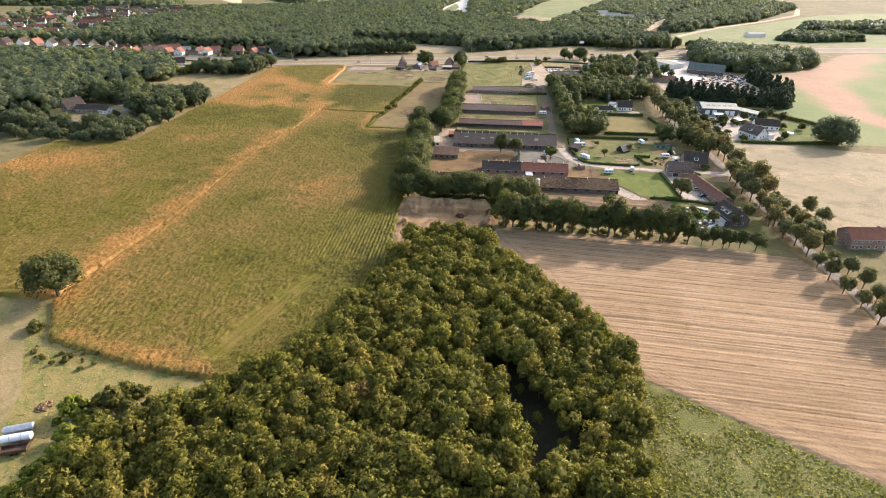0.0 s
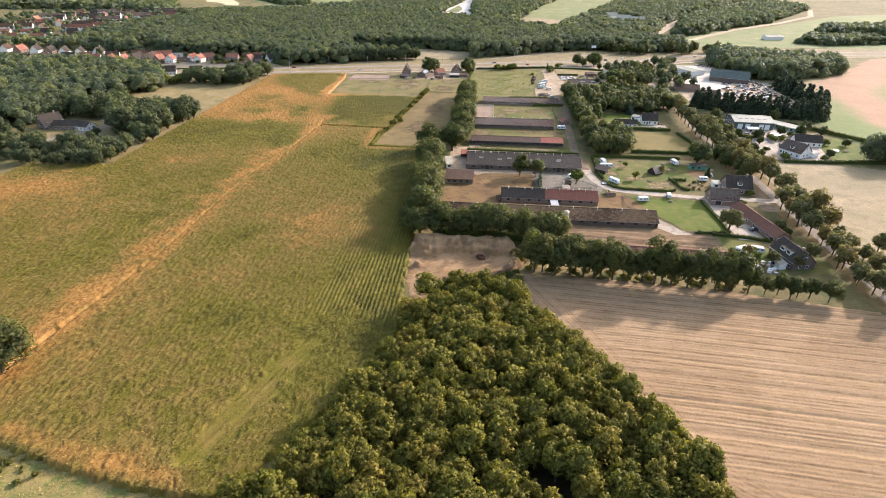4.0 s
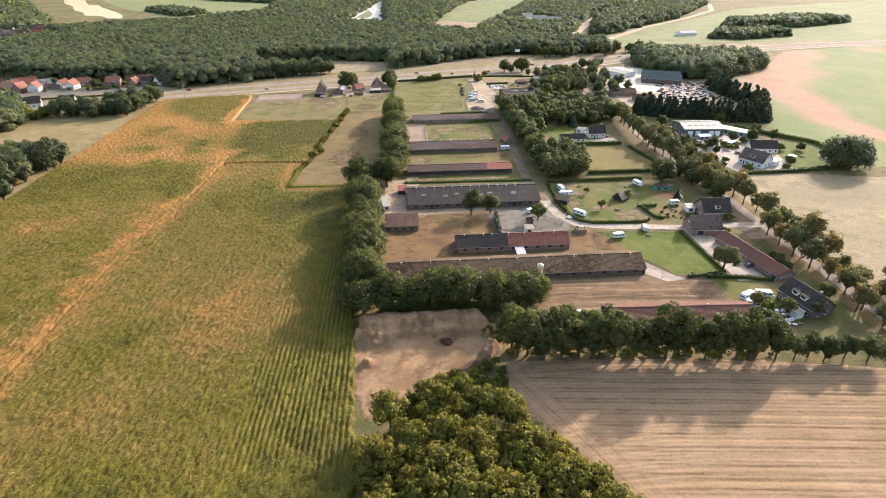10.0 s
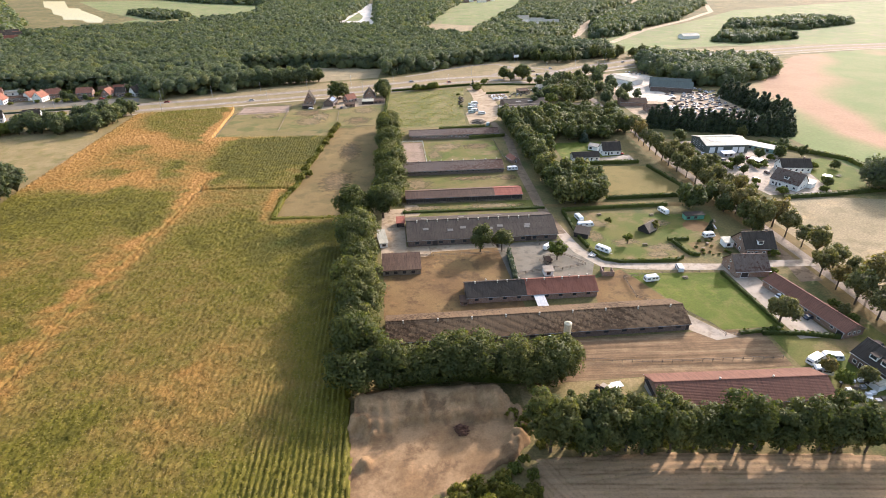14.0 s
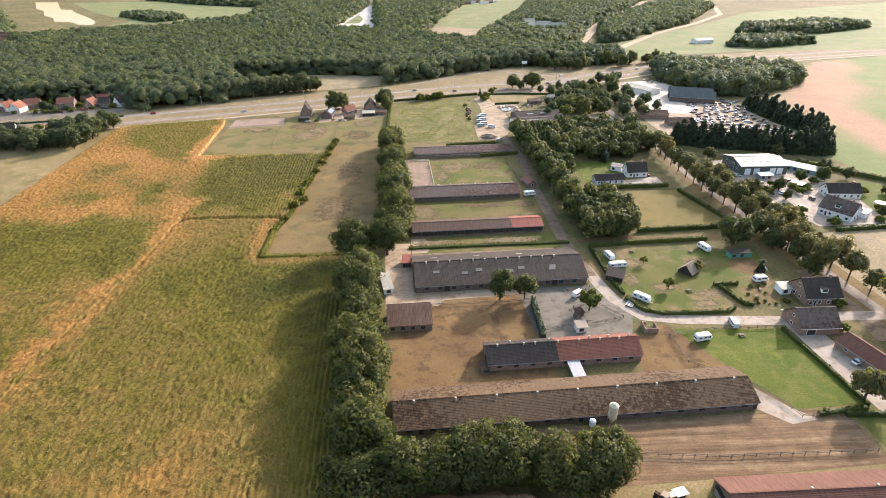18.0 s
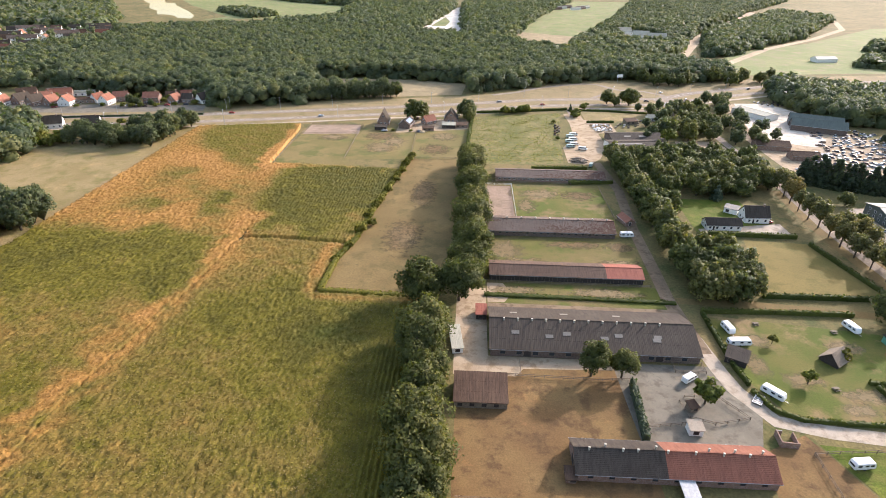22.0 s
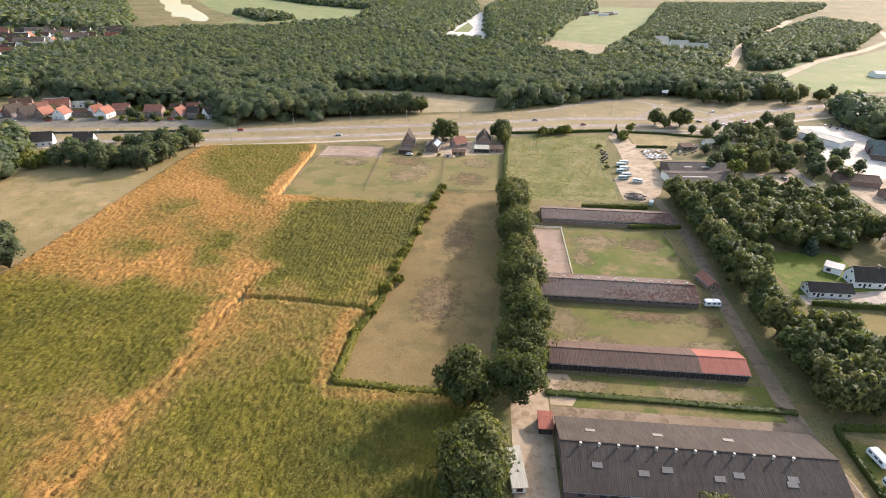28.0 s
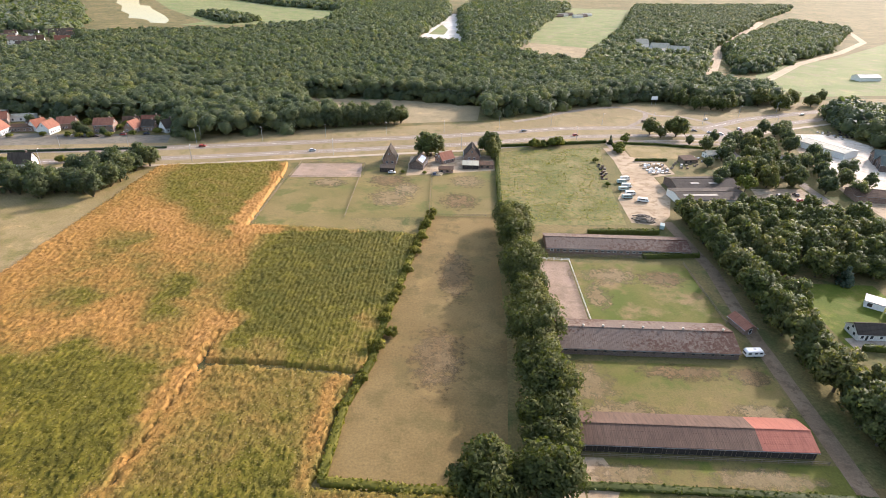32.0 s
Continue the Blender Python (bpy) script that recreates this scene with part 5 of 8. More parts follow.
for x, y in scatter([(-252, 247), (-200, 249), (-193, 264), (-190, 302), (-206, 308), (-222, 274), (-252, 270)], 7.0, 26):
    copse.plant(x, y, 0.86 + 0.14 * math.sin(x))
for x, y in scatter([(-330, 262), (-285, 248), (-254, 247), (-254, 262), (-300, 276)], 7.0, 28):
    shrub.plant(x, y, 2.0 + 0.6 * math.sin(x))


# ---- woods as a mass ----
def crown_templates(seed, count, per):
    """Lumpy closed domes covered with small leaf clumps."""
    rng = np.random.default_rng(seed)
    out = []
    for k in range(count):
        def bulge(d):
            return 1 + 0.13 * np.sin(d[:, 0] * 5 + k) * np.cos(d[:, 1] * 5 + 2 * k) + 0.07 * np.sin(d[:, 2] * 9 + d[:, 0] * 7 + 3 * k)

        dome, faces = lump(rng, 1.0, (0, 0, 0), 0.05, 1)
        dome = dome / np.linalg.norm(dome, axis=1, keepdims=True)
        faces = faces[(dome[faces][:, :, 2] > -0.45).any(1)]
        d = rng.normal(size=(per, 3))
        d[:, 2] = np.abs(d[:, 2]) * 1.1 - 0.25
        d /= np.linalg.norm(d, axis=1, keepdims=True)
        lobe = bulge(d) * (1 + rng.uniform(-0.08, 0.07, per))
        v, f = cards(rng, d * lobe[:, None], d + rng.normal(0, 0.45, d.shape), 2.6 / math.sqrt(per) * 1.25, True)
        n = d + rng.normal(0, 0.22, d.shape)
        out.append((np.concatenate([dome * (bulge(dome) * 0.82)[:, None], v]), np.concatenate([faces, f + len(dome)]), np.concatenate([dome, np.repeat(n, 3, 0)])))
    return out


def woods(name, poly, gap, r, h, per, seed, label, holes=(), floor=True, near_y=-1e9):
    rng = np.random.default_rng(seed)
    pts = scatter(poly, gap, seed)
    for hole in holes:
        pts = pts[~inside(hole, pts[:, 0], pts[:, 1])]
    low = np.ones(len(pts))
    if floor:
        rim = []
        for (x0, y0), (x1, y1) in zip(poly, poly[1:] + poly[:1]):
            n = max(1, int(math.hypot(x1 - x0, y1 - y0) / (gap * 0.7)))
            rim += [(x0 + (x1 - x0) * (k + rng.random()) / n, y0 + (y1 - y0) * (k + rng.random()) / n) for k in range(n)]
        rim = np.array(rim) + rng.normal(0, gap * 0.2, (len(rim), 2))
        for hole in holes:
            rim = rim[~inside(hole, rim[:, 0], rim[:, 1])]
            for (x0, y0), (x1, y1) in zip(hole, hole[1:] + hole[:1]):
                n = int(math.hypot(x1 - x0, y1 - y0) / (gap * 0.45))
                t = (np.arange(n) + rng.random(n))[:, None] / max(n, 1)
                if y0 + y1 > 2 * sum(q[1] for q in hole) / len(hole):
                    rim = np.concatenate([rim, np.array([[x0, y0]]) + t * np.array([[x1 - x0, y1 - y0]]) + rng.normal(0, 0.8, (n, 2))])
        pts, low = np.concatenate([pts, rim]), np.concatenate([low, rng.uniform(0.42, 0.75, len(rim))])
    temps = crown_templates(seed, 6, per) + crown_templates(seed + 50, 6, int(per * 2.4))
    which = rng.integers(0, 6, len(pts)) + 6 * (pts[:, 1] < near_y)
    vs, fs, ns, tone, base = [], [], [], [], 0
    for k, (tv, tf, tn) in enumerate(temps):
        p = pts[which == k]
        n = len(p)
        a, s, hh = rng.uniform(0, math.tau, n), r * rng.choice((0.62, 0.75, 0.85, 1.0, 1.2, 1.45), n), h * rng.uniform(0.84, 1.12, n) * low[which == k]
        c, si = np.cos(a)[:, None], np.sin(a)[:, None]
        x = (tv[:, 0] * c - tv[:, 1] * si) * s[:, None] + p[:, :1]
        y = (tv[:, 0] * si + tv[:, 1] * c) * s[:, None] + p[:, 1:]
        z = tv[:, 2] * (s * 0.95)[:, None] + (hh - s * 0.95)[:, None]
        vs.append(np.stack([x, y, z], -1).reshape(-1, 3))
        ns.append(np.stack([tn[:, 0] * c - tn[:, 1] * si, tn[:, 0] * si + tn[:, 1] * c, np.broadcast_to(tn[:, 2] + 0.25, x.shape)], -1).reshape(-1, 3))
        fs.append((tf[None] + (base + np.arange(n) * len(tv))[:, None, None]).reshape(-1, 3))
        tone.append(np.repeat(rng.beta(1.6, 1.8, n), len(tv)))
        base += n * len(tv)
    ob = np_mesh(name, np.concatenate(vs), np.concatenate(fs), M_WOODS, (label, "woods", "", "stuff"))
    ob.data.attributes.new("crown", "FLOAT", "POINT").data.foreach_set("value", np.concatenate(tone).astype(np.float32))
    nn = np.concatenate(ns)
    ob.data.normals_split_custom_set_from_vertices(nn / np.linalg.norm(nn, axis=1, keepdims=True))
    if not floor:
        return
    # shaded mass below the crowns
    gx, gy = np.meshgrid(np.arange(min(q[0] for q in poly), max(q[0] for q in poly), gap), np.arange(min(q[1] for q in poly), max(q[1] for q in poly), gap))
    keep = inside(poly, gx, gy)
    for hole in holes:
        keep &= ~inside(hole, gx, gy)
    z = np.where(keep, h * 0.72 + rng.uniform(-1, 1, gx.shape), 0.0)
    n = np.arange(gx.size).reshape(gx.shape)
    q = np.stack([n[:-1, :-1], n[:-1, 1:], n[1:, 1:], n[1:, :-1]], -1).reshape(-1, 4)
    q = q[keep.ravel()[q].all(1)]
    if len(q):
        np_mesh("understorey", np.stack([gx, gy, z], -1).reshape(-1, 3), q, M_FAR, ("dark understorey of the woods", "woods", "", "stuff"))


CLEAR = [(-152, 470), (-140, 424), (-112, 406), (-90, 399), (-60, 395), (-3, 405), (-1, 465), (-74, 482), (-141, 480)]
FOREST = [(-195, 350), (-133, 376), (-91, 402), (-62, 408), (-7, 420), (66, 463), (146, 503), (210, 490), (258, 505), (264, 540), (215, 580), (112, 645), (36, 708), (-6, 765), (-92, 772), (-215, 840), (-430, 815), (-520, 760), (-470, 700), (-415, 600), (-400, 470), (-370, 410), (-300, 385), (-225, 392)]
woods("woods", FOREST, 6.6, 4.6, 15, 96, 31, "dense dark green broadleaf woods beyond the road", [CLEAR], True, 530)
woods("woods", [(-10, 775), (34, 712), (128, 1110), (260, 1550), (20, 1600), (-18, 1300)], 9.5, 6.0, 16, 56, 32, "distant dark green woods")
woods("woods", [(-96, 782), (-42, 1300), (-60, 1650), (-240, 1600), (-190, 1150), (-230, 990), (-340, 850), (-215, 850)], 9.5, 6.0, 16, 56, 33, "distant dark green woods")
woods("woods", [(116, 650), (256, 1010), (425, 1545), (900, 1700), (610, 1293), (330, 835), (250, 650), (215, 588)], 8.2, 5.3, 16, 80, 34, "distant dark green woods", [[(205, 728), (262, 712), (275, 790), (250, 850), (215, 830)]])
woods("woods", [(290, 650), (352, 830), (645, 1235), (690, 1110), (505, 852), (385, 738), (320, 660)], 8.2, 5.3, 15, 80, 35, "distant dark green woods")
woods("woods", [(-288, 190), (-262, 226), (-300, 290), (-420, 310), (-620, 260), (-640, 110), (-330, 82), (-296, 110)], 7.4, 5.0, 14, 90, 36, "dark green woods beside the houses", (), True, 240)
woods("woods", [(-570, 800), (-600, 870), (-740, 1080), (-950, 1450), (-1300, 1300), (-950, 880)], 14, 8.5, 15, 30, 37, "distant dark green woods")
woods("woods", [(440, 600), (470, 585), (560, 610), (560, 650), (470, 640)], 7.5, 4.8, 11, 90, 38, "clump of trees in the pale field")
woods("woods", [(520, 720), (640, 700), (760, 760), (720, 800), (560, 770)], 8.5, 5.2, 12, 80, 39, "clump of trees in the pale field")
woods("woods", [(266, 345), (300, 336), (384, 384), (392, 418), (335, 436), (280, 468), (264, 420)], 7.2, 5.4, 16, 120, 46, "dark clump of trees beside the scrap yard", (), True, 400)
woods("woods", [(-760, 430), (-520, 440), (-520, 560), (-450, 640), (-500, 800), (-800, 800)], 22, 4.2, 8, 70, 43, "scattered trees between village houses", floor=False)
woods("woods", [(-480, 405), (-385, 402), (-400, 440), (-415, 600), (-470, 700), (-505, 650), (-520, 560)], 8.0, 5.2, 14, 90, 50, "belt of trees between the village and the road")
woods("woods", [(-760, 395), (-400, 410), (-415, 455), (-760, 440)], 11, 5.5, 11, 50, 44, "trees between village gardens", floor=False)
woods("woods", [(-820, 840), (-600, 870), (-620, 930), (-900, 960), (-1100, 800)], 15, 7.0, 13, 36, 45, "trees beyond the village")
woods("woods", [(-620, 940), (-700, 1050), (-800, 1220), (-880, 1200), (-720, 960)], 13, 7.0, 13, 40, 47, "trees on the pond bank")
woods("woods", [(-400, 1000), (-380, 1050), (-470, 1160), (-520, 1130), (-440, 1030)], 13, 6.0, 11, 40, 48, "clump of trees in the pond meadow")
woods("woods", [(-250, 1010), (-195, 1150), (-240, 1600), (-620, 1560), (-430, 1380), (-260, 1280)], 14, 8.0, 15, 36, 49, "distant dark green woods")


# ---- low leaves ----
def tufts(poly, per_m2, size, material, label, category, seed, z=0.05, high=0.35):
    """Countless small leaves or grass clumps standing on a field."""
    rng = np.random.default_rng(seed)
    xs, ys = [p[0] for p in poly], [p[1] for p in poly]
    n = int((max(xs) - min(xs)) * (max(ys) - min(ys)) * per_m2)
    x, y = rng.uniform(min(xs), max(xs), n), rng.uniform(min(ys), max(ys), n)
    k = inside(poly, x, y) & (rng.random(n) < 0.55 + 0.6 * wave_noise(x, y, 0.25, seed))
    p = np.stack([x, y, z + rng.uniform(0.1, high, n)], -1)[k]
    v, f = cards(rng, p, rng.normal(0, 0.5, p.shape) + [0, 0, 1], size)
    np_mesh("low_leaves", v, f, material, (label, category, "", "stuff"))


M_WEEDLEAF = foliage("weed_leaves", (0.15, 0.155, 0.03), (0.19, 0.18, 0.038), (0.23, 0.20, 0.05))
tufts([(76, -146), (99, -160), (126, -178), (165, -206), (165, -240), (72, -240), (74, -168)], 7.0, 0.42, M_WEEDLEAF, "low green leaves of the crop", "crop", 61)
tufts([(-122, -124), (-104, -147), (-56, -159), (-46, -160), (-70, -178), (-72, -220), (-84, -220), (-92, -170), (-112, -146)], 2.2, 0.3, M_DRYTUFT, "rough dry yellow grass and weeds", "weeds", 62, 0.02, 0.2)
tufts([(-2, 240), (2, 343), (72, 360), (63, 310), (57, 244)], 1.3, 0.4, M_WEEDLEAF, "rough weeds in the field", "weeds", 63)

spruce = Kind("blue_spruce", "pale blue-grey spruce beside the lawn", "conifer", "", 310, 1, 3.4, 9.5, 0.02, 36, 40, 0.7, M_SPRUCE, "cone")
spruce.plant(127, 192, 0.9)


# ---- buildings ----
def roof_slope(x0, x1, ye, ze, yr, zr, mode="tile"):
    """One side of a roof, in one piece: overlapping tile courses, or sheets with corrugation."""
    bm = bmesh.new()
    run = math.hypot(yr - ye, zr - ze)
    tile = mode == "tile"
    rows = max(3, int(run / 0.42)) if tile else (3 if run > 5 else 2)
    n = 1 if tile else max(4, int((x1 - x0) / 0.3))
    line = []
    for k in range(rows):
        for t, lift in ((k / rows, 0.08 if tile else 0.035), ((k + 1) / rows, 0.02)):
            line.append((ye + (yr - ye) * t, ze + (zr - ze) * t + lift))
    line = [(ye, ze - 0.12)] + line + [(yr, zr - 0.12)]
    grid = [[bm.verts.new((x0 + (x1 - x0) * k / n, y, z + (0.014 if k % 2 and 0 < i < len(line) - 1 else 0.0))) for k in range(n + 1)] for i, (y, z) in enumerate(line)]
    for a, b in zip(grid, grid[1:]):
        for k in range(n):
            bm.faces.new((a[k], a[k + 1], b[k + 1], b[k]))
    for k in range(n):
        bm.faces.new((grid[-1][k], grid[-1][k + 1], grid[0][k + 1], grid[0][k]))
    if yr < ye:
        bmesh.ops.reverse_faces(bm, faces=bm.faces[:])
    return bm


def gable_walls(L, W, eave, ridge, yr=0.0):
    bm = bmesh.new()
    a, b = L / 2, W / 2
    v = [bm.verts.new(p) for p in ((-a, -b, -0.1), (a, -b, -0.1), (a, b, -0.1), (-a, b, -0.1), (-a, -b, eave), (a, -b, eave), (a, b, eave), (-a, b, eave), (-a, yr, ridge), (a, yr, ridge))]
    for f in ((0, 1, 5, 4), (1, 2, 6, 9, 5), (2, 3, 7, 6), (3, 0, 4, 8, 7)):
        bm.faces.new([v[i] for i in f])
    return bm


def opening(parent, L, W, side, u, z, w, h, name="window", frame_mat=None, fill=None):
    """A window or door with its frame and pane on one wall of a building."""
    frame_mat, fill = frame_mat or M_WHITE, fill or M_GLASS
    fr, pane = bmesh.new(), bmesh.new()
    t = 0.09
    for q in ((u - w / 2, u + w / 2, z - h / 2, z - h / 2 + t), (u - w / 2, u + w / 2, z + h / 2 - t, z + h / 2), (u - w / 2, u - w / 2 + t, z - h / 2 + t, z + h / 2 - t), (u + w / 2 - t, u + w / 2, z - h / 2 + t, z + h / 2 - t)):
        box(fr, q[0], q[1], -0.07, 0.03, q[2], q[3])
    box(pane, u - w / 2 + t, u + w / 2 - t, -0.03, 0.02, z - h / 2 + t, z + h / 2 - t)
    turn = {"S": (0, -W / 2, 0), "N": (180, W / 2, 0), "E": (90, 0, L / 2), "W": (-90, 0, -L / 2)}[side]
    m = Matrix.Translation((turn[2], turn[1], 0)) @ Matrix.Rotation(radians(turn[0]), 4, "Z")
    for b in (fr, pane):
        bmesh.ops.transform(b, matrix=m, verts=b.verts[:])
    f = part(name, fr, frame_mat, parent)
    part("pane" if name == "window" else "leaf", pane, fill, f)
    return f


def building(name, m, L, W, eave, ridge, wall, roofs, label, category, mode="tile", over=0.4, group="", yr=0.0, trim=True):
    """Walls and a ridged roof; roofs: (share of the length, material) from the west end."""
    e = thing(name, m, label, category, group)
    part("wall", gable_walls(L, W, eave, ridge - 0.15, yr), wall, e)
    x = -L / 2 - over
    for share, mat_ in roofs:
        x1 = x + (L + 2 * over) * share
        for s in (-1, 1):
            k = (ridge - eave) / (W / 2)
            part("roof_slope", roof_slope(x, x1, s * (W / 2 + over), eave - k * over, yr, ridge, mode), mat_, e)
        if trim:
            part("ridge_cap", boxes((x, x1, yr - 0.18, yr + 0.18, ridge - 0.05, ridge + 0.13)), mat_, e)
        x = x1
    for s in (-1, 1) if trim else ():
        y = s * (W / 2 + over)
        part("gutter", boxes((-L / 2 - over, L / 2 + over, y - 0.08, y + 0.08, eave - 0.35, eave - 0.2)), M_STEEL, e)
    return e


def vent_mesh(r=0.32, h=0.9, cap=0.46):
    bm = bmesh.new()
    tube(bm, (0, 0, -0.4), (0, 0, h), r, r, 10)
    tube(bm, (0, 0, h + 0.05), (0, 0, h + 0.28), cap, cap * 0.8, 10)
    me = bpy.data.meshes.new("roof_vent")
    bm.to_mesh(me)
    bm.free()
    me.materials.append(M_CREAMV)
    return me


M_CREAMV = plain("pale_vent_sheet", (0.50, 0.45, 0.36), 0.6, vary=0.3)
VENT = vent_mesh()


def vents(parent, xs, y, z, label="pale round roof vent", size=0.72):
    for x in xs:
        v = new("roof_vent", VENT)
        v.parent = parent
        v.location = (x, y, z)
        v.scale = (size, size, size)
        v["label"] = label


def rooflights(parent, xs, W, eave, ridge, t, w=2.4, run=1.3, side=-1):
    for x in xs:
        bm = bmesh.new()
        pts = []
        for a in (t - run / W, t + run / W):
            pts.append((side * W / 2 * (1 - a), eave + (ridge - eave) * a + 0.16))
        box_pts = [(x - w / 2, *pts[0]), (x + w / 2, *pts[0]), (x + w / 2, *pts[1]), (x - w / 2, *pts[1])]
        v = [bm.verts.new(p) for p in box_pts] + [bm.verts.new((p[0], p[1], p[2] - 0.12)) for p in box_pts]
        for f in ((0, 1, 2, 3), (0, 4, 5, 1), (1, 5, 6, 2), (2, 6, 7, 3), (3, 7, 4, 0)):
            bm.faces.new([v[i] for i in f])
        bmesh.ops.recalc_face_normals(bm, faces=bm.faces[:])
        part("rooflight", bm, M_SKYLIGHT, parent, "milky translucent rooflight")


# long mossy barn
b = building("barn", pose(49, 1.2, 0), 97.4, 14.2, 2.7, 5.5, M_BRICKD, [(1, M_MOSSROOF)], "very long low barn with a mossy brown tiled roof", "barn", over=0.45)
vents(b, [-43.5 + 11.0 * k for k in range(9)], -0.9, 5.35)
for k in range(16):
    opening(b, 97.4, 14.2, "S", -45 + 6 * k, 1.55, 1.6, 0.9, "window", M_DARKWOOD)
for k in (0, 7, 15):
    opening(b, 97.4, 14.2, "S", -42 + 6 * k, 1.1, 1.3, 2.1, "door", M_TIMBER, M_DARKWOOD)
opening(b, 97.4, 14.2, "E", 0, 1.4, 3.0, 2.7, "door", M_TIMBER, M_DARKWOOD)
opening(b, 97.4, 14.2, "E", 4, 1.7, 1.2, 1.0)
# dark and red roofed barn
b = building("barn", pose(51.5, 21.6, 0), 46.6, 10.4, 2.7, 5.6, M_BRICK, [(0.455, M_DARKROOF), (0.545, M_REDROOF)], "brick barn with a roof half dark and half red tiles", "barn")
vents(b, [-20, -12, -8.5, -1.5, 5, 11.5, 17.5], -0.5, 5.4)
vents(b, [-16, -4, 8.5, 14.5, 21], 0.7, 5.4)
for k in range(9):
    opening(b, 46.6, 10.4, "S", -20 + 5 * k, 1.6, 1.3, 0.9, "window", M_DARKWOOD)
opening(b, 46.6, 10.4, "W", 0, 1.3, 2.6, 2.4, "door", M_TIMBER, M_DARKWOOD)
opening(b, 46.6, 10.4, "E", 1, 1.3, 2.6, 2.4, "door", M_WHITE, M_DARKWOOD)
# grey sheet barn
b = building("barn", pose(41, 72.3, 0), 63.4, 22.2, 3.0, 6.6, M_BRICKD, [(1, M_GREYSHEET)], "wide barn with a grey corrugated sheet roof", "barn", "sheet", 0.5)
vents(b, [-27.5 + 4.45 * k for k in range(12)], -0.9, 6.3, "pale round roof vent with a wide cap", 0.82)
rooflights(b, [-24, -8, 8, 20], 22.2, 3.0, 6.6, 0.52)
rooflights(b, [-13.5, 3.5, 19.5], 22.2, 3.0, 6.6, 0.42, side=-1)
rooflights(b, [-24, -7.5, 9.5], 22.2, 3.0, 6.6, 0.52, side=1)
for k in range(12):
    opening(b, 63.4, 22.2, "S", -28 + 5 * k, 1.5, 1.8, 1.4, "window", M_TIMBER)
for k in (1, 5, 9):
    opening(b, 63.4, 22.2, "S", -25.5 + 5 * k, 1.25, 2.4, 2.4, "door", M_TIMBER, M_DARKWOOD)
# brown sheet barns
b = building("barn", pose(38.8, 111.2, 0), 57.4, 10.6, 2.8, 4.4, M_DARKWOOD, [(0.76, M_PURPLE), (0.24, M_REDSHEET)], "open fronted stable with brown roof and red end", "barn", "sheet", 0.4)
for k in range(20):
    opening(b, 57.4, 10.6, "S", -27 + 2.85 * k, 1.25, 1.9, 2.2, "door", M_TIMBER, M_DARKWOOD)
b = building("barn", pose(38, 151.6, 0), 55.2, 15.2, 2.6, 5.0, M_BRICKD, [(1, M_MOTTLED)], "low barn with a brown sheet roof and vents", "barn", "sheet", 0.4)
vents(b, [-25.5 + 6.3 * k for k in range(9)], 0.2, 4.8, "white capped roof vent", 0.9)
for k in range(18):
    opening(b, 55.2, 15.2, "S", -25.5 + 3 * k, 1.6, 1.2, 0.8, "window", M_TIMBER)
opening(b, 55.2, 15.2, "E", 3, 1.4, 3.0, 2.6, "door", M_TIMBER, M_DARKWOOD)
b = building("barn", pose(45.5, 217.0, 0), 59, 13.5, 2.6, 4.4, M_BRICK, [(1, M_MOTTLED)], "far low barn with a row of small windows", "barn", "sheet", 0.4)
for k in range(22):
    opening(b, 59, 13.5, "S", -27.5 + 2.6 * k, 1.5, 1.3, 0.9, "window", M_WHITE)
# red tiled barn behind the row
b = building("barn", pose(97, -35, 0, 0, 0, -2.5), 48, 12, 2.6, 5.2, M_BRICK, [(1, M_REDBROWN)], "long barn with a red tiled roof behind trees", "barn")
vents(b, [-6, 9], 0, 5.1)
for k in range(8):
    opening(b, 48, 12, "N", -20 + 5.5 * k, 1.5, 1.4, 0.9)
opening(b, 48, 12, "E", 0, 1.3, 2.6, 2.4, "door", M_TIMBER, M_DARKWOOD)
# long barn along the drive
b = building("barn", pose(144.5, 1.5, 0, 0, 0, -79), 33, 8, 2.6, 4.8, M_BRICK, [(1, M_REDBROWN)], "long narrow brick barn with brown tiles", "barn")
for k in range(6):
    opening(b, 33, 8, "S", -13 + 5 * k, 1.5, 1.3, 1.0)
for u in (-2, 0, 2):
    opening(b, 33, 8, "E", u, 1.6, 1.1, 1.1)
opening(b, 33, 8, "S", 15, 1.2, 2.4, 2.3, "door", M_WHITE, M_DARKWOOD)


def mono_shed(name, m, L, W, z0, z1, wall, roof, label, mode="sheet"):
    e = thing(name, m, label, "shed")
    bm = bmesh.new()
    a, c = L / 2, W / 2
    v = [bm.verts.new(p) for p in ((-a, -c, -0.1), (a, -c, -0.1), (a, c, -0.1), (-a, c, -0.1), (-a, -c, z0), (a, -c, z0), (a, c, z1), (-a, c, z1))]
    for f in ((0, 1, 5, 4), (1, 2, 6, 5), (2, 3, 7, 6), (3, 0, 4, 7)):
        bm.faces.new([v[i] for i in f])
    part("wall", bm, wall, e)
    part("roof_slope", roof_slope(-a - 0.3, a + 0.3, -c - 0.4, z0 + 0.02, c + 0.3, z1 + 0.15, mode), roof, e)
    for k in range(max(1, int(L / 3.5))):
        opening(e, L, W, "S", -a + 1.6 + 3.3 * k, z0 * 0.5, 1.5, z0 * 0.55, "door", M_TIMBER, M_DARKWOOD)
    return e


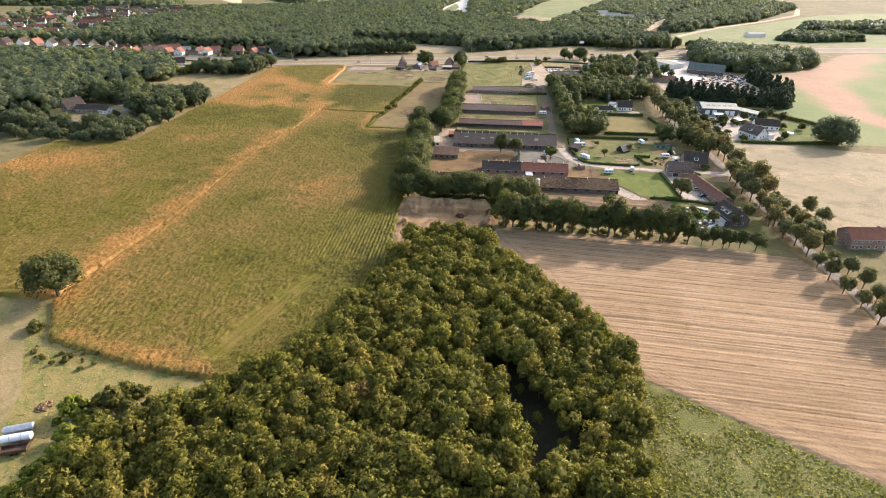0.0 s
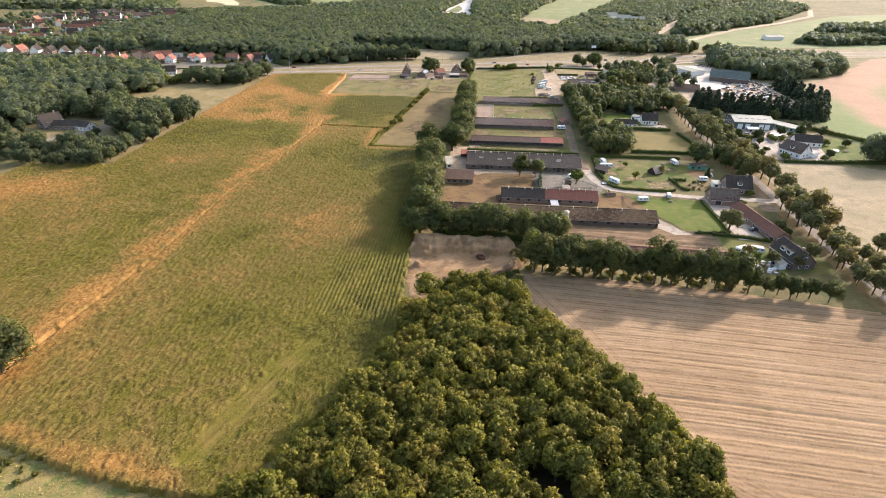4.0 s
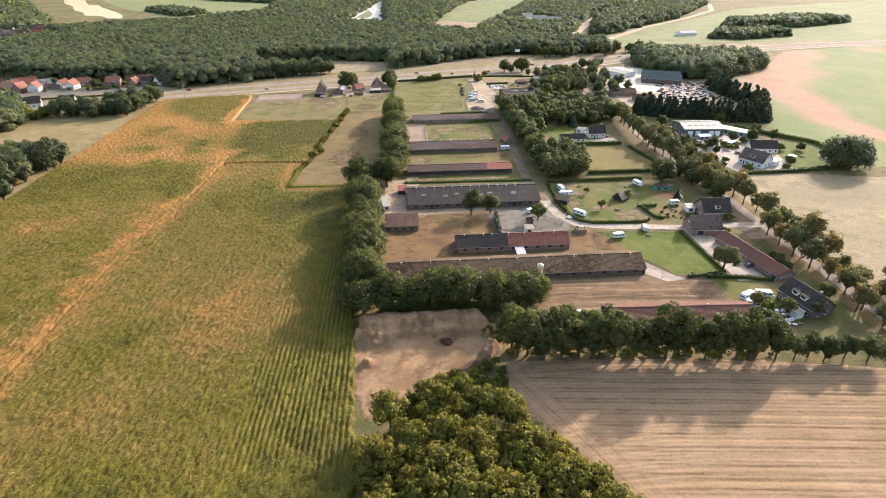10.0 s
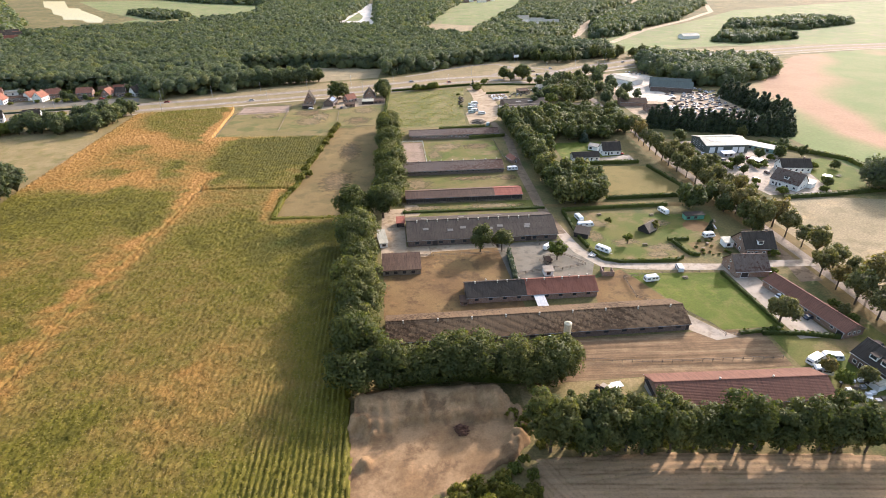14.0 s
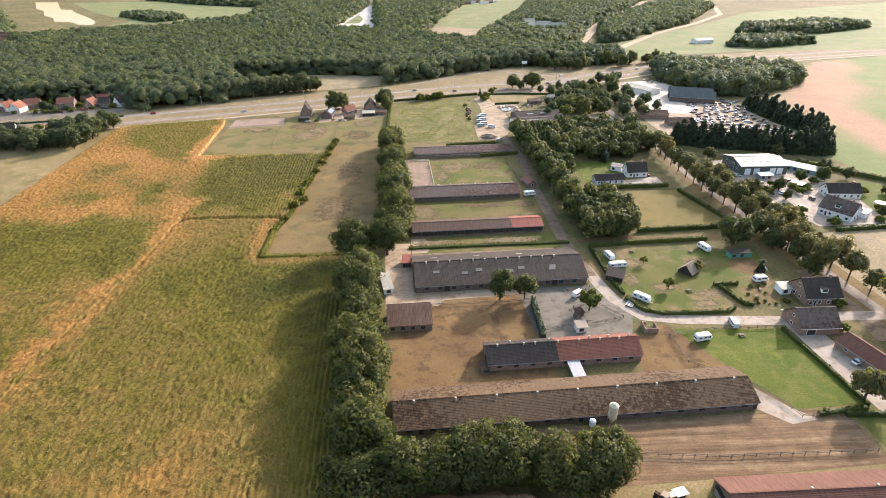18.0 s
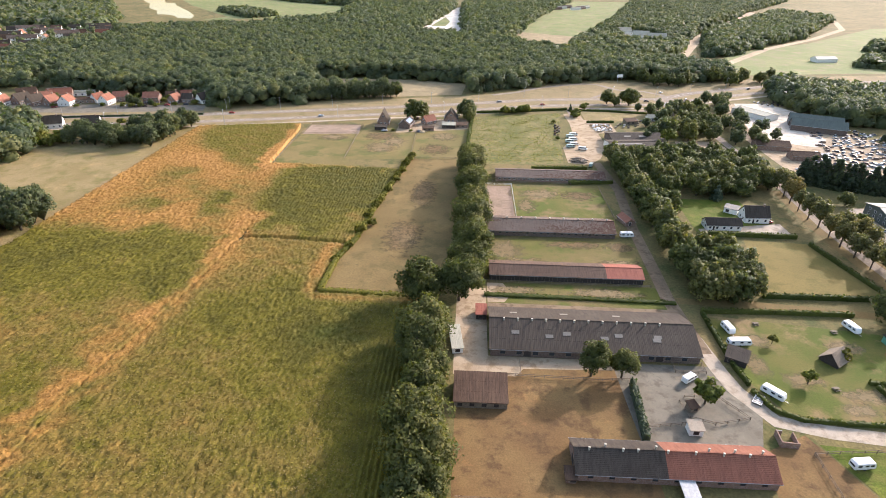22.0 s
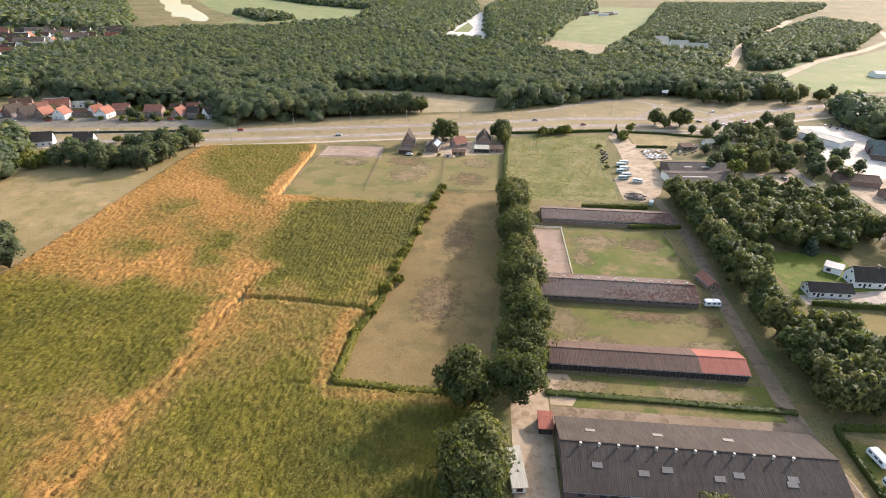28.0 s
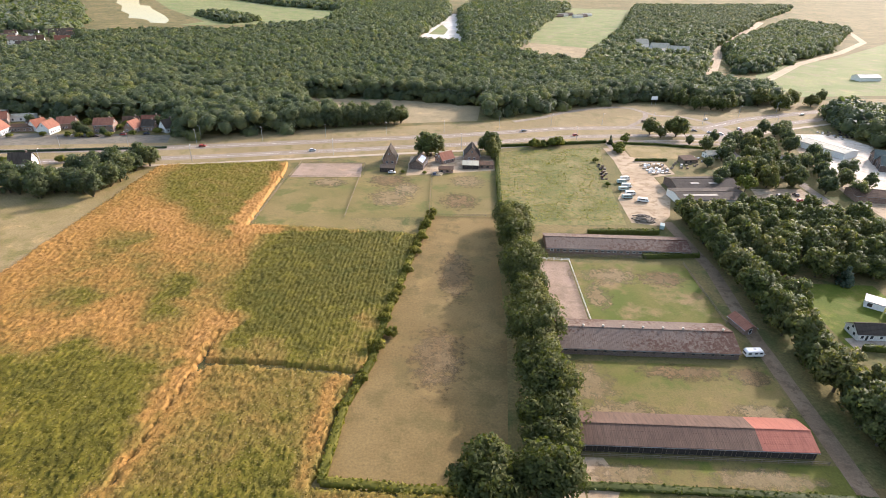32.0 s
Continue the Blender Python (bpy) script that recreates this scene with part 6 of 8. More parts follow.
mono_shed("shed", pose(6, 43.5, 0), 14.5, 10, 2.4, 4.0, M_TIMBER, M_SHEDROOF, "timber shed with a rusty brown sheet roof")
mono_shed("shed", pose(-1.6, 67, 0, 0, 0, 8), 3.2, 11, 2.2, 2.8, M_RENDER, M_PALEROOF, "narrow shed with a pale sheet roof")
mono_shed("shed", pose(6.6, 82.5, 0), 3.4, 5, 2.2, 2.9, M_DARKWOOD, M_REDSHEET, "small shed with a red sheet roof")
mono_shed("shed", pose(84.5, 63.5, 0, 0, 0, -30), 6, 5, 2.2, 3.2, M_DARKWOOD, M_GREYSHEET, "small dark garden shed beside the hedge")
mono_shed("shed", pose(140.5, 75, 0), 9, 3, 2.3, 2.5, plain("green_container_paint", (0.10, 0.28, 0.20), 0.6), M_GREYSHEET, "green container shed under the trees")
mono_shed("shed", pose(61.5, 33.5, 0), 3.4, 3, 2.2, 2.6, M_RENDER, M_CONCRETE, "small pale roofed hut")
mono_shed("shed", pose(63.5, 41.5, 0, 0, 0, 20), 2.4, 2.2, 1.8, 2.3, M_TIMBER, M_SHEDROOF, "tiny timber animal hut")
mono_shed("shed", pose(27, 17, 0), 2.4, 3, 1.6, 2.1, M_BRICK, M_SHEDROOF, "low brick outhouse at the barn end")
mono_shed("shed", pose(74.5, -32.5, 0), 4, 5, 1.8, 2.4, M_STEEL, M_DARKROOF, "dark lean-to at the red barn end")
b = building("brick_hut", pose(74.3, 161.5, 0, 0, 0, -75), 8, 4.4, 2.2, 3.6, M_BRICK, [(1, M_ORANGE)], "small brick hut with an orange tiled roof", "hut")
opening(b, 8, 4.4, "E", 0, 1.1, 1.1, 1.9, "door", M_WHITE, M_DARKWOOD)
# small walled pen, white ramp
e = thing("brick_pen", pose(84, 31.5, 0, 0, 0, -6), "low roofless brick pen beside the road", "pen")
for d in ((-2.2, 2.2, -2.2, -1.9, 0, 1.9), (-2.2, -1.9, -1.9, 2.2, 0, 1.9), (1.9, 2.2, -1.9, 2.2, 0, 1.6), (-1.9, -0.6, 1.9, 2.2, 0, 1.7)):
    part("wall", boxes(d), M_BRICK, e)
e = thing("loading_roof", pose(53.6, 14.3, 0, 0, 0, 3), "white corrugated canopy leaning from the barn", "canopy")
part("canopy_sheet", roof_slope(-1.9, 1.9, -4.6, 1.3, 2.4, 2.3, "sheet"), plain("dull_white_sheet", (0.50, 0.48, 0.45), 0.6, vary=0.3), e)
for x in (-1.7, 1.7):
    for y in (-4.3, 2.0):
        part("post", boxes((x - 0.06, x + 0.06, y - 0.06, y + 0.06, 0, 1.35)), M_TIMBER, e)


# ---- houses ----
def house(m, L, W, eave, ridge, wall, roof, label, chimney=True, dormers=0, group="", detail=True, name="house", cat="house"):
    e = building(name, m, L, W, eave, ridge, wall, [(1, roof)], label, cat, over=0.35, group=group, trim=detail)
    n = max(2, int(L / (3 if detail else 4.5)))
    storeys = [1.4] + ([4.2] if eave > 4.6 else [])
    for z in storeys:
        for k in range(n):
            u = -L / 2 + L * (k + 0.5) / n
            if not detail:
                part("window", boxes((u - 0.6, u + 0.6, -W / 2 - 0.03, -W / 2 + 0.02, z - 0.65, z + 0.65)), M_GLASS, e)
                continue
            opening(e, L, W, "S", u, z, 1.2, 1.3)
            if detail:
                opening(e, L, W, "N", -u, z, 1.2, 1.3)
    if detail:
        opening(e, L, W, "S", -L / 2 + L / n, 1.05, 1.0, 2.1, "door", M_WHITE, M_DARKWOOD)
    for s in "EW":
        if detail:
            opening(e, L, W, s, -1.5, 1.5, 1.2, 1.3)
            opening(e, L, W, s, 1.5, 1.5, 1.2, 1.3)
        if detail:
            opening(e, L, W, s, 0, (eave + ridge) / 2 - 0.3, 1.1, 1.1)
    if chimney:
        c = part("chimney", boxes((L * 0.3 - 0.4, L * 0.3 + 0.4, -0.35, 0.35, ridge - 0.8, ridge + 0.9)), M_BRICK, e)
        part("chimney_cap", boxes((L * 0.3 - 0.48, L * 0.3 + 0.48, -0.43, 0.43, ridge + 0.9, ridge + 1.0)), M_CONCRETE, c)
    for k in range(dormers):
        u = (k - (dormers - 1) / 2) * 3.4
        z0 = eave + (ridge - eave) * 0.25
        y0 = -W / 2 * 0.80
        d = part("dormer", boxes((u - 1.1, u + 1.1, y0, y0 * 0.25, z0, z0 + 1.5)), M_WHITE, e)
        part("dormer_roof", boxes((u - 1.3, u + 1.3, y0 - 0.2, y0 * 0.25, z0 + 1.5, z0 + 1.62)), M_GREYSHEET, d)
        part("pane", boxes((u - 0.9, u + 0.9, y0 - 0.03, y0 + 0.02, z0 + 0.35, z0 + 1.3)), M_GLASS, d)
    return e


house(pose(150, 44, 0, 0, 0, -3), 12.5, 11, 3.2, 8.2, M_BRICK, M_DARKROOF, "dark roofed brick farmhouse beside the lane", dormers=1)
b = building("barn", pose(137.3, 28.2, 0, 0, 0, -3), 12.8, 10.5, 2.8, 7.2, M_BRICK, [(1, M_MOTTLED)], "brick outbuilding with a steep grey roof", "barn")
opening(b, 12.8, 10.5, "S", -3, 1.4, 3.0, 2.6, "door", M_WHITE, M_DARKWOOD)
opening(b, 12.8, 10.5, "W", 0, 1.5, 1.2, 1.2)
opening(b, 12.8, 10.5, "W", 0, 4.4, 1.0, 1.0)
mono_shed("shed", pose(141.5, 48.5, 0, 0, 0, -3), 3.6, 4, 2.4, 2.7, M_WHITE, M_PALEROOF, "white lean-to beside the farmhouse")
b = house(pose(143.5, -31.5, 0, 0, 0, -78), 14, 9.5, 3.6, 7.6, M_BRICKD, M_DARKROOF, "brick house with dark roof and dormers", dormers=2)
mono_shed("shed", pose(136.8, -36, 0, 0, 0, -78), 5, 3, 2.3, 2.6, M_WHITE, M_PALEROOF, "white roofed veranda on the house")
house(pose(135.5, 169, 0), 11, 8, 3.0, 7.2, M_RENDER, M_DARKROOF, "white rendered house with a dark roof")
house(pose(117, 159.5, 0), 15.5, 6.5, 2.6, 4.8, M_RENDER, M_DARKROOF, "low white garage with small windows", chimney=False)
mono_shed("conservatory", pose(128.5, 177, 0, 0, 0, -35), 6, 4, 2.6, 3.2, M_WHITE, M_SKYLIGHT, "white glazed conservatory behind the house")
b = house(pose(191, -50, 0, 0, 0, 4), 16, 10, 5.0, 8.2, M_BRICK, M_REDROOF, "brick farmhouse with a red tiled roof")
b = house(pose(208.8, 107.8, 0, 0, 0, -60), 14, 10.5, 3.4, 8.0, M_RENDER, M_MOTTLED, "white gabled house with a grey-brown roof", dormers=1)
mono_shed("conservatory", pose(218, 106, 0, 0, 0, -60), 6, 4.5, 2.5, 3.0, M_WHITE, M_SKYLIGHT, "white glazed conservatory on the gabled house")
house(pose(226, 129.5, 0, 0, 0, -8), 16, 8.5, 3.0, 6.6, M_RENDER, M_DARKROOF, "white annex with rooflights")
b = building("hall", pose(206, 171, 0, 0, 0, -3), 26, 20, 5.2, 7.4, plain("olive_cladding", (0.10, 0.11, 0.09), 0.6), [(1, M_PALEROOF)], "farm hall with a pale sheet roof", "hall", "sheet", 0.5)
rooflights(b, [-8, -4, 0, 4, 8], 20, 5.2, 7.4, 0.5)
for u in (-9, -4, 5, 9):
    opening(b, 26, 20, "S", u, 2.0, 3.4, 3.6, "door", M_STEEL, M_WHITE)
for u in (-6, -2, 2, 6):
    opening(b, 26, 20, "W", u, 1.7, 1.6, 1.3)
    opening(b, 26, 20, "W", u, 4.0, 1.6, 1.2)
mono_shed("shed", pose(229, 166, 0, 0, 0, -50), 24, 7, 2.6, 3.2, plain("teal_cladding", (0.22, 0.34, 0.30), 0.6), M_PALEROOF, "long pale green shed beside the hall")
mono_shed("shed", pose(203, 156, 0), 7, 4, 2.4, 2.7, M_STEEL, M_WHITE, "white carport in front of the hall")
mono_shed("shed", pose(212, 142, 0, 0, 0, -60), 6, 4, 2.4, 2.7, M_DARKWOOD, M_WHITE, "white roofed garden shed")
# depot north
b = building("workshop", pose(110, 291, 0, 0, 0, 6), 34, 16, 3.6, 5.6, M_BRICKD, [(1, M_DARKROOF)], "dark roofed depot workshop with rooflights", "workshop", "sheet")
rooflights(b, [-6, 4], 16, 3.6, 5.6, 0.45, 4.5, 1.6)
b = building("workshop", pose(107, 274, 0, 0, 0, 6), 36, 16, 3.6, 4.8, M_RENDER, [(1, M_GREYSHEET)], "grey roofed depot workshop with a long rooflight", "workshop", "sheet")
rooflights(b, [-6], 16, 3.6, 4.8, 0.55, 18, 1.6)
for k in range(8):
    opening(b, 36, 16, "S", -15 + 4.2 * k, 1.8, 2.2, 1.3)
mono_shed("shed", pose(119, 335, 0, 0, 0, 15), 9, 6, 2.4, 3.2, M_TIMBER, M_SHEDROOF, "brown timber cabin behind the depot")
house(pose(138, 346, 0, 0, 0, 10), 9, 6, 2.6, 4.4, M_RENDER, M_PALEROOF, "small outbuilding with a pale roof", chimney=False)
house(pose(132, 243, 0, 0, 0, -30), 12, 9, 3.0, 6.5, M_BRICK, M_DARKROOF, "dark roofed bungalow among trees", chimney=False)
# steep houses by the road
for x, y, s, lab in ((-61, 318, 1.0, "steep pyramid roofed house of dark shingles"), (-13, 330, 0.84, "steep dark gabled house by the road")):
    e = house(pose(x, y, 0, 0, 0, 90), 9 / s, 8 / s, 3.0, 10.4 * s, M_BRICK, M_GREYSHEET, lab, chimney=False)
e = building("barn", pose(-44, 313, 0, 0, 0, 80), 13, 8, 3.0, 5.6, M_BRICKD, [(1, M_DARKROOF)], "dark barn with solar panels on its roof", "barn")
for k in range(5):
    bm = boxes((-4.6 + 1.9 * k, -2.9 + 1.9 * k, -1.6, 1.6, -0.03, 0.03))
    bmesh.ops.transform(bm, matrix=Matrix.Translation((0, -2.1, 4.42)) @ Matrix.Rotation(math.atan2(2.6, 4), 4, "X"), verts=bm.verts[:])
    part("solar_panel", bm, plain("solar_panel_glass", (0.30, 0.36, 0.46), 0.2, vary=0.1, spec=0.6), e, "blue grey solar panel")
house(pose(-29, 322, 0, 0, 0, 40), 9, 7, 2.6, 6.0, M_BRICK, M_ORANGE, "small brick house with orange roof", chimney=False)
mono_shed("shed", pose(-61, 303, 0), 8, 4, 2.4, 2.9, M_DARKWOOD, M_GREYSHEET, "grey roofed shed behind the house")
mono_shed("shed", pose(-28, 304, 0), 8, 3.5, 2.2, 2.7, M_BRICK, M_SHEDROOF, "brown roofed shed behind the house")
mono_shed("shed", pose(-14, 313, 0), 9, 6, 2.4, 3.0, M_DARKWOOD, M_PALEROOF, "pale roofed shed behind the house")
mono_shed("shed", pose(-5, 314, 0), 8, 5, 2.4, 2.9, M_BRICK, M_SHEDROOF, "brown roofed shed behind the house")
# scrap yard halls
b = building("hall", pose(222, 366, 0, 0, 0, -62), 30, 15, 4.0, 5.2, M_RENDER, [(1, M_PALEROOF)], "pale roofed hall of the scrap yard", "hall", "sheet")
M_ARCH = roofing("grey_green_sheet_roof", (0.10, 0.115, 0.10), (0.125, 0.14, 0.12), (0.075, 0.085, 0.075), 0.5)
for dx, dy in ((0, 0), (4.5, 12.5)):
    b = building("hall", pose(249 + dx, 327 + dy, 0, 0, 0, -24), 34, 13, 4.2, 8.2, M_BRICKD, [(1, M_ARCH)], "dark grey-green storage hall in the scrap yard", "hall", "sheet")
    for u in (-3.5, 3.5):
        opening(b, 34, 13, "W", u, 2.0, 3.0, 3.4, "door", M_STEEL, M_DARKWOOD)
b = building("workshop", pose(196, 283, 0, 0, 0, -8), 20, 12, 3.4, 5.4, M_BRICK, [(1, M_SHEDROOF)], "brown roofed workshop beside the scrap yard", "workshop")
b = building("workshop", pose(206, 262, 0, 0, 0, -4), 16, 9, 3.2, 5.0, M_BRICK, [(1, M_SHEDROOF)], "brown roofed workshop beside the scrap yard", "workshop")
mono_shed("shed", pose(186, 340, 0), 12, 8, 2.8, 3.4, M_RENDER, M_GREYSHEET, "grey roofed store among trees")
# lodge in the woods and far farm sheds
for x, y, L, r in ((222, 800, 20, 10), (236, 762, 22, -5), (252, 738, 24, -8)):
    building("lodge", pose(x, y, 0, 0, 0, r), L, 13, 12, 17, M_RENDER, [(1, M_PALEROOF)], "tall pale roofed building standing in the woods", "building", "sheet")
building("farm_shed", pose(420, 634, 0, 0, 0, 10), 26, 12, 4, 6.5, M_RENDER, [(1, M_PALEROOF)], "pale roofed shed in the pale field", "shed", "sheet")
for k in range(6):
    building("farm_shed", pose(190 + 14 * k, 1290 + 22 * (k % 3), 0, 0, 0, 5 * k), 22, 9, 3.5, 6, M_RENDER if k % 2 else M_BRICK, [(1, M_PALEROOF if k % 2 else M_MOTTLED)], "low far farm building in the field", "shed", "sheet")

# ---- village ----
ROOFS = [M_ORANGE, M_REDROOF, M_GREYSHEET, M_DARKROOF, M_GREYSHEET, M_SHEDROOF]
WALLS = [M_RENDER, M_BRICK, M_RENDER, M_BRICK, M_RENDER, M_RENDER, M_RENDER]
ROOF_WORD = {id(M_ORANGE): "orange", id(M_REDROOF): "red", id(M_GREYSHEET): "grey", id(M_DARKROOF): "dark", id(M_MOTTLED): "grey-brown", id(M_SHEDROOF): "brown"}


def village_house(x, y, rz, L, W, e, r, wall, roof, detail):
    lab = "%s house with %s tiled roof in the village" % ("white rendered" if wall is M_RENDER else "brown brick", ROOF_WORD[id(roof)])
    house(pose(x, y, 0, 0, 0, rz), L, W, e, r, wall, roof, lab, group="village houses", detail=detail)


for x, y, rz, L, W, e, r, w, f in ((-216, 368, 60, 9, 8, 3.2, 8, 0, M_GREYSHEET), (-229, 369, 5, 8, 8, 3.4, 7, 1, M_DARKROOF), (-238, 365, 80, 9, 8, 3.2, 7.5, 1, M_ORANGE), (-233, 380, 10, 12, 7, 3.2, 7, 1, M_REDROOF), (-256, 364, 10, 12, 9, 5, 8.5, 1, M_ORANGE), (-289, 356, 85, 10, 8, 4, 8, 0, M_ORANGE), (-284, 368, 15, 11, 8, 4, 7.5, 1, M_ORANGE), (-308, 360, 10, 14, 9, 3, 4, 1, M_SHEDROOF), (-303, 372, 5, 18, 10, 3.4, 4.2, 0, M_GREYSHEET), (-318, 350, 95, 10, 9, 3.6, 8, 0, M_ORANGE), (-330, 349, 80, 10, 8, 3.4, 8, 1, M_ORANGE), (-342, 348, 70, 11, 9, 3.4, 8.4, 1, M_GREYSHEET), (-356, 352, 75, 12, 9, 3.4, 8.4, 1, M_GREYSHEET), (-338, 372, 25, 18, 10, 4, 8, 1, M_REDROOF), (-366, 344, 90, 10, 8, 3.4, 8, 0, M_ORANGE), (-378, 340, 85, 10, 8, 3.4, 8, 0, M_REDROOF), (-392, 336, 10, 12, 9, 5, 9, 0, M_ORANGE), (-288, 289, 25, 14, 9, 3.4, 8, 0, M_DARKROOF), (-261, 292, 15, 11, 9, 3.2, 8, 0, M_GREYSHEET), (-310, 284, 10, 8, 6, 2.6, 3.6, 0, M_DARKROOF)):
    village_house(x, y, rz, L, W, e, r, WALLS[w], f, True)
for x, y, rz, L, W, e, r, w, f in ((-352, 390, 20, 16, 10, 3.2, 4.2, 0, M_PALEROOF), (-326, 384, 15, 15, 9, 3.2, 4.0, 0, M_PALEROOF), (-294, 385, 30, 10, 6, 2.8, 3.8, 0, M_PALEROOF), (-366, 372, 30, 14, 9, 3.4, 8, 1, M_SHEDROOF), (-346, 364, 40, 12, 8, 3.2, 7, 0, M_ORANGE), (-388, 360, 20, 13, 9, 3.4, 8, 0, M_SHEDROOF), (-300, 362, 70, 9, 8, 3.2, 7.4, 0, M_REDROOF), (-246, 378, 20, 10, 7, 3.0, 6.4, 1, M_SHEDROOF)):
    house(pose(x, y, 0, 0, 0, rz), L, W, e, r, WALLS[w], f, "low village building with pale flat-pitched roof" if f is M_PALEROOF else "village house behind the roadside row", group="village houses", detail=False)
rng = random.Random(77)
for row in range(7):
    for k in range(11):
        x, y = -700 + 27 * k + 12 * (row % 2) + rng.uniform(-4, 4), 450 + 52 * row + 0.16 * (27 * k) + rng.uniform(-5, 5)
        if x > -430 - row * 4 or (x > -515 and y < 640) or rng.random() < 0.12:
            continue
        village_house(x, y, rng.choice((20, 25, 110)) + rng.uniform(-4, 4), rng.uniform(11, 18), 8.5, rng.choice((3.2, 5.2)), rng.uniform(8, 9.5), rng.choice(WALLS), rng.choice(ROOFS), False)
for x, y, rz, L, roof in ((-655, 770, 24, 34, M_MOTTLED), (-610, 745, 24, 34, M_MOTTLED), (-566, 722, 26, 30, M_MOTTLED), (-640, 700, 24, 40, M_DARKROOF), (-590, 668, 22, 34, M_MOTTLED), (-572, 806, 30, 34, M_DARKROOF), (-540, 780, 30, 28, M_DARKROOF), (-585, 604, 10, 36, M_SHEDROOF), (-548, 590, 10, 30, M_REDROOF), (-565, 566, 12, 34, M_REDROOF), (-700, 690, 24, 36, M_MOTTLED)):
    house(pose(x, y, 0, 0, 0, rz), L, 9, 5.2, 9, M_RENDER, roof, "white terrace of village houses with a long %s roof" % ROOF_WORD[id(roof)], group="village houses", detail=False)
for x, y, L in ((-446, 606, 26), (-806, 973, 60)):
    building("flat_hall", pose(x, y, 0, 0, 0, 20), L, 12, 4, 4.8, M_RENDER, [(1, M_WHITE)], "low white flat-roofed hall among trees", "hall", "sheet")
for k in range(16):
    village_house(-410 - 18 * k, 340 - 3.5 * k + rng.uniform(-4, 10), 10 + rng.uniform(-8, 8), rng.uniform(10, 14), 8.5, 3.4, 8.2, rng.choice(WALLS), rng.choice(ROOFS), False)
    village_house(-420 - 19 * k, 385 + rng.uniform(-6, 6), 100 + rng.uniform(-8, 8), rng.uniform(10, 14), 8.5, 3.4, 8.2, rng.choice(WALLS), rng.choice(ROOFS), False)
# house on the left lane
house(pose(-276, 112, 0, 0, 0, 60), 13, 9, 4.5, 9.2, M_BRICKD, M_GREYSHEET, "brick house with a steep grey roof")
house(pose(-262, 109, 0, 0, 0, 5), 16, 8, 3.0, 5.6, M_BRICK, M_DARKROOF, "low dark roofed wing of the house", chimney=False)
house(pose(-250, 109, 0, 0, 0, -15), 12, 8, 3.0, 5.4, M_RENDER, M_GREYSHEET, "white wing with rooflights", chimney=False)


# ---- extra grounds ----
field("yard", [(186, 240), (258, 198), (276, 228), (276, 300), (262, 342), (258, 398), (215, 405), (198, 350), (188, 300)], M_YARD, 0.045, "pale dusty ground of the scrap yard", "yard")
field("yard", [(223, 406), (250, 408), (262, 380), (240, 352), (237, 332), (244, 305), (228, 287), (207, 296), (201, 325), (206, 346)], M_BRIGHTYARD, 0.055, "bright open gravel of the scrap yard", "yard")
field("yard", [(182, 150), (232, 148), (238, 178), (228, 188), (188, 186)], M_CONCRETE, 0.045, "pale paved yard before the hall", "yard")
field("yard", [(182, 149.5), (192, 97), (226, 97), (236, 140), (232, 147.5)], M_CONCRETE, 0.045, "pale drive beside the white house", "yard")
field("garden", [(237, 142), (227, 99), (248, 100), (262, 128), (256, 146)], M_LUSH, 0.05, "bright green house lawn", "garden")
field("yard", [(106, 151), (106, 157), (146, 165), (146, 151)], M_CONCRETE, 0.05, "paved drive of the white house", "yard")
field("yard", [(-50, 296), (-50, 330), (0, 336), (0, 309)], M_YARD, 0.05, "sandy yard round the roadside houses", "yard")
field("yard", [(-420, 322), (-420, 345), (-210, 358), (-205, 342), (-300, 326)], M_ASPHALT, 0.06, "paved village street along the main road", "street")
strip("village_street", [(-430, 350), (-445, 430), (-480, 560), (-520, 720), (-560, 830)], 7, M_ROAD, 0.05, "village street between houses", "street")
strip("village_street", [(-760, 430), (-600, 455), (-440, 480)], 7, M_ROAD, 0.055, "village street between houses", "street")
strip("far_track", [(250, 640), (340, 835), (470, 1050), (620, 1295)], 22, M_SAND, 0.05, "pale sandy ride through far woods", "track")
strip("far_track", [(300, 610), (397, 729), (522, 847), (640, 980), (705, 1118), (690, 1250)], 10, M_SAND, 0.06, "pale road along the far field", "track")

# ---- sand pit ----
PIT = [(-8.2, -62), (-10, -54), (-11, -47), (-9.6, -38), (-8.5, -31), (-6, -26.5), (5, -25), (20, -25.5), (31, -30), (36, -36), (37, -42), (34, -49), (28, -52.5), (22, -55.5), (15, -58), (9, -61.5), (3, -67), (-1, -72.5), (-4.5, -73), (-6, -68)]


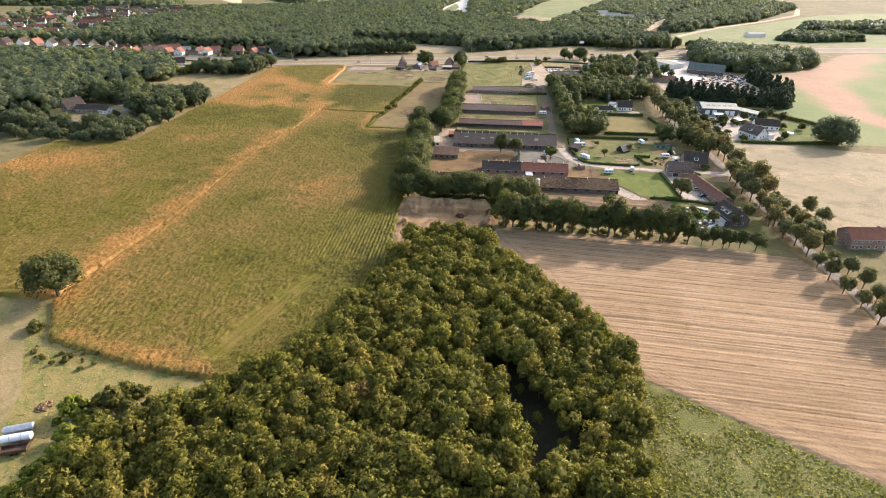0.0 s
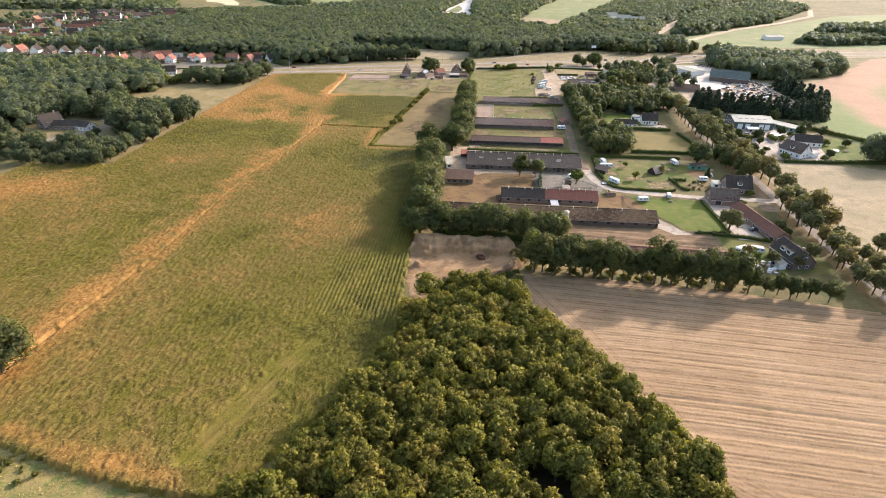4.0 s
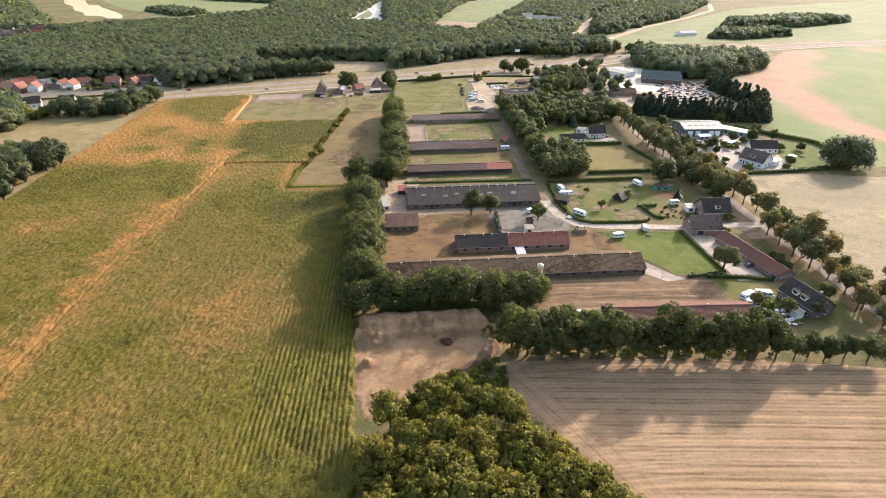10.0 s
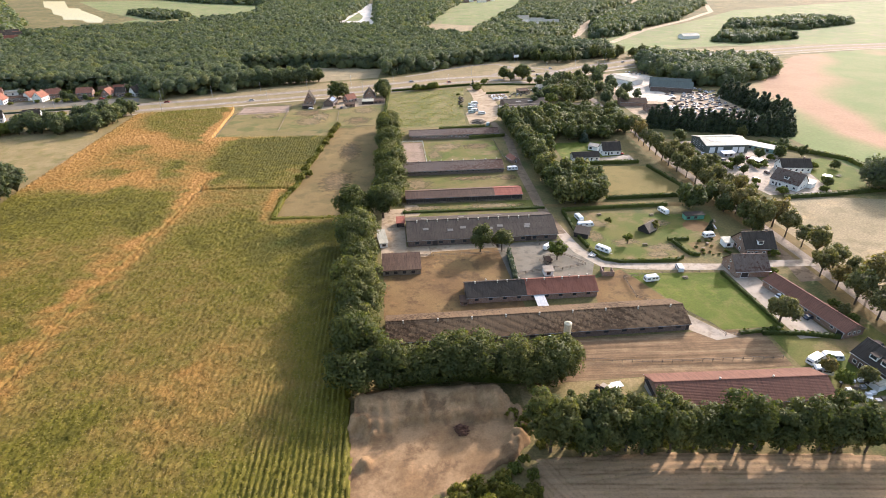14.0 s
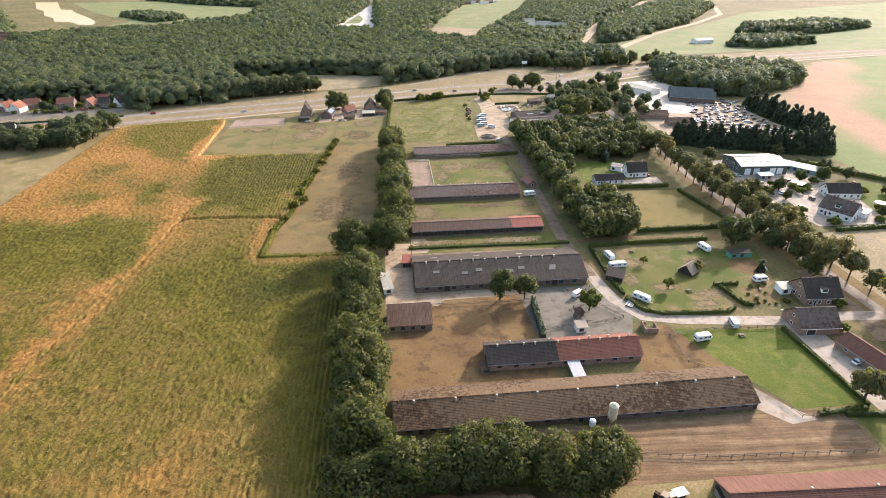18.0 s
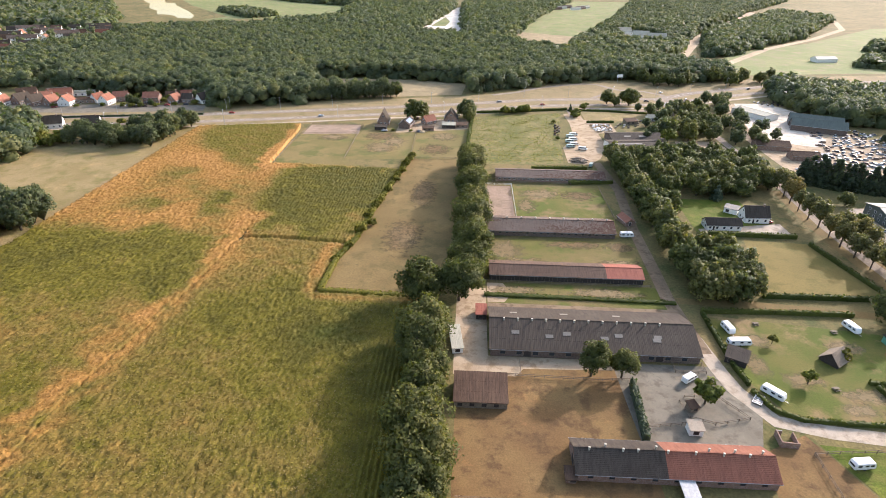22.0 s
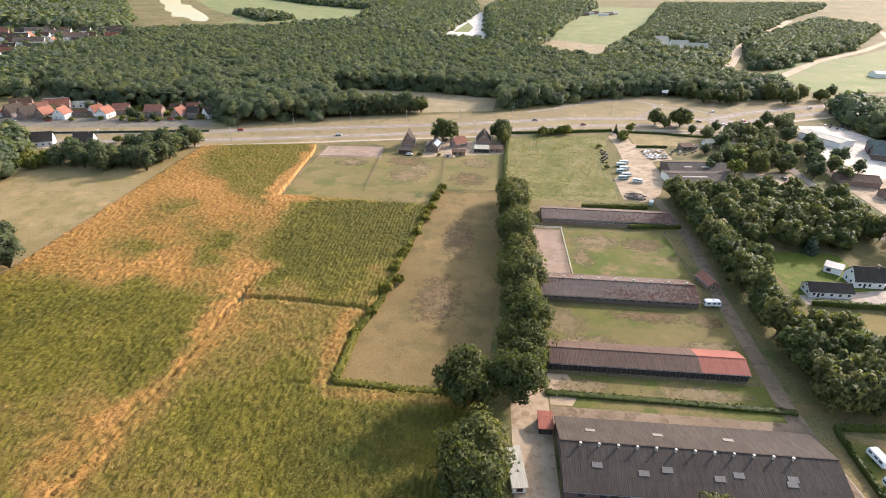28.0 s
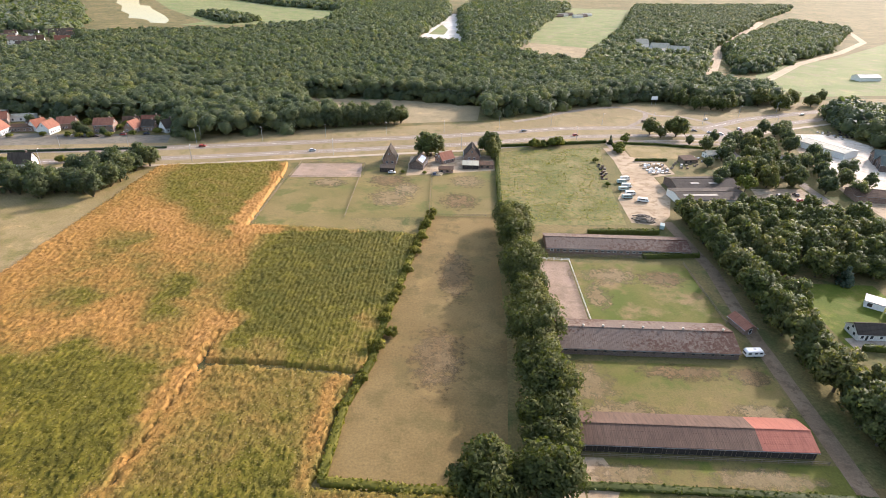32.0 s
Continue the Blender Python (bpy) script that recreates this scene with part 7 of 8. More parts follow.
def sand_pit():
    x, y = np.meshgrid(np.arange(-12, 40, 0.5), np.arange(-74, -22, 0.5))
    keep = inside(PIT, x + 0.7 * wave_noise(x, y, 0.6, 2), y + 0.7 * wave_noise(x, y, 0.7, 3))
    n = wave_noise(x, y, 0.5, 12)
    z = 0.12 + 0.05 * n
    w, gully = wave_noise(x, y, 0.35, 5), wave_noise(x, y * 0.15, 1.1, 15)
    lip = y + 1.3 * w + 0.8 * gully + 0.004 * (x - 12) ** 2
    bank = (0.55 * step(lip, -38, -36.2) + 0.45 * step(lip, -35, -31)) * (1 - 0.6 * step(y, -30, -25))
    z += bank * (3.6 + 0.5 * w + 0.25 * gully)
    for cx, cy, r, h in ((-5.5, -49.5, 1.7, 1.9), (-4, -40, 2.6, 1.8), (32, -45, 2.0, 2.0), (34, -42, 1.6, 1.5), (-7, -37, 2.0, 1.8), (30, -48, 1.6, 1.2)):
        z += h * np.exp(-(((x - cx) ** 2 + (y - cy) ** 2) / r**2) ** 1.5) * (1 + 0.3 * wave_noise(x, y, 1.3, 9))
    z += (1.5 + 0.6 * wave_noise(x, y, 0.9, 7)) * np.exp(-(near_line(x, y, [(36, -42), (31, -50), (24, -56.5), (14, -61)]) / 1.8) ** 2)
    z += 0.12 * np.sin((x * 0.8 - y * 0.6) * 2.4 + 2 * w) * step(-y, 42, 46)
    z += np.random.default_rng(5).normal(0, 0.035, x.shape)
    z = np.where(keep, np.maximum(z, 0.07), -0.05)
    i = np.arange(x.size).reshape(x.shape)
    q = np.stack([i[:-1, :-1], i[:-1, 1:], i[1:, 1:], i[1:, :-1]], -1).reshape(-1, 4)
    q = q[keep.ravel()[q].any(1)]
    np_mesh("sand_pit", np.stack([x, y, z], -1).reshape(-1, 3), q, M_PIT, ("dug out sandy pit with banks and heaps", "sand pit", "", "structure"))


sand_pit()


def heap(name, x, y, r, h, n, material, label, seed, size=0.5):
    """A loose heap of clods, rubble or branches."""
    rng = np.random.default_rng(seed)
    vs, fs, base = [], [], 0
    v, f = lump(rng, (r * 0.8, r * 0.8, h * 0.75), (x, y, 0.05), 0.25)
    vs.append(v)
    fs.append(f)
    base = len(v)
    for k in range(n):
        a, d = rng.uniform(0, math.tau), r * math.sqrt(rng.random())
        s = size * rng.uniform(0.5, 1.3)
        v, f = lump(rng, (s, s * rng.uniform(0.4, 1), s * 0.6), (x + d * math.cos(a), y + d * math.sin(a), max(0.1, h * (1 - (d / r) ** 2))), 0.3, 1)
        vs.append(v)
        fs.append(f + base)
        base += len(v)
    ob = np_mesh(name, np.concatenate(vs), np.concatenate(fs), material, (label, "heap", "", ""))
    return ob


heap("soil_mound", 19, -41, 2.0, 1.6, 30, soil("dark_red_earth", (0.10, 0.05, 0.03), (0.13, 0.065, 0.04), (0.08, 0.04, 0.025)), "dark reddish heap of earth in the pit", 1)
heap("rubble_mound", 67, 247, 5.5, 1.6, 90, M_TIMBER, "heap of broken timber and rubble", 2, 0.7)
heap("soil_mound", -85, -172.3, 2.3, 0.7, 40, M_EARTH, "low heap of dry brown soil", 3, 0.4)
heap("straw_mound", -33, 300, 4.0, 1.0, 40, M_SAND, "pale heap of straw beside the paddock", 4, 0.5)


# ---- hedges ----
def hedge(pts, w, h, label, material=None, seed=0, name="hedge", dens=5.0):
    rng = np.random.default_rng(seed + int(abs(pts[0][0]) * 7))
    vs, fs, base = [], [], 0
    for (x0, y0), (x1, y1) in zip(pts, pts[1:]):
        L = math.hypot(x1 - x0, y1 - y0)
        d, nrm = np.array([(x1 - x0) / L, (y1 - y0) / L]), np.array([-(y1 - y0) / L, (x1 - x0) / L])
        n = max(2, int(L / 1.2))
        ring = []
        for k in range(n + 1):
            c = np.array([x0, y0]) + d * L * k / n
            ww, hh = w * 0.42 * rng.uniform(0.85, 1.1), h * 0.9 * rng.uniform(0.92, 1.06)
            ring.append([(*(c - nrm * ww), 0), (*(c - nrm * ww), hh * 0.85), (*(c - nrm * ww * 0.6), hh), (*(c + nrm * ww * 0.6), hh), (*(c + nrm * ww), hh * 0.85), (*(c + nrm * ww), 0)])
        v = np.array(ring).reshape(-1, 3)
        i = np.arange((n + 1) * 6).reshape(n + 1, 6)
        f = np.stack([i[:-1, :-1], i[1:, :-1], i[1:, 1:], i[:-1, 1:]], -1).reshape(-1, 4)
        ends = np.array([[i[0, 0], i[0, 1], i[0, 4], i[0, 5]], [i[-1, 5], i[-1, 4], i[-1, 1], i[-1, 0]]])
        vs.append(v)
        fs.append(np.concatenate([f, ends]) + base)
        base += len(v)
        m = int(L * dens * (w + 2 * h) / 3)
        t, s = rng.uniform(0, L, m), rng.uniform(-1, 1, m)
        side = rng.random(m) < 0.5
        off = np.where(side, np.sign(s) * w * 0.45, s * w * 0.45)
        z = np.where(side, rng.uniform(0.1, 1, m) * h, h * rng.uniform(0.88, 1.05, m))
        nn = np.where(side[:, None], np.concatenate([nrm * 1.0, [0.3]])[None] * np.where(side, np.sign(s), 1)[:, None], np.array([0, 0, 1.0])[None])
        c = np.stack([x0 + d[0] * t + nrm[0] * off, y0 + d[1] * t + nrm[1] * off, z], -1)
        v, f = cards(rng, c, nn + rng.normal(0, 0.5, nn.shape), 0.55)
        vs.append(v)
        fs.append(f + base)
        base += len(v)
    return np_mesh(name, np.concatenate(vs), np.concatenate(fs), material or M_HEDGE, (label, "hedge", "", ""))


hedge([(-10, 92), (-30, 92), (-52, 93.5), (-51, 118), (-46.5, 136), (-44.5, 163), (-40, 199), (-34, 242)], 2.4, 1.7, "unkempt field hedge round the meadow", M_OAK)
for x, y, s in ((-42, 150, 1.1), (-46, 142, 1.2), (-40, 190, 1.2), (-38, 205, 1.0), (-35, 230, 1.2), (-33, 242, 1.4), (-48, 128, 1.0), (-36, 218, 1.1), (-43, 172, 1.0)):
    scrub.plant(x, y, s * 0.8, "dark hedge shrub beside the meadow")
hedge([(83, 88), (82.5, 60), (83.5, 52)], 1.3, 1.6, "clipped garden hedge beside the road")
hedge([(83.5, 50), (86, 42.5), (92, 39), (115, 38), (118.5, 40)], 1.3, 1.3, "low clipped hedge along the farm road")
hedge([(83, 89), (108, 90), (135, 90)], 1.4, 1.8, "clipped hedge behind the garden")
hedge([(119, 55), (128, 54.5)], 1.3, 1.4, "clipped garden hedge on the campsite", seed=2)
hedge([(120.5, 53.5), (122.5, 42), (126, 41)], 1.3, 1.4, "clipped garden hedge on the campsite", seed=3)
hedge([(109, 100.5), (148, 100.5), (154, 101.5)], 1.8, 2.0, "tall hedge round the yellow paddock")
hedge([(155.5, 103), (152, 122), (148.5, 144)], 1.6, 1.7, "hedge between paddock and lane")
hedge([(108, 151), (146, 150)], 1.8, 2.2, "tall clipped hedge before the white house")
hedge([(127, 27), (128, 10), (128.5, -8)], 1.0, 1.2, "narrow dark hedge along the drive")
hedge([(113, -9.5), (127, -9)], 1.5, 1.3, "dark hedge below the green paddock")
hedge([(49.5, 50), (48, 29)], 1.8, 3.2, "tall dark hedge beside the yard", M_CONIFER)
hedge([(8, 95.5), (40, 95), (76, 94)], 2.4, 0.8, "low dark hedge bank behind the barn", M_HEDGE)
field("bare_strip", [(9, 84.3), (9, 90.5), (73, 90), (73, 84.3)], M_DIRT, 0.036, "bare tan strip of earth behind the barn", "earth")
field("bare_strip", [(9, 104), (9, 91), (15, 91), (18, 97), (15, 104)], M_YARD, 0.041, "worn sandy paddock corner", "earth")
hedge([(37, 230), (69, 232)], 2.6, 2.2, "thick dark hedge beside the barn")
hedge([(55, 208.5), (79, 211)], 2.2, 2.0, "thick green hedge before the barn")
hedge([(-1, 244), (1, 300), (3, 344)], 2.2, 2.4, "straight clipped hedge beside the field")
hedge([(6, 354), (40, 362), (78, 371)], 1.8, 1.8, "clipped hedge along the road verge")
hedge([(87, 369), (111, 369), (128, 365), (152, 363)], 1.6, 1.4, "low hedge round the depot lawn")
hedge([(87, 334), (107, 336)], 1.6, 1.6, "clipped hedge beside the depot")
hedge([(120, -10.5), (133, -12), (143, -15)], 1.6, 1.4, "low hedge round the house garden")
hedge([(196, 92), (215, 92.5), (258, 96)], 2.2, 1.9, "hedge between garden and bare field")
hedge([(236, 178), (268, 140), (266, 104)], 2.6, 2.4, "hedge round the east gardens")
hedge([(-200, 331), (-300, 312), (-420, 296)], 1.2, 1.3, "dark low hedge along the main road", M_CONIFER)
hedge([(184, 146), (196, 140), (206, 146)], 2.5, 2.0, "garden shrubs before the hall")
for k in range(26):
    x = 38 + 3.1 * k + 0.9 * math.sin(k * 4.1)
    scrub.plant(x, -50 - (x - 56) * 0.09 + 1.2 * math.sin(k * 1.9), 0.55 + 0.25 * math.sin(k * 2.7), "dark scrub below the field row")
hedge([(-2, -22), (20, -21), (38, -24), (50, -20)], 3.4, 2.6, "dark undergrowth behind the sand pit", M_HEDGE, seed=6)
hedge([(-7, 26), (-7, 44)], 1.5, 1.6, "scrubby hedge under the trees", M_OAK)
field("garden", [(87, 338), (88, 368), (128, 364), (150, 362), (146, 352), (108, 339)], M_DRYGRASS, 0.035, "dry lawn beside the depot", "lawn")


# ---- fences ----
POST = bpy.data.meshes.new("post")
_b = boxes((-0.07, 0.07, -0.07, 0.07, -0.1, 1.25))
_b.to_mesh(POST)
_b.free()
POST.materials.append(M_TIMBER)
POSTW = POST.copy()
POSTW.materials.clear()
POSTW.materials.append(M_WHITE)


def fence(pts, label, gap=3.0, white=False, rails=(0.55, 1.1)):
    e = thing("fence", pose(*pts[0], 0), label, "fence")
    ox, oy = pts[0]
    for (x0, y0), (x1, y1) in zip(pts, pts[1:]):
        L = math.hypot(x1 - x0, y1 - y0)
        n = max(1, round(L / gap))
        for k in range(n + 1):
            p = new("post", POSTW if white else POST)
            p.parent = e
            p.location = (x0 - ox + (x1 - x0) * k / n, y0 - oy + (y1 - y0) * k / n, 0)
        for z in rails:
            bm = boxes((0, L, -0.03, 0.03, z - 0.07, z + 0.07))
            bmesh.ops.transform(bm, matrix=Matrix.Translation((x0 - ox, y0 - oy, 0)) @ Matrix.Rotation(math.atan2(y1 - y0, x1 - x0), 4, "Z"), verts=bm.verts[:])
            part("rail", bm, M_WHITE if white else M_TIMBER, e)


fence([(56, -17), (79, -20.5), (119, -22.5)], "timber rail fence across the earth paddock")
fence([(89, 27), (88.5, 14), (100, 5), (106, -4), (108, -10)], "timber fence beside the green paddock")
fence([(89, 27.5), (105, 29), (125, 28)], "timber fence along the farm road")
fence([(108, -10), (114, -10)], "short timber fence by the paddock")
fence([(13.5, 52), (36, 51.5), (50, 52)], "timber fence beside the barn yard")
fence([(18, 58.5), (18, 52), (14, 52)], "timber pen fence by the barn")
fence([(61, 44), (62, 38), (68, 36), (78, 38.5), (72, 47), (63, 46)], "timber fence round the little tree yard")
fence([(50, 34), (62, 36)], "timber fence behind the barn")
fence([(9, 204), (24, 204), (24, 156)], "white fence of the sand ring", white=True)
fence([(14, 207.5), (56, 207.5)], "dark timber fence before the barn")
fence([(70, 204), (70, 163)], "timber paddock fence by the road")
fence([(8, 104.5), (9, 142)], "timber fence under the trees", 4)
fence([(8.5, 104.3), (70, 104.3)], "timber fence before the stable", 4)
fence([(-73.5, 239), (-75, 292), (-75, 312), (-112, 312), (-113, 288), (-75, 292)], "thin fence round the sand ring", 5)
fence([(-34.5, 243), (-36, 306)], "thin timber paddock fence behind the houses", 5)
fence([(-33, 243.5), (-3, 244.5)], "thin timber paddock fence behind the houses", 5)
fence([(-113, 228), (-114, 286)], "thin timber paddock fence behind the houses", 5)
fence([(64, 60.5), (73, 60.5), (73, 56.5), (64, 56.5), (64, 60.5)], "dark timber pen at the barn front", 2.2)


# ---- vehicles ----
def profile(bm, prof, y0, y1):
    a = [bm.verts.new((x, y0, z)) for x, z in prof]
    b = [bm.verts.new((x, y1, z)) for x, z in prof]
    n = len(prof)
    for k in range(n):
        bm.faces.new((a[k], a[(k + 1) % n], b[(k + 1) % n], b[k]))
    bm.faces.new(a[::-1])
    bm.faces.new(b)
    return bm


WHEEL = bpy.data.meshes.new("wheel")
_b = tube(bmesh.new(), (0, -0.1, 0), (0, 0.1, 0), 0.32, 0.32, 12)
_b.to_mesh(WHEEL)
_b.free()
WHEEL.materials.append(M_RUBBER)


def wheels(e, xs, y):
    for x in xs:
        for s in (-1, 1):
            w = new("wheel", WHEEL)
            w.parent = e
            w.location = (x, s * y, 0.32)


def car_at(m, paint, label, group="", simple=False):
    e = thing("car", m, label, "car", group)
    bm = profile(bmesh.new(), [(-2.1, 0.35), (2.05, 0.35), (2.12, 0.62), (1.95, 0.82), (1.05, 0.95), (-1.75, 0.98), (-2.1, 0.85)], -0.86, 0.86)
    bmesh.ops.bevel(bm, geom=bm.edges[:], offset=0.07, segments=1, affect="EDGES")
    part("body", bm, paint, e)
    bm = profile(bmesh.new(), [(-1.75, 0.95), (1.1, 0.93), (0.45, 1.40), (-1.25, 1.42)], -0.76, 0.76)
    part("window", bm, M_RUBBER if simple else M_GLASS, e)
    part("roof", boxes((-1.3, 0.5, -0.72, 0.72, 1.40, 1.46)), paint, e)
    if not simple:
        wheels(e, (-1.3, 1.3), 0.78)
    return e


def van_at(m, paint, label, L=5.2, group=""):
    e = thing("van", m, label, "van", group)
    a = L / 2
    bm = profile(bmesh.new(), [(-a, 0.4), (a, 0.4), (a, 0.9), (a - 0.35, 1.15), (a - 1.0, 2.0), (a - 1.3, 2.15), (-a + 0.1, 2.15), (-a, 1.9)], -0.95, 0.95)
    bmesh.ops.bevel(bm, geom=bm.edges[:], offset=0.09, segments=2, affect="EDGES")
    part("body", bm, paint, e)
    for s in (-1, 1):
        part("window", boxes((a - 1.75, a - 0.85, s * 0.955 - 0.02, s * 0.955 + 0.02, 1.25, 1.8)), M_GLASS, e)
        part("window", boxes((-a + 0.5, a - 2.1, s * 0.955 - 0.02, s * 0.955 + 0.02, 1.3, 1.8)), M_GLASS, e)
    bm = boxes((-0.45, 0.45, -0.8, 0.8, -0.02, 0.02))
    bmesh.ops.transform(bm, matrix=Matrix.Translation((a - 0.66, 0, 1.62)) @ Matrix.Rotation(radians(53), 4, "Y"), verts=bm.verts[:])
    part("windscreen", bm, M_GLASS, e)
    wheels(e, (-a + 0.9, a - 0.9), 0.86)
    return e


def caravan_at(m, label, L=5.5):
    e = thing("caravan", m, label, "caravan", "caravans on the farm")
    a = L / 2
    bm = profile(bmesh.new(), [(-a + 0.1, 0.45), (a - 0.1, 0.45), (a, 1.1), (a - 0.25, 1.9), (a - 0.6, 2.45), (-a + 0.6, 2.5), (-a + 0.2, 2.2), (-a, 1.2)], -1.1, 1.1)
    bmesh.ops.bevel(bm, geom=bm.edges[:], offset=0.14, segments=2, affect="EDGES")
    part("body", bm, M_VAN, e)
    for s in (-1, 1):
        for x in (-a + 1.2, 0.2, a - 1.2):
            part("window", boxes((x - 0.5, x + 0.5, s * 1.105 - 0.02, s * 1.105 + 0.02, 1.4, 1.95)), M_GLASS, e)
    part("window", boxes((-a - 0.0, -a + 0.1, -0.8, 0.8, 1.3, 1.75)), M_GLASS, e)
    part("roof_hatch", boxes((-0.4, 0.4, -0.35, 0.35, 2.48, 2.6)), M_STEEL, e)
    part("drawbar", boxes((a - 0.1, a + 1.1, -0.06, 0.06, 0.42, 0.54)), M_STEEL, e)
    wheels(e, (0.1,), 1.0)
    return e


for x, y, rz, L in ((88, 79, -80, 5.6), (88.5, 71.5, 5, 7.5), (88.5, 48.5, -50, 6.5), (129.5, 82, -75, 6.0), (137.5, 56, 5, 5.0), (98.3, 24.3, 8, 5.6), (71, 146.2, 5, 6.0), (127, -25, 25, 6), (133, -24.5, -10, 6), (126, -30, -20, 5)):
    caravan_at(pose(x, y, 0.06, 0, 0, rz), "white touring caravan parked on grass" if y > -20 and y != 146.2 else "white caravan beside buildings", L)
van_at(pose(67, 53.5, 0.06, 0, 0, 35), M_VAN, "white camper van parked on the farmyard")
van_at(pose(112.5, 31, 0.06, 0, 0, 80), M_CARS, "grey van parked on the verge")
van_at(pose(72.5, 238, 0.06, 0, 0, 70), M_TEAL, "pale blue van at the yard corner")
for x, y, rz in ((72, 300, 10), (69, 295, 8), (70, 289, 5), (67, 284, 10), (69, 278, 5), (66, 273, 8), (73, 269, -15)):
    van_at(pose(x, y, 0.05, 0, 0, rz), M_TEAL if y in (295, 284, 273) else M_VAN, ("pale green" if y in (295, 284, 273) else "white") + " delivery van parked in the yard", 5.6, "vans in the depot yard")
M_RUST = plain("rusty_car_paint", (0.20, 0.13, 0.09), 0.7, vary=0.4)
M_GREYCAR = plain("vehicle_grey", (0.24, 0.24, 0.24), 0.4, vary=0.15, spec=0.4)
CARS = [M_VAN, M_CARS, M_CARD, M_CARR, M_GREYCAR, M_RUST]
CW = ["white", "silver", "dark blue", "red", "grey", "rusty brown"]
for k, (x, y, rz) in enumerate(((139, 9, 20), (140, 5, 15), (140.5, -4, 10), (141, 166, 0), (197, 117, -20), (209, 126, 80), (199, 134, 10), (190, 160, 0), (196, 148, 30), (213, 150, 5), (186, 120, 60), (-38, 333, 85), (-34, 332, 85), (-58, 299, 5), (-34, 299, 80), (-240, 355, 10), (-262, 350, 8), (-255, 350, 8), (-248, 352, 8), (-272, 350, 85), (-226, 358, 10), (-322, 340, 10), (-345, 336, 8), (152, -20, -80), (140, 270, 20), (144, 274, 15), (150, 270, 25), (156, 276, 10), (148, 282, 80), (158, 284, 95), (166, 399, -20), (160, 402, -15), (150, 406, -8), (186, 412, 70))):
    car_at(pose(x, y, 0.035, 0, 0, rz), CARS[k % 6], CW[k % 6] + " car parked beside the buildings")
for k, (x, y, rz) in enumerate(((-111, 334, 13), (-35, 352, 15), (60, 385, 20), (25, 392, 18), (150, 425, 22), (172, 440, 40), (186, 415, 75), (183, 405, 75), (-180, 336, 12), (-330, 292, 10), (120, 428, 20), (260, 465, 20))):
    car_at(pose(x, y, 0.09, 0, 0, rz), CARS[(k + 1) % 6], CW[(k + 1) % 6] + " car on the main road")
rng = random.Random(9)
SCRAP = [(190, 240), (256, 202), (272, 230), (272, 298), (258, 312), (236, 300), (214, 262)]
proto = {}
for k, (x, y) in enumerate(scatter(SCRAP, 5.6, 41, 0.45)):
    c = (4, 1, 5, 4, 2, 5, 1, 5, 4, 5, 4, 0)[int(rng.random() * 12)]
    m = pose(x, y, -0.28, 0, 0, rng.uniform(0, 180))
    if c not in proto:
        proto[c] = car_at(m, CARS[c], CW[c] + " scrapped car in the breaker's yard", "scrapped cars", True)
    else:
        copy_thing(proto[c], m)
for k, (x, y) in enumerate(scatter([(262, 345), (300, 300), (276, 290), (240, 330), (238, 300)], 6.0, 42, 0.3)[:40]):
    copy_thing(proto[(2, 1, 4, 5)[k % 4]], pose(x, y, -0.33, 0, 0, rng.uniform(0, 180)))


# ---- silo, tanks, tractor trailer ----
e = thing("feed_silo", pose(56.5, -7.6, 0), "cream feed silo on steel legs", "silo")
part("silo_body", tube(bmesh.new(), (0, 0, 3.0), (0, 0, 7.0), 1.15, 1.15, 16), M_CREAM, e)
part("cone", tube(bmesh.new(), (0, 0, 3.0), (0, 0, 1.2), 1.15, 0.25, 16), M_CREAM, e)
part("silo_roof", tube(bmesh.new(), (0, 0, 7.0), (0, 0, 7.7), 1.25, 0.35, 16), M_CREAM, e)
for k in range(4):
    a = k * math.pi / 2 + 0.8
    part("leg", tube(bmesh.new(), (1.2 * math.cos(a), 1.2 * math.sin(a), 0), (1.1 * math.cos(a), 1.1 * math.sin(a), 3.4), 0.07, 0.07, 6), M_STEEL, e)
e = thing("water_tank", pose(51.5, -7.5, 0), "small white round tank beside the barn", "tank")
part("tank_body", tube(bmesh.new(), (0, 0, 0.5), (0, 0, 2.2), 0.85, 0.85, 14), M_WHITE, e)
part("tank_dome", tube(bmesh.new(), (0, 0, 2.2), (0, 0, 2.6), 0.85, 0.3, 14), M_WHITE, e)
for k in range(4):
    a = k * math.pi / 2
    part("leg", tube(bmesh.new(), (0.7 * math.cos(a), 0.7 * math.sin(a), 0), (0.7 * math.cos(a), 0.7 * math.sin(a), 0.6), 0.06, 0.06, 6), M_STEEL, e)
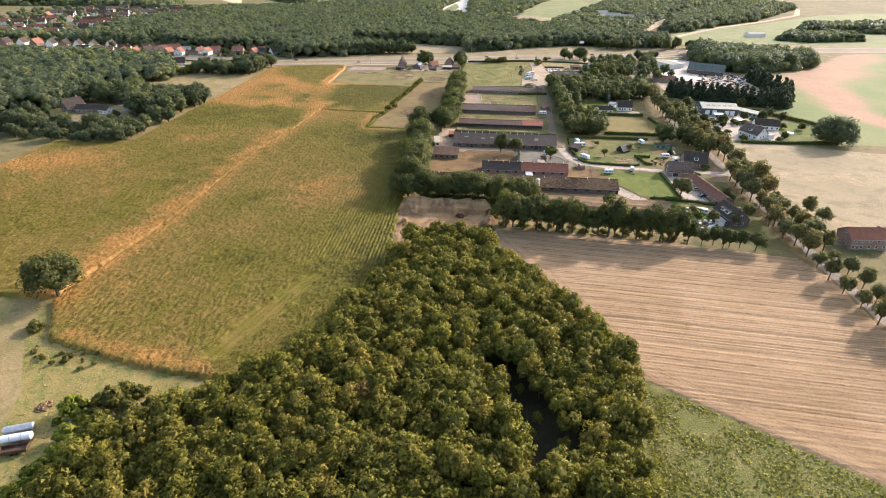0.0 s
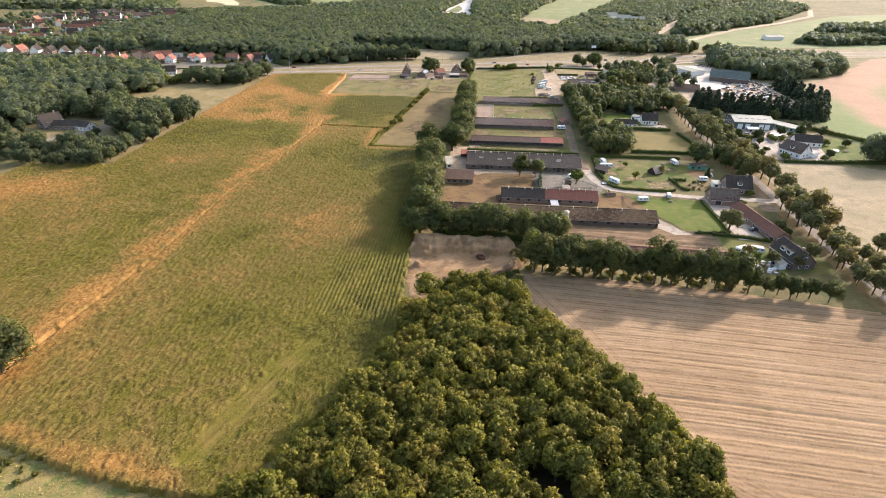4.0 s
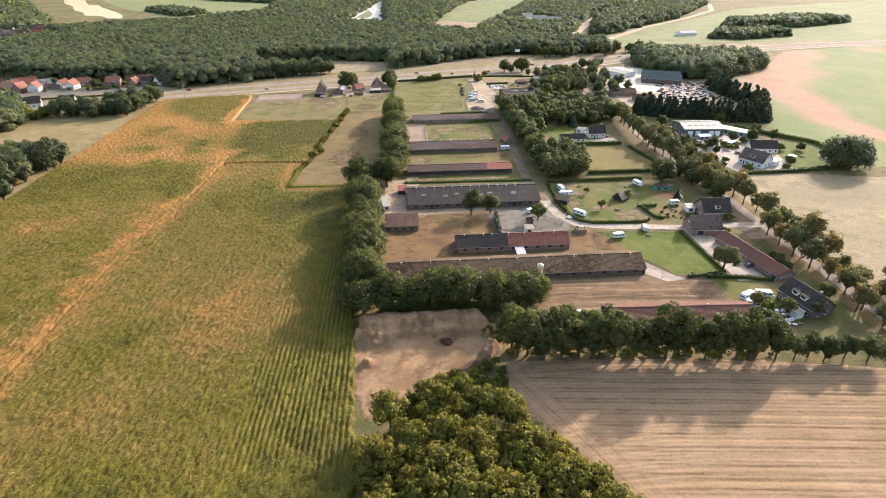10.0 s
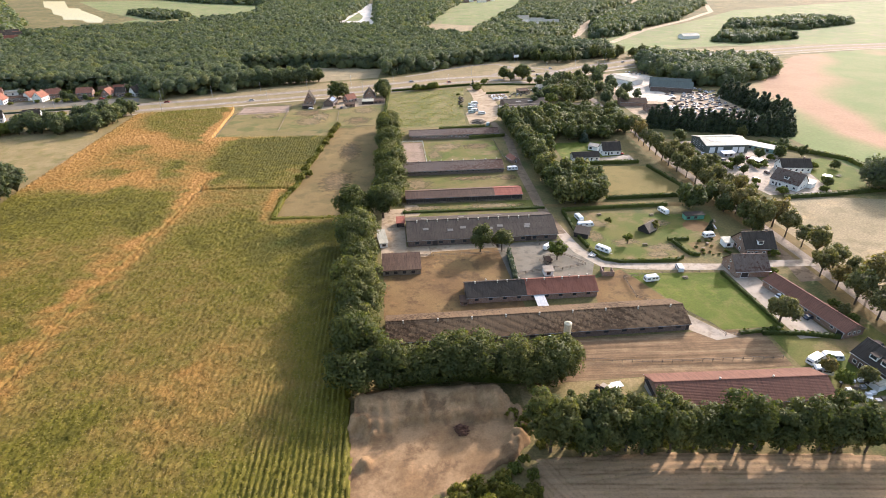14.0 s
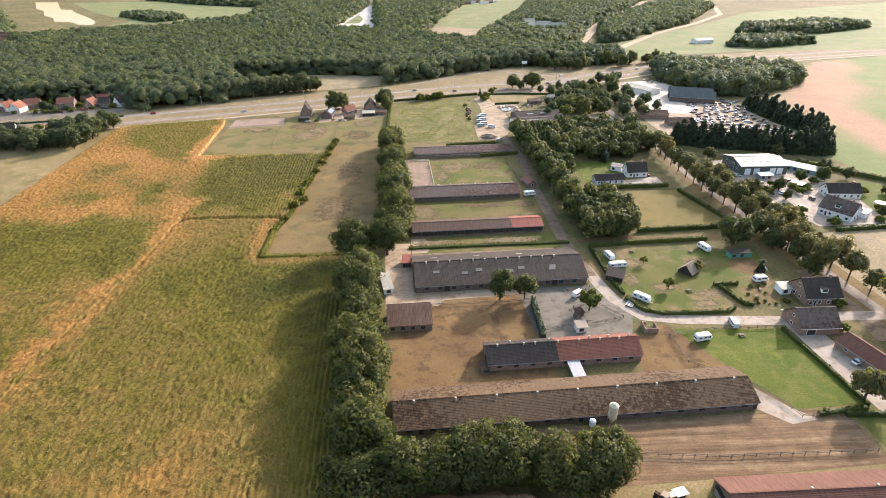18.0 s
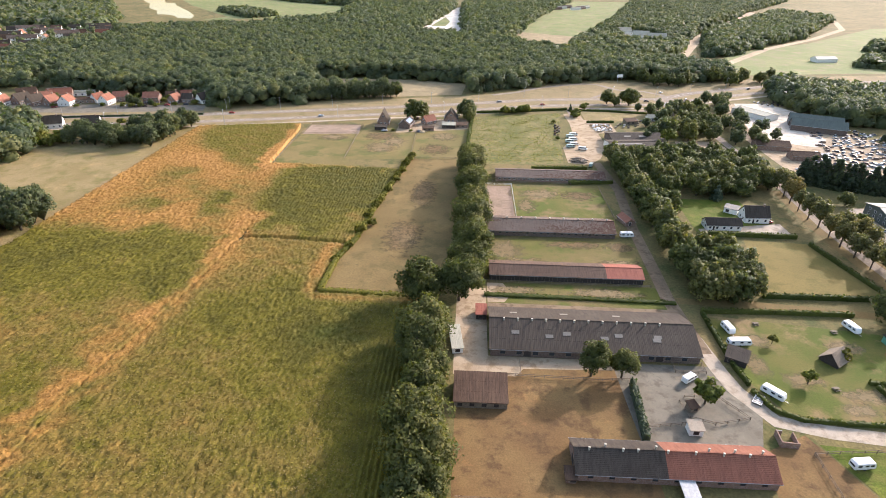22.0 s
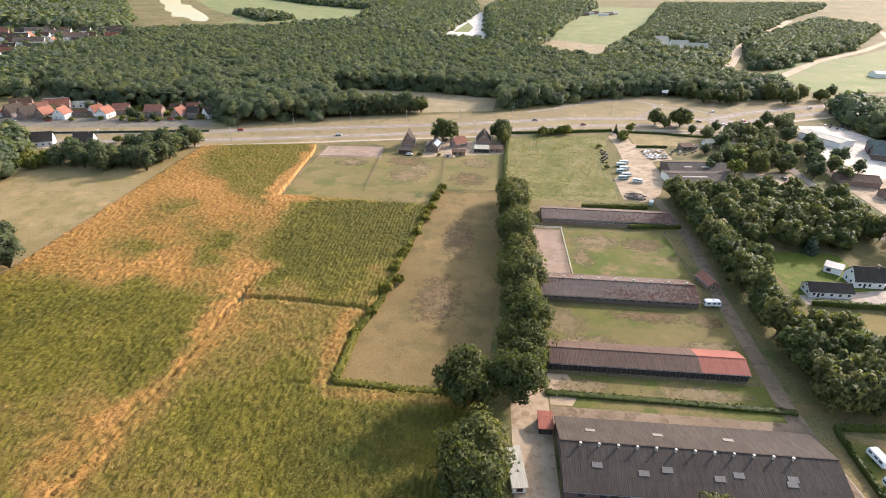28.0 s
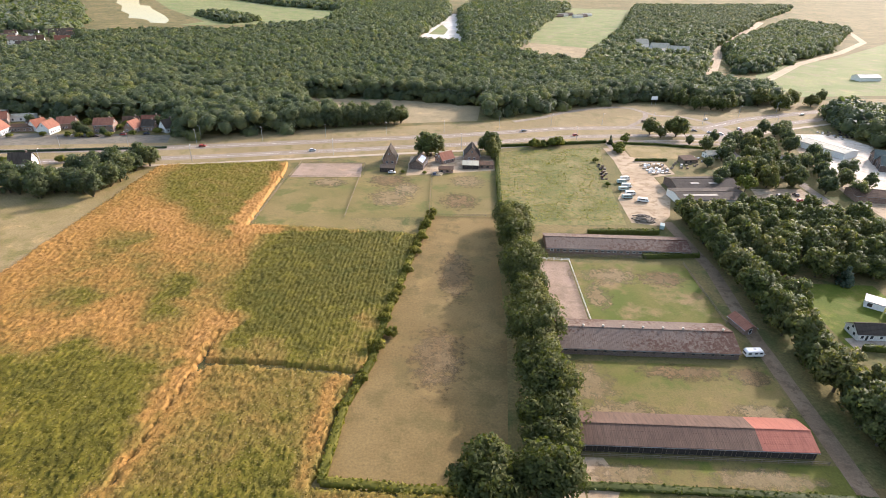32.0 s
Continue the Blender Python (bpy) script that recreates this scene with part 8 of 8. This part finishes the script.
for k, (x, y, rz, mt, lab) in enumerate(((-84.2, -181.4, 22, M_STEEL, "grey cylindrical tanker on wheels"), (-82.6, -184.2, 20, M_VAN, "white cylindrical tanker on wheels"))):
    e = thing("tanker", pose(x, y, 0, 0, 0, rz), lab, "tanker")
    part("tank_body", tube(bmesh.new(), (-3.2, 0, 1.7), (3.2, 0, 1.7), 1.0, 1.0, 16), mt, e)
    part("tank_end", tube(bmesh.new(), (3.2, 0, 1.7), (3.6, 0, 1.7), 1.0, 0.5, 16), mt, e)
    part("tank_end", tube(bmesh.new(), (-3.2, 0, 1.7), (-3.6, 0, 1.7), 1.0, 0.5, 16), mt, e)
    part("chassis", boxes((-3, 3, -0.6, 0.6, 0.45, 0.75)), M_STEEL, e)
    for x2 in (-1.2, 1.2):
        part("band", tube(bmesh.new(), (x2 - 0.08, 0, 1.7), (x2 + 0.08, 0, 1.7), 1.04, 1.04, 16), M_STEEL, e)
    wheels(e, (-0.8, 0.8), 0.9)
e = thing("tractor", pose(60, -30.5, 0, 0, 0, 130), "small old reddish tractor with a cab", "tractor")
part("bonnet", boxes((0.3, 2.0, -0.4, 0.4, 0.7, 1.35)), M_SHEDROOF, e)
part("cab", boxes((-1.0, 0.3, -0.7, 0.7, 0.8, 2.3)), M_GLASS, e)
part("cab_roof", boxes((-1.15, 0.45, -0.85, 0.85, 2.3, 2.42)), M_CONCRETE, e)
for x, y, r in ((-0.6, 0.85, 0.75), (-0.6, -0.85, 0.75), (1.5, 0.65, 0.45), (1.5, -0.65, 0.45)):
    part("wheel", tube(bmesh.new(), (x, y - 0.18, r), (x, y + 0.18, r), r, r, 14), M_RUBBER, e)
e = thing("flat_trailer", pose(64.3, -29.4, 0, 0, 0, 12), "flat white trailer with a pale yellow tray", "trailer")
part("deck", boxes((-1.2, 2.0, -1.1, 1.1, 0.75, 0.95)), M_WHITE, e)
part("tray", boxes((-3.0, -1.3, -0.7, 0.7, 0.7, 0.9)), M_CREAM, e)
part("drawbar", boxes((-4.0, -3.0, -0.08, 0.08, 0.6, 0.72)), M_STEEL, e)
wheels(e, (0.0, 0.9), 0.95)
e = thing("drag_harrow", pose(64.4, -33.6, 0, 0, 0, 50), "white tubular frame lying on the ground", "frame")
for q in ((-1.2, 1.2, -0.7, -0.55, 0.0, 0.25), (-1.2, 1.2, 0.55, 0.7, 0.0, 0.25), (-1.2, -1.05, -0.55, 0.55, 0.0, 0.25), (1.05, 1.2, -0.55, 0.55, 0.0, 0.25)):
    part("bar", boxes(q), M_WHITE, e)
e = thing("trailer", pose(-81, -187.2, 0, 0, 0, 20), "rust brown tipping trailer", "trailer")
part("bed", boxes((-3, 3, -1.2, 1.2, 0.8, 0.95)), M_SHEDROOF, e)
for d in ((-3, 3, -1.2, -1.1, 0.95, 1.7), (-3, 3, 1.1, 1.2, 0.95, 1.7), (-3, -2.9, -1.1, 1.1, 0.95, 1.7), (2.9, 3, -1.1, 1.1, 0.95, 1.7)):
    part("side_board", boxes(d), M_SHEDROOF, e)
wheels(e, (-0.6, 0.6), 1.0)
# lawn of the gabled house
e = thing("garden_pool", pose(237.8, 117.2, 0.05), "round white garden pool standing on the lawn", "pool")
part("wall", tube(bmesh.new(), (0, 0, 0), (0, 0, 0.8), 2.3, 2.3, 20), M_WHITE, e)
part("cover", tube(bmesh.new(), (0, 0, 0.8), (0, 0, 0.86), 2.36, 2.2, 20), M_VAN, e)
e = thing("garden_table", pose(244, 117, 0.05, 0, 0, 15), "dark garden table with benches on the lawn", "table")
part("tabletop", boxes((-1.6, 1.6, -0.6, 0.6, 0.70, 0.77)), M_DARKWOOD, e)
for y in (-1.1, 1.1):
    part("bench", boxes((-1.6, 1.6, y - 0.2, y + 0.2, 0.40, 0.46)), M_DARKWOOD, e)
for x in (-1.3, 1.3):
    part("leg", boxes((x - 0.06, x + 0.06, -1.2, 1.2, 0.30, 0.38)), M_DARKWOOD, e)
    part("leg", boxes((x - 0.06, x + 0.06, -0.06, 0.06, 0.0, 0.70)), M_DARKWOOD, e)
field("patio", [(224 + 4 * math.cos(k * math.tau / 14), 103.6 + 3 * math.sin(k * math.tau / 14)) for k in range(14)], M_CONCRETE, 0.055, "pale paved corner beside the gabled house", "patio")
# timber shelter on the campsite
e = building("garden_shelter", pose(114.7, 65.4, 0, 0, 0, 35), 6.5, 5.5, 1.4, 4.2, M_DARKWOOD, [(1, M_TIMBER)], "steep timber shelter on the campsite lawn", "shelter", trim=False)
scrub.plant(117.8, 66.2, 1.0, "dark bush growing against the timber shelter")
conifer.plant(142, 62.6, 0.45, "small dark conifer beside the play corner")


# campsite: play corner, motorhome, cold frame; patio and beds of the farmhouse garden
field("play_corner", [(139 + 7 * math.cos(k * math.tau / 14), 67 + 6 * math.sin(k * math.tau / 14)) for k in range(14)], M_MUD, 0.05, "bare brown play corner under the trees", "earth")
e = thing("play_tower", pose(144.5, 66, 0.05, 0, 0, 20), "small timber play tower with a pitched roof", "play tower")
for x in (-0.7, 0.7):
    for y in (-0.7, 0.7):
        part("post", boxes((x - 0.07, x + 0.07, y - 0.07, y + 0.07, 0, 2.6)), M_TIMBER, e)
part("platform", boxes((-0.8, 0.8, -0.8, 0.8, 1.2, 1.32)), M_TIMBER, e)
part("roof_slope", roof_slope(-1.0, 1.0, -1.0, 2.5, 0.0, 3.3, "sheet"), M_TIMBER, e)
part("roof_slope", roof_slope(-1.0, 1.0, 1.0, 2.5, 0.0, 3.3, "sheet"), M_TIMBER, e)
part("slide", roof_slope(-0.3, 0.3, -2.8, 0.1, -0.8, 1.25, "sheet"), M_STEEL, e)
e = thing("cold_frame", pose(83.6, 46.2, 0.06, 0, 0, 52), "white framed garden cold frame beside the hedge", "cold frame")
part("base", boxes((-2.2, 2.2, -1.2, 1.2, 0, 0.5)), M_TIMBER, e)
part("pane", boxes((-2.1, 2.1, -1.1, 1.1, 0.5, 0.54)), M_SKYLIGHT, e)
for k in range(6):
    part("glazing_bar", boxes((-2.2 + 0.86 * k, -2.1 + 0.86 * k, -1.2, 1.2, 0.5, 0.6)), M_WHITE, e)
for y in (-1.2, 0.0, 1.1):
    part("glazing_bar", boxes((-2.2, 2.2, y, y + 0.1, 0.5, 0.61)), M_WHITE, e)
field("patio", [(127, 42), (126, 52), (137, 53), (140, 42)], M_MEADOW, 0.05, "brown paved garden patio beside the farmhouse", "patio")
rng = random.Random(52)
for k in range(16):
    x, y = rng.uniform(126, 139), rng.uniform(40.5, 54)
    shrub.plant(x, y, rng.uniform(0.22, 0.45), "low garden plant beside the patio")
for x, y, rz in ((130, 46, 10), (134, 50, 60)):
    e = thing("garden_table", pose(x, y, 0.05, 0, 0, rz), "small timber garden table on the patio", "table", "garden tables")
    part("tabletop", boxes((-0.8, 0.8, -0.45, 0.45, 0.70, 0.75)), M_TIMBER, e)
    for a in (-0.7, 0.7):
        for c in (-0.35, 0.35):
            part("leg", boxes((a - 0.04, a + 0.04, c - 0.04, c + 0.04, 0, 0.70)), M_TIMBER, e)
for x, y, rx, ry in ((101, 56, 5, 3), (116, 50, 6, 2.5), (95, 74, 4, 3), (122, 72, 5, 3), (110, 44, 5, 2), (90, 62, 3, 5)):
    bare_patch(x, y, rx * 1.7, ry * 1.7, M_BAREDRY, 0.04, "worn bare patch in the campsite lawn")

# ---- street lamps, signs, benches ----
def lamp_mesh():
    e = thing("street_lamp", pose(-187, 351, 0), "tall grey street lamp on the verge", "street lamp", "road lamps")
    part("pole", tube(bmesh.new(), (0, 0, -0.1), (0, 0, 9.0), 0.13, 0.08, 8), M_STEEL, e)
    part("arm", tube(bmesh.new(), (0, 0, 8.9), (0, -1.6, 9.3), 0.06, 0.05, 6), M_STEEL, e)
    part("lamp_head", boxes((-0.18, 0.18, -2.3, -1.5, 9.2, 9.38)), M_WHITE, e)
    return e


lamp0 = lamp_mesh()
for k in range(17):
    t = (k + 1) / 18
    i = min(8, int(t * 8)) + 2
    x = -420 + 700 * t
    yy = np.interp(x, [p[0] for p in ROAD], [p[1] for p in ROAD])
    copy_thing(lamp0, pose(x, yy + 13.5, 0, 0, 0, 14))
    if k % 2:
        copy_thing(lamp0, pose(x + 12, yy - 21, 0, 0, 0, 194))
for x, y in ((99, 83), (123, 80), (108, 52), (112, 25)):
    e = thing("picnic_table", pose(x, y, 0.03, 0, 0, 12), "timber picnic table with benches on the lawn", "table", "picnic tables")
    part("tabletop", boxes((-0.9, 0.9, -0.38, 0.38, 0.70, 0.76)), M_TIMBER, e)
    for s in (-1, 1):
        part("bench", boxes((-0.9, 0.9, s * 0.75 - 0.14, s * 0.75 + 0.14, 0.40, 0.45)), M_TIMBER, e)
        part("leg", boxes((s * 0.6 - 0.04, s * 0.6 + 0.04, -0.8, 0.8, 0.0, 0.40)), M_TIMBER, e)
e = thing("road_sign", pose(146, 488, 0, 0, 0, 15), "large white direction sign on posts", "sign")
part("panel", boxes((-3, 3, -0.05, 0.05, 4.2, 7.0)), M_WHITE, e)
for x in (-2, 2):
    part("post", boxes((x - 0.08, x + 0.08, 0.05, 0.2, 0, 6.8)), M_STEEL, e)


def stacks(poly, gap, seed, name, label, mats):
    """Pallets, stone packs and crates standing in a depot."""
    r = random.Random(seed)
    for k, (x, y) in enumerate(scatter(poly, gap, seed, 0.2)):
        e = thing(name, pose(x, y, 0.04, 0, 0, r.uniform(-15, 15)), label, "stack", label)
        h = r.uniform(0.5, 1.3)
        part("pallet", boxes((-0.8, 0.8, -0.6, 0.6, 0, 0.14)), M_TIMBER, e)
        part("load", boxes((-0.72, 0.72, -0.52, 0.52, 0.14, h)), r.choice(mats), e)


stacks([(87, 328), (102, 331), (102, 313), (90, 308)], 2.4, 3, "stone_stack", "pale packed stones on pallets in the depot", [M_CONCRETE, M_STEEL, M_YARD, M_WHITE])
stacks([(62, 300), (66, 322), (62, 325), (59, 300)], 2.6, 4, "crate_stack", "dark crates along the yard edge", [M_SHEDROOF, M_DARKWOOD, M_TIMBER])
stacks([(104, 318), (114, 320), (134, 340), (128, 347), (108, 330)], 4.2, 5, "crate_stack", "builders' clutter behind the workshop", [M_TIMBER, M_STEEL, M_CONCRETE])
stacks([(226, 410), (262, 416), (272, 402), (250, 396), (240, 412)], 4.0, 9, "crate_stack", "scrap crates at the yard's end", [M_STEEL, M_TIMBER, M_DARKWOOD])
stacks([(120, 236), (140, 232), (142, 248), (126, 252)], 4, 6, "stone_stack", "garden stones stacked beside the bungalow", [M_CONCRETE, M_STEEL])
stacks([(128, -34), (135, -34), (136, -42), (128, -42)], 2.6, 7, "garden_box", "garden boxes and clutter beside the house", [M_WHITE, M_TIMBER, M_STEEL])
stacks([(216, 265), (232, 258), (236, 268), (220, 276)], 3.4, 8, "crate_stack", "scrap crates beside the brown workshop", [M_STEEL, M_WHITE])
for x, y, s in ((188, 143, 0.6), (200, 139, 0.7), (219, 150, 0.6), (232, 150, 0.7), (240, 160, 0.8), (186, 112, 0.6), (196, 127, 0.5), (228, 104, 0.5), (250, 128, 0.5), (246, 150, 0.7), (190, 190, 0.8), (232, 190, 0.7)):
    fieldtree.plant(x, y, s * 0.75, "garden tree near the east houses")
for x, y, s in ((187, 104, 1.3), (194, 112, 1.1), (199, 98, 1.3), (222, 99, 1.1), (231, 110, 1.2), (238, 130, 1.4), (192, 134, 1.2), (208, 134, 1.2), (216, 140, 1.0), (224, 146, 1.3), (184, 158, 1.4), (186, 170, 1.5), (60, 290, 0.8), (62, 330, 0.9), (-52, 300, 0.6), (-40, 300, 0.6), (96, 386, 1.0), (208, 140, 1.2), (214, 136, 1.0), (200, 146, 0.9), (152, 50, 1.0), (155, 38, 1.2), (146, 24, 1.0), (152, -8, 1.2), (154, 2, 1.0), (-245, 300, 1.5), (-275, 296, 1.3), (-270, 360, 1.4), (-248, 366, 1.3), (-246, 372, 1.6), (-276, 376, 1.5), (126, 240, 1.3), (112, 248, 1.2)):
    shrub.plant(x, y, s)

for x, y, s in ((-262, 352, 0.5), (-270, 356, 0.55), (-252, 354, 0.4), (-296, 368, 0.5), (-276, 384, 0.7), (-262, 378, 0.6), (-250, 386, 0.7), (-312, 372, 0.55), (-335, 362, 0.5), (-364, 358, 0.5), (-380, 352, 0.5), (-224, 374, 0.6), (-374, 386, 0.6), (-398, 350, 0.6), (-408, 368, 0.7), (-340, 398, 0.7), (-310, 396, 0.7)):
    copse.plant(x, y, s, "small village garden tree between the houses")
for x, y, s in ((-258, 349, 1.2), (-264, 347, 1.3), (-247, 351, 1.1), (-272, 348, 1.2), (-234, 356, 1.1), (-220, 361, 1.3), (-306, 343, 1.0), (-288, 348, 1.1), (-324, 342, 1.0)):
    shrub.plant(x, y, s)

rng = random.Random(31)
EDGE = [(-51, 118), (-46.5, 136), (-44.5, 163), (-40, 199), (-34, 242)]
for (x0, y0), (x1, y1) in zip(EDGE, EDGE[1:]):
    n = int((y1 - y0) / 5)
    for k in range(n):
        scrub.plant(x0 + (x1 - x0) * k / n + rng.uniform(-0.8, 0.8), y0 + (y1 - y0) * k / n + rng.uniform(-1.5, 1.5), rng.uniform(0.4, 0.85), "unkempt hedge shrub beside the meadow")

for x, y, s in ((27, -58, 0.8), (24, -59, 0.9), (30, -55, 0.8), (33, -52, 0.7), (21, -61, 0.9), (28, -61, 1.0), (18, -63, 1.0), (34, -57, 0.8)):
    shrub.plant(x, y, s, "pale scrub on the spoil beside the pit")
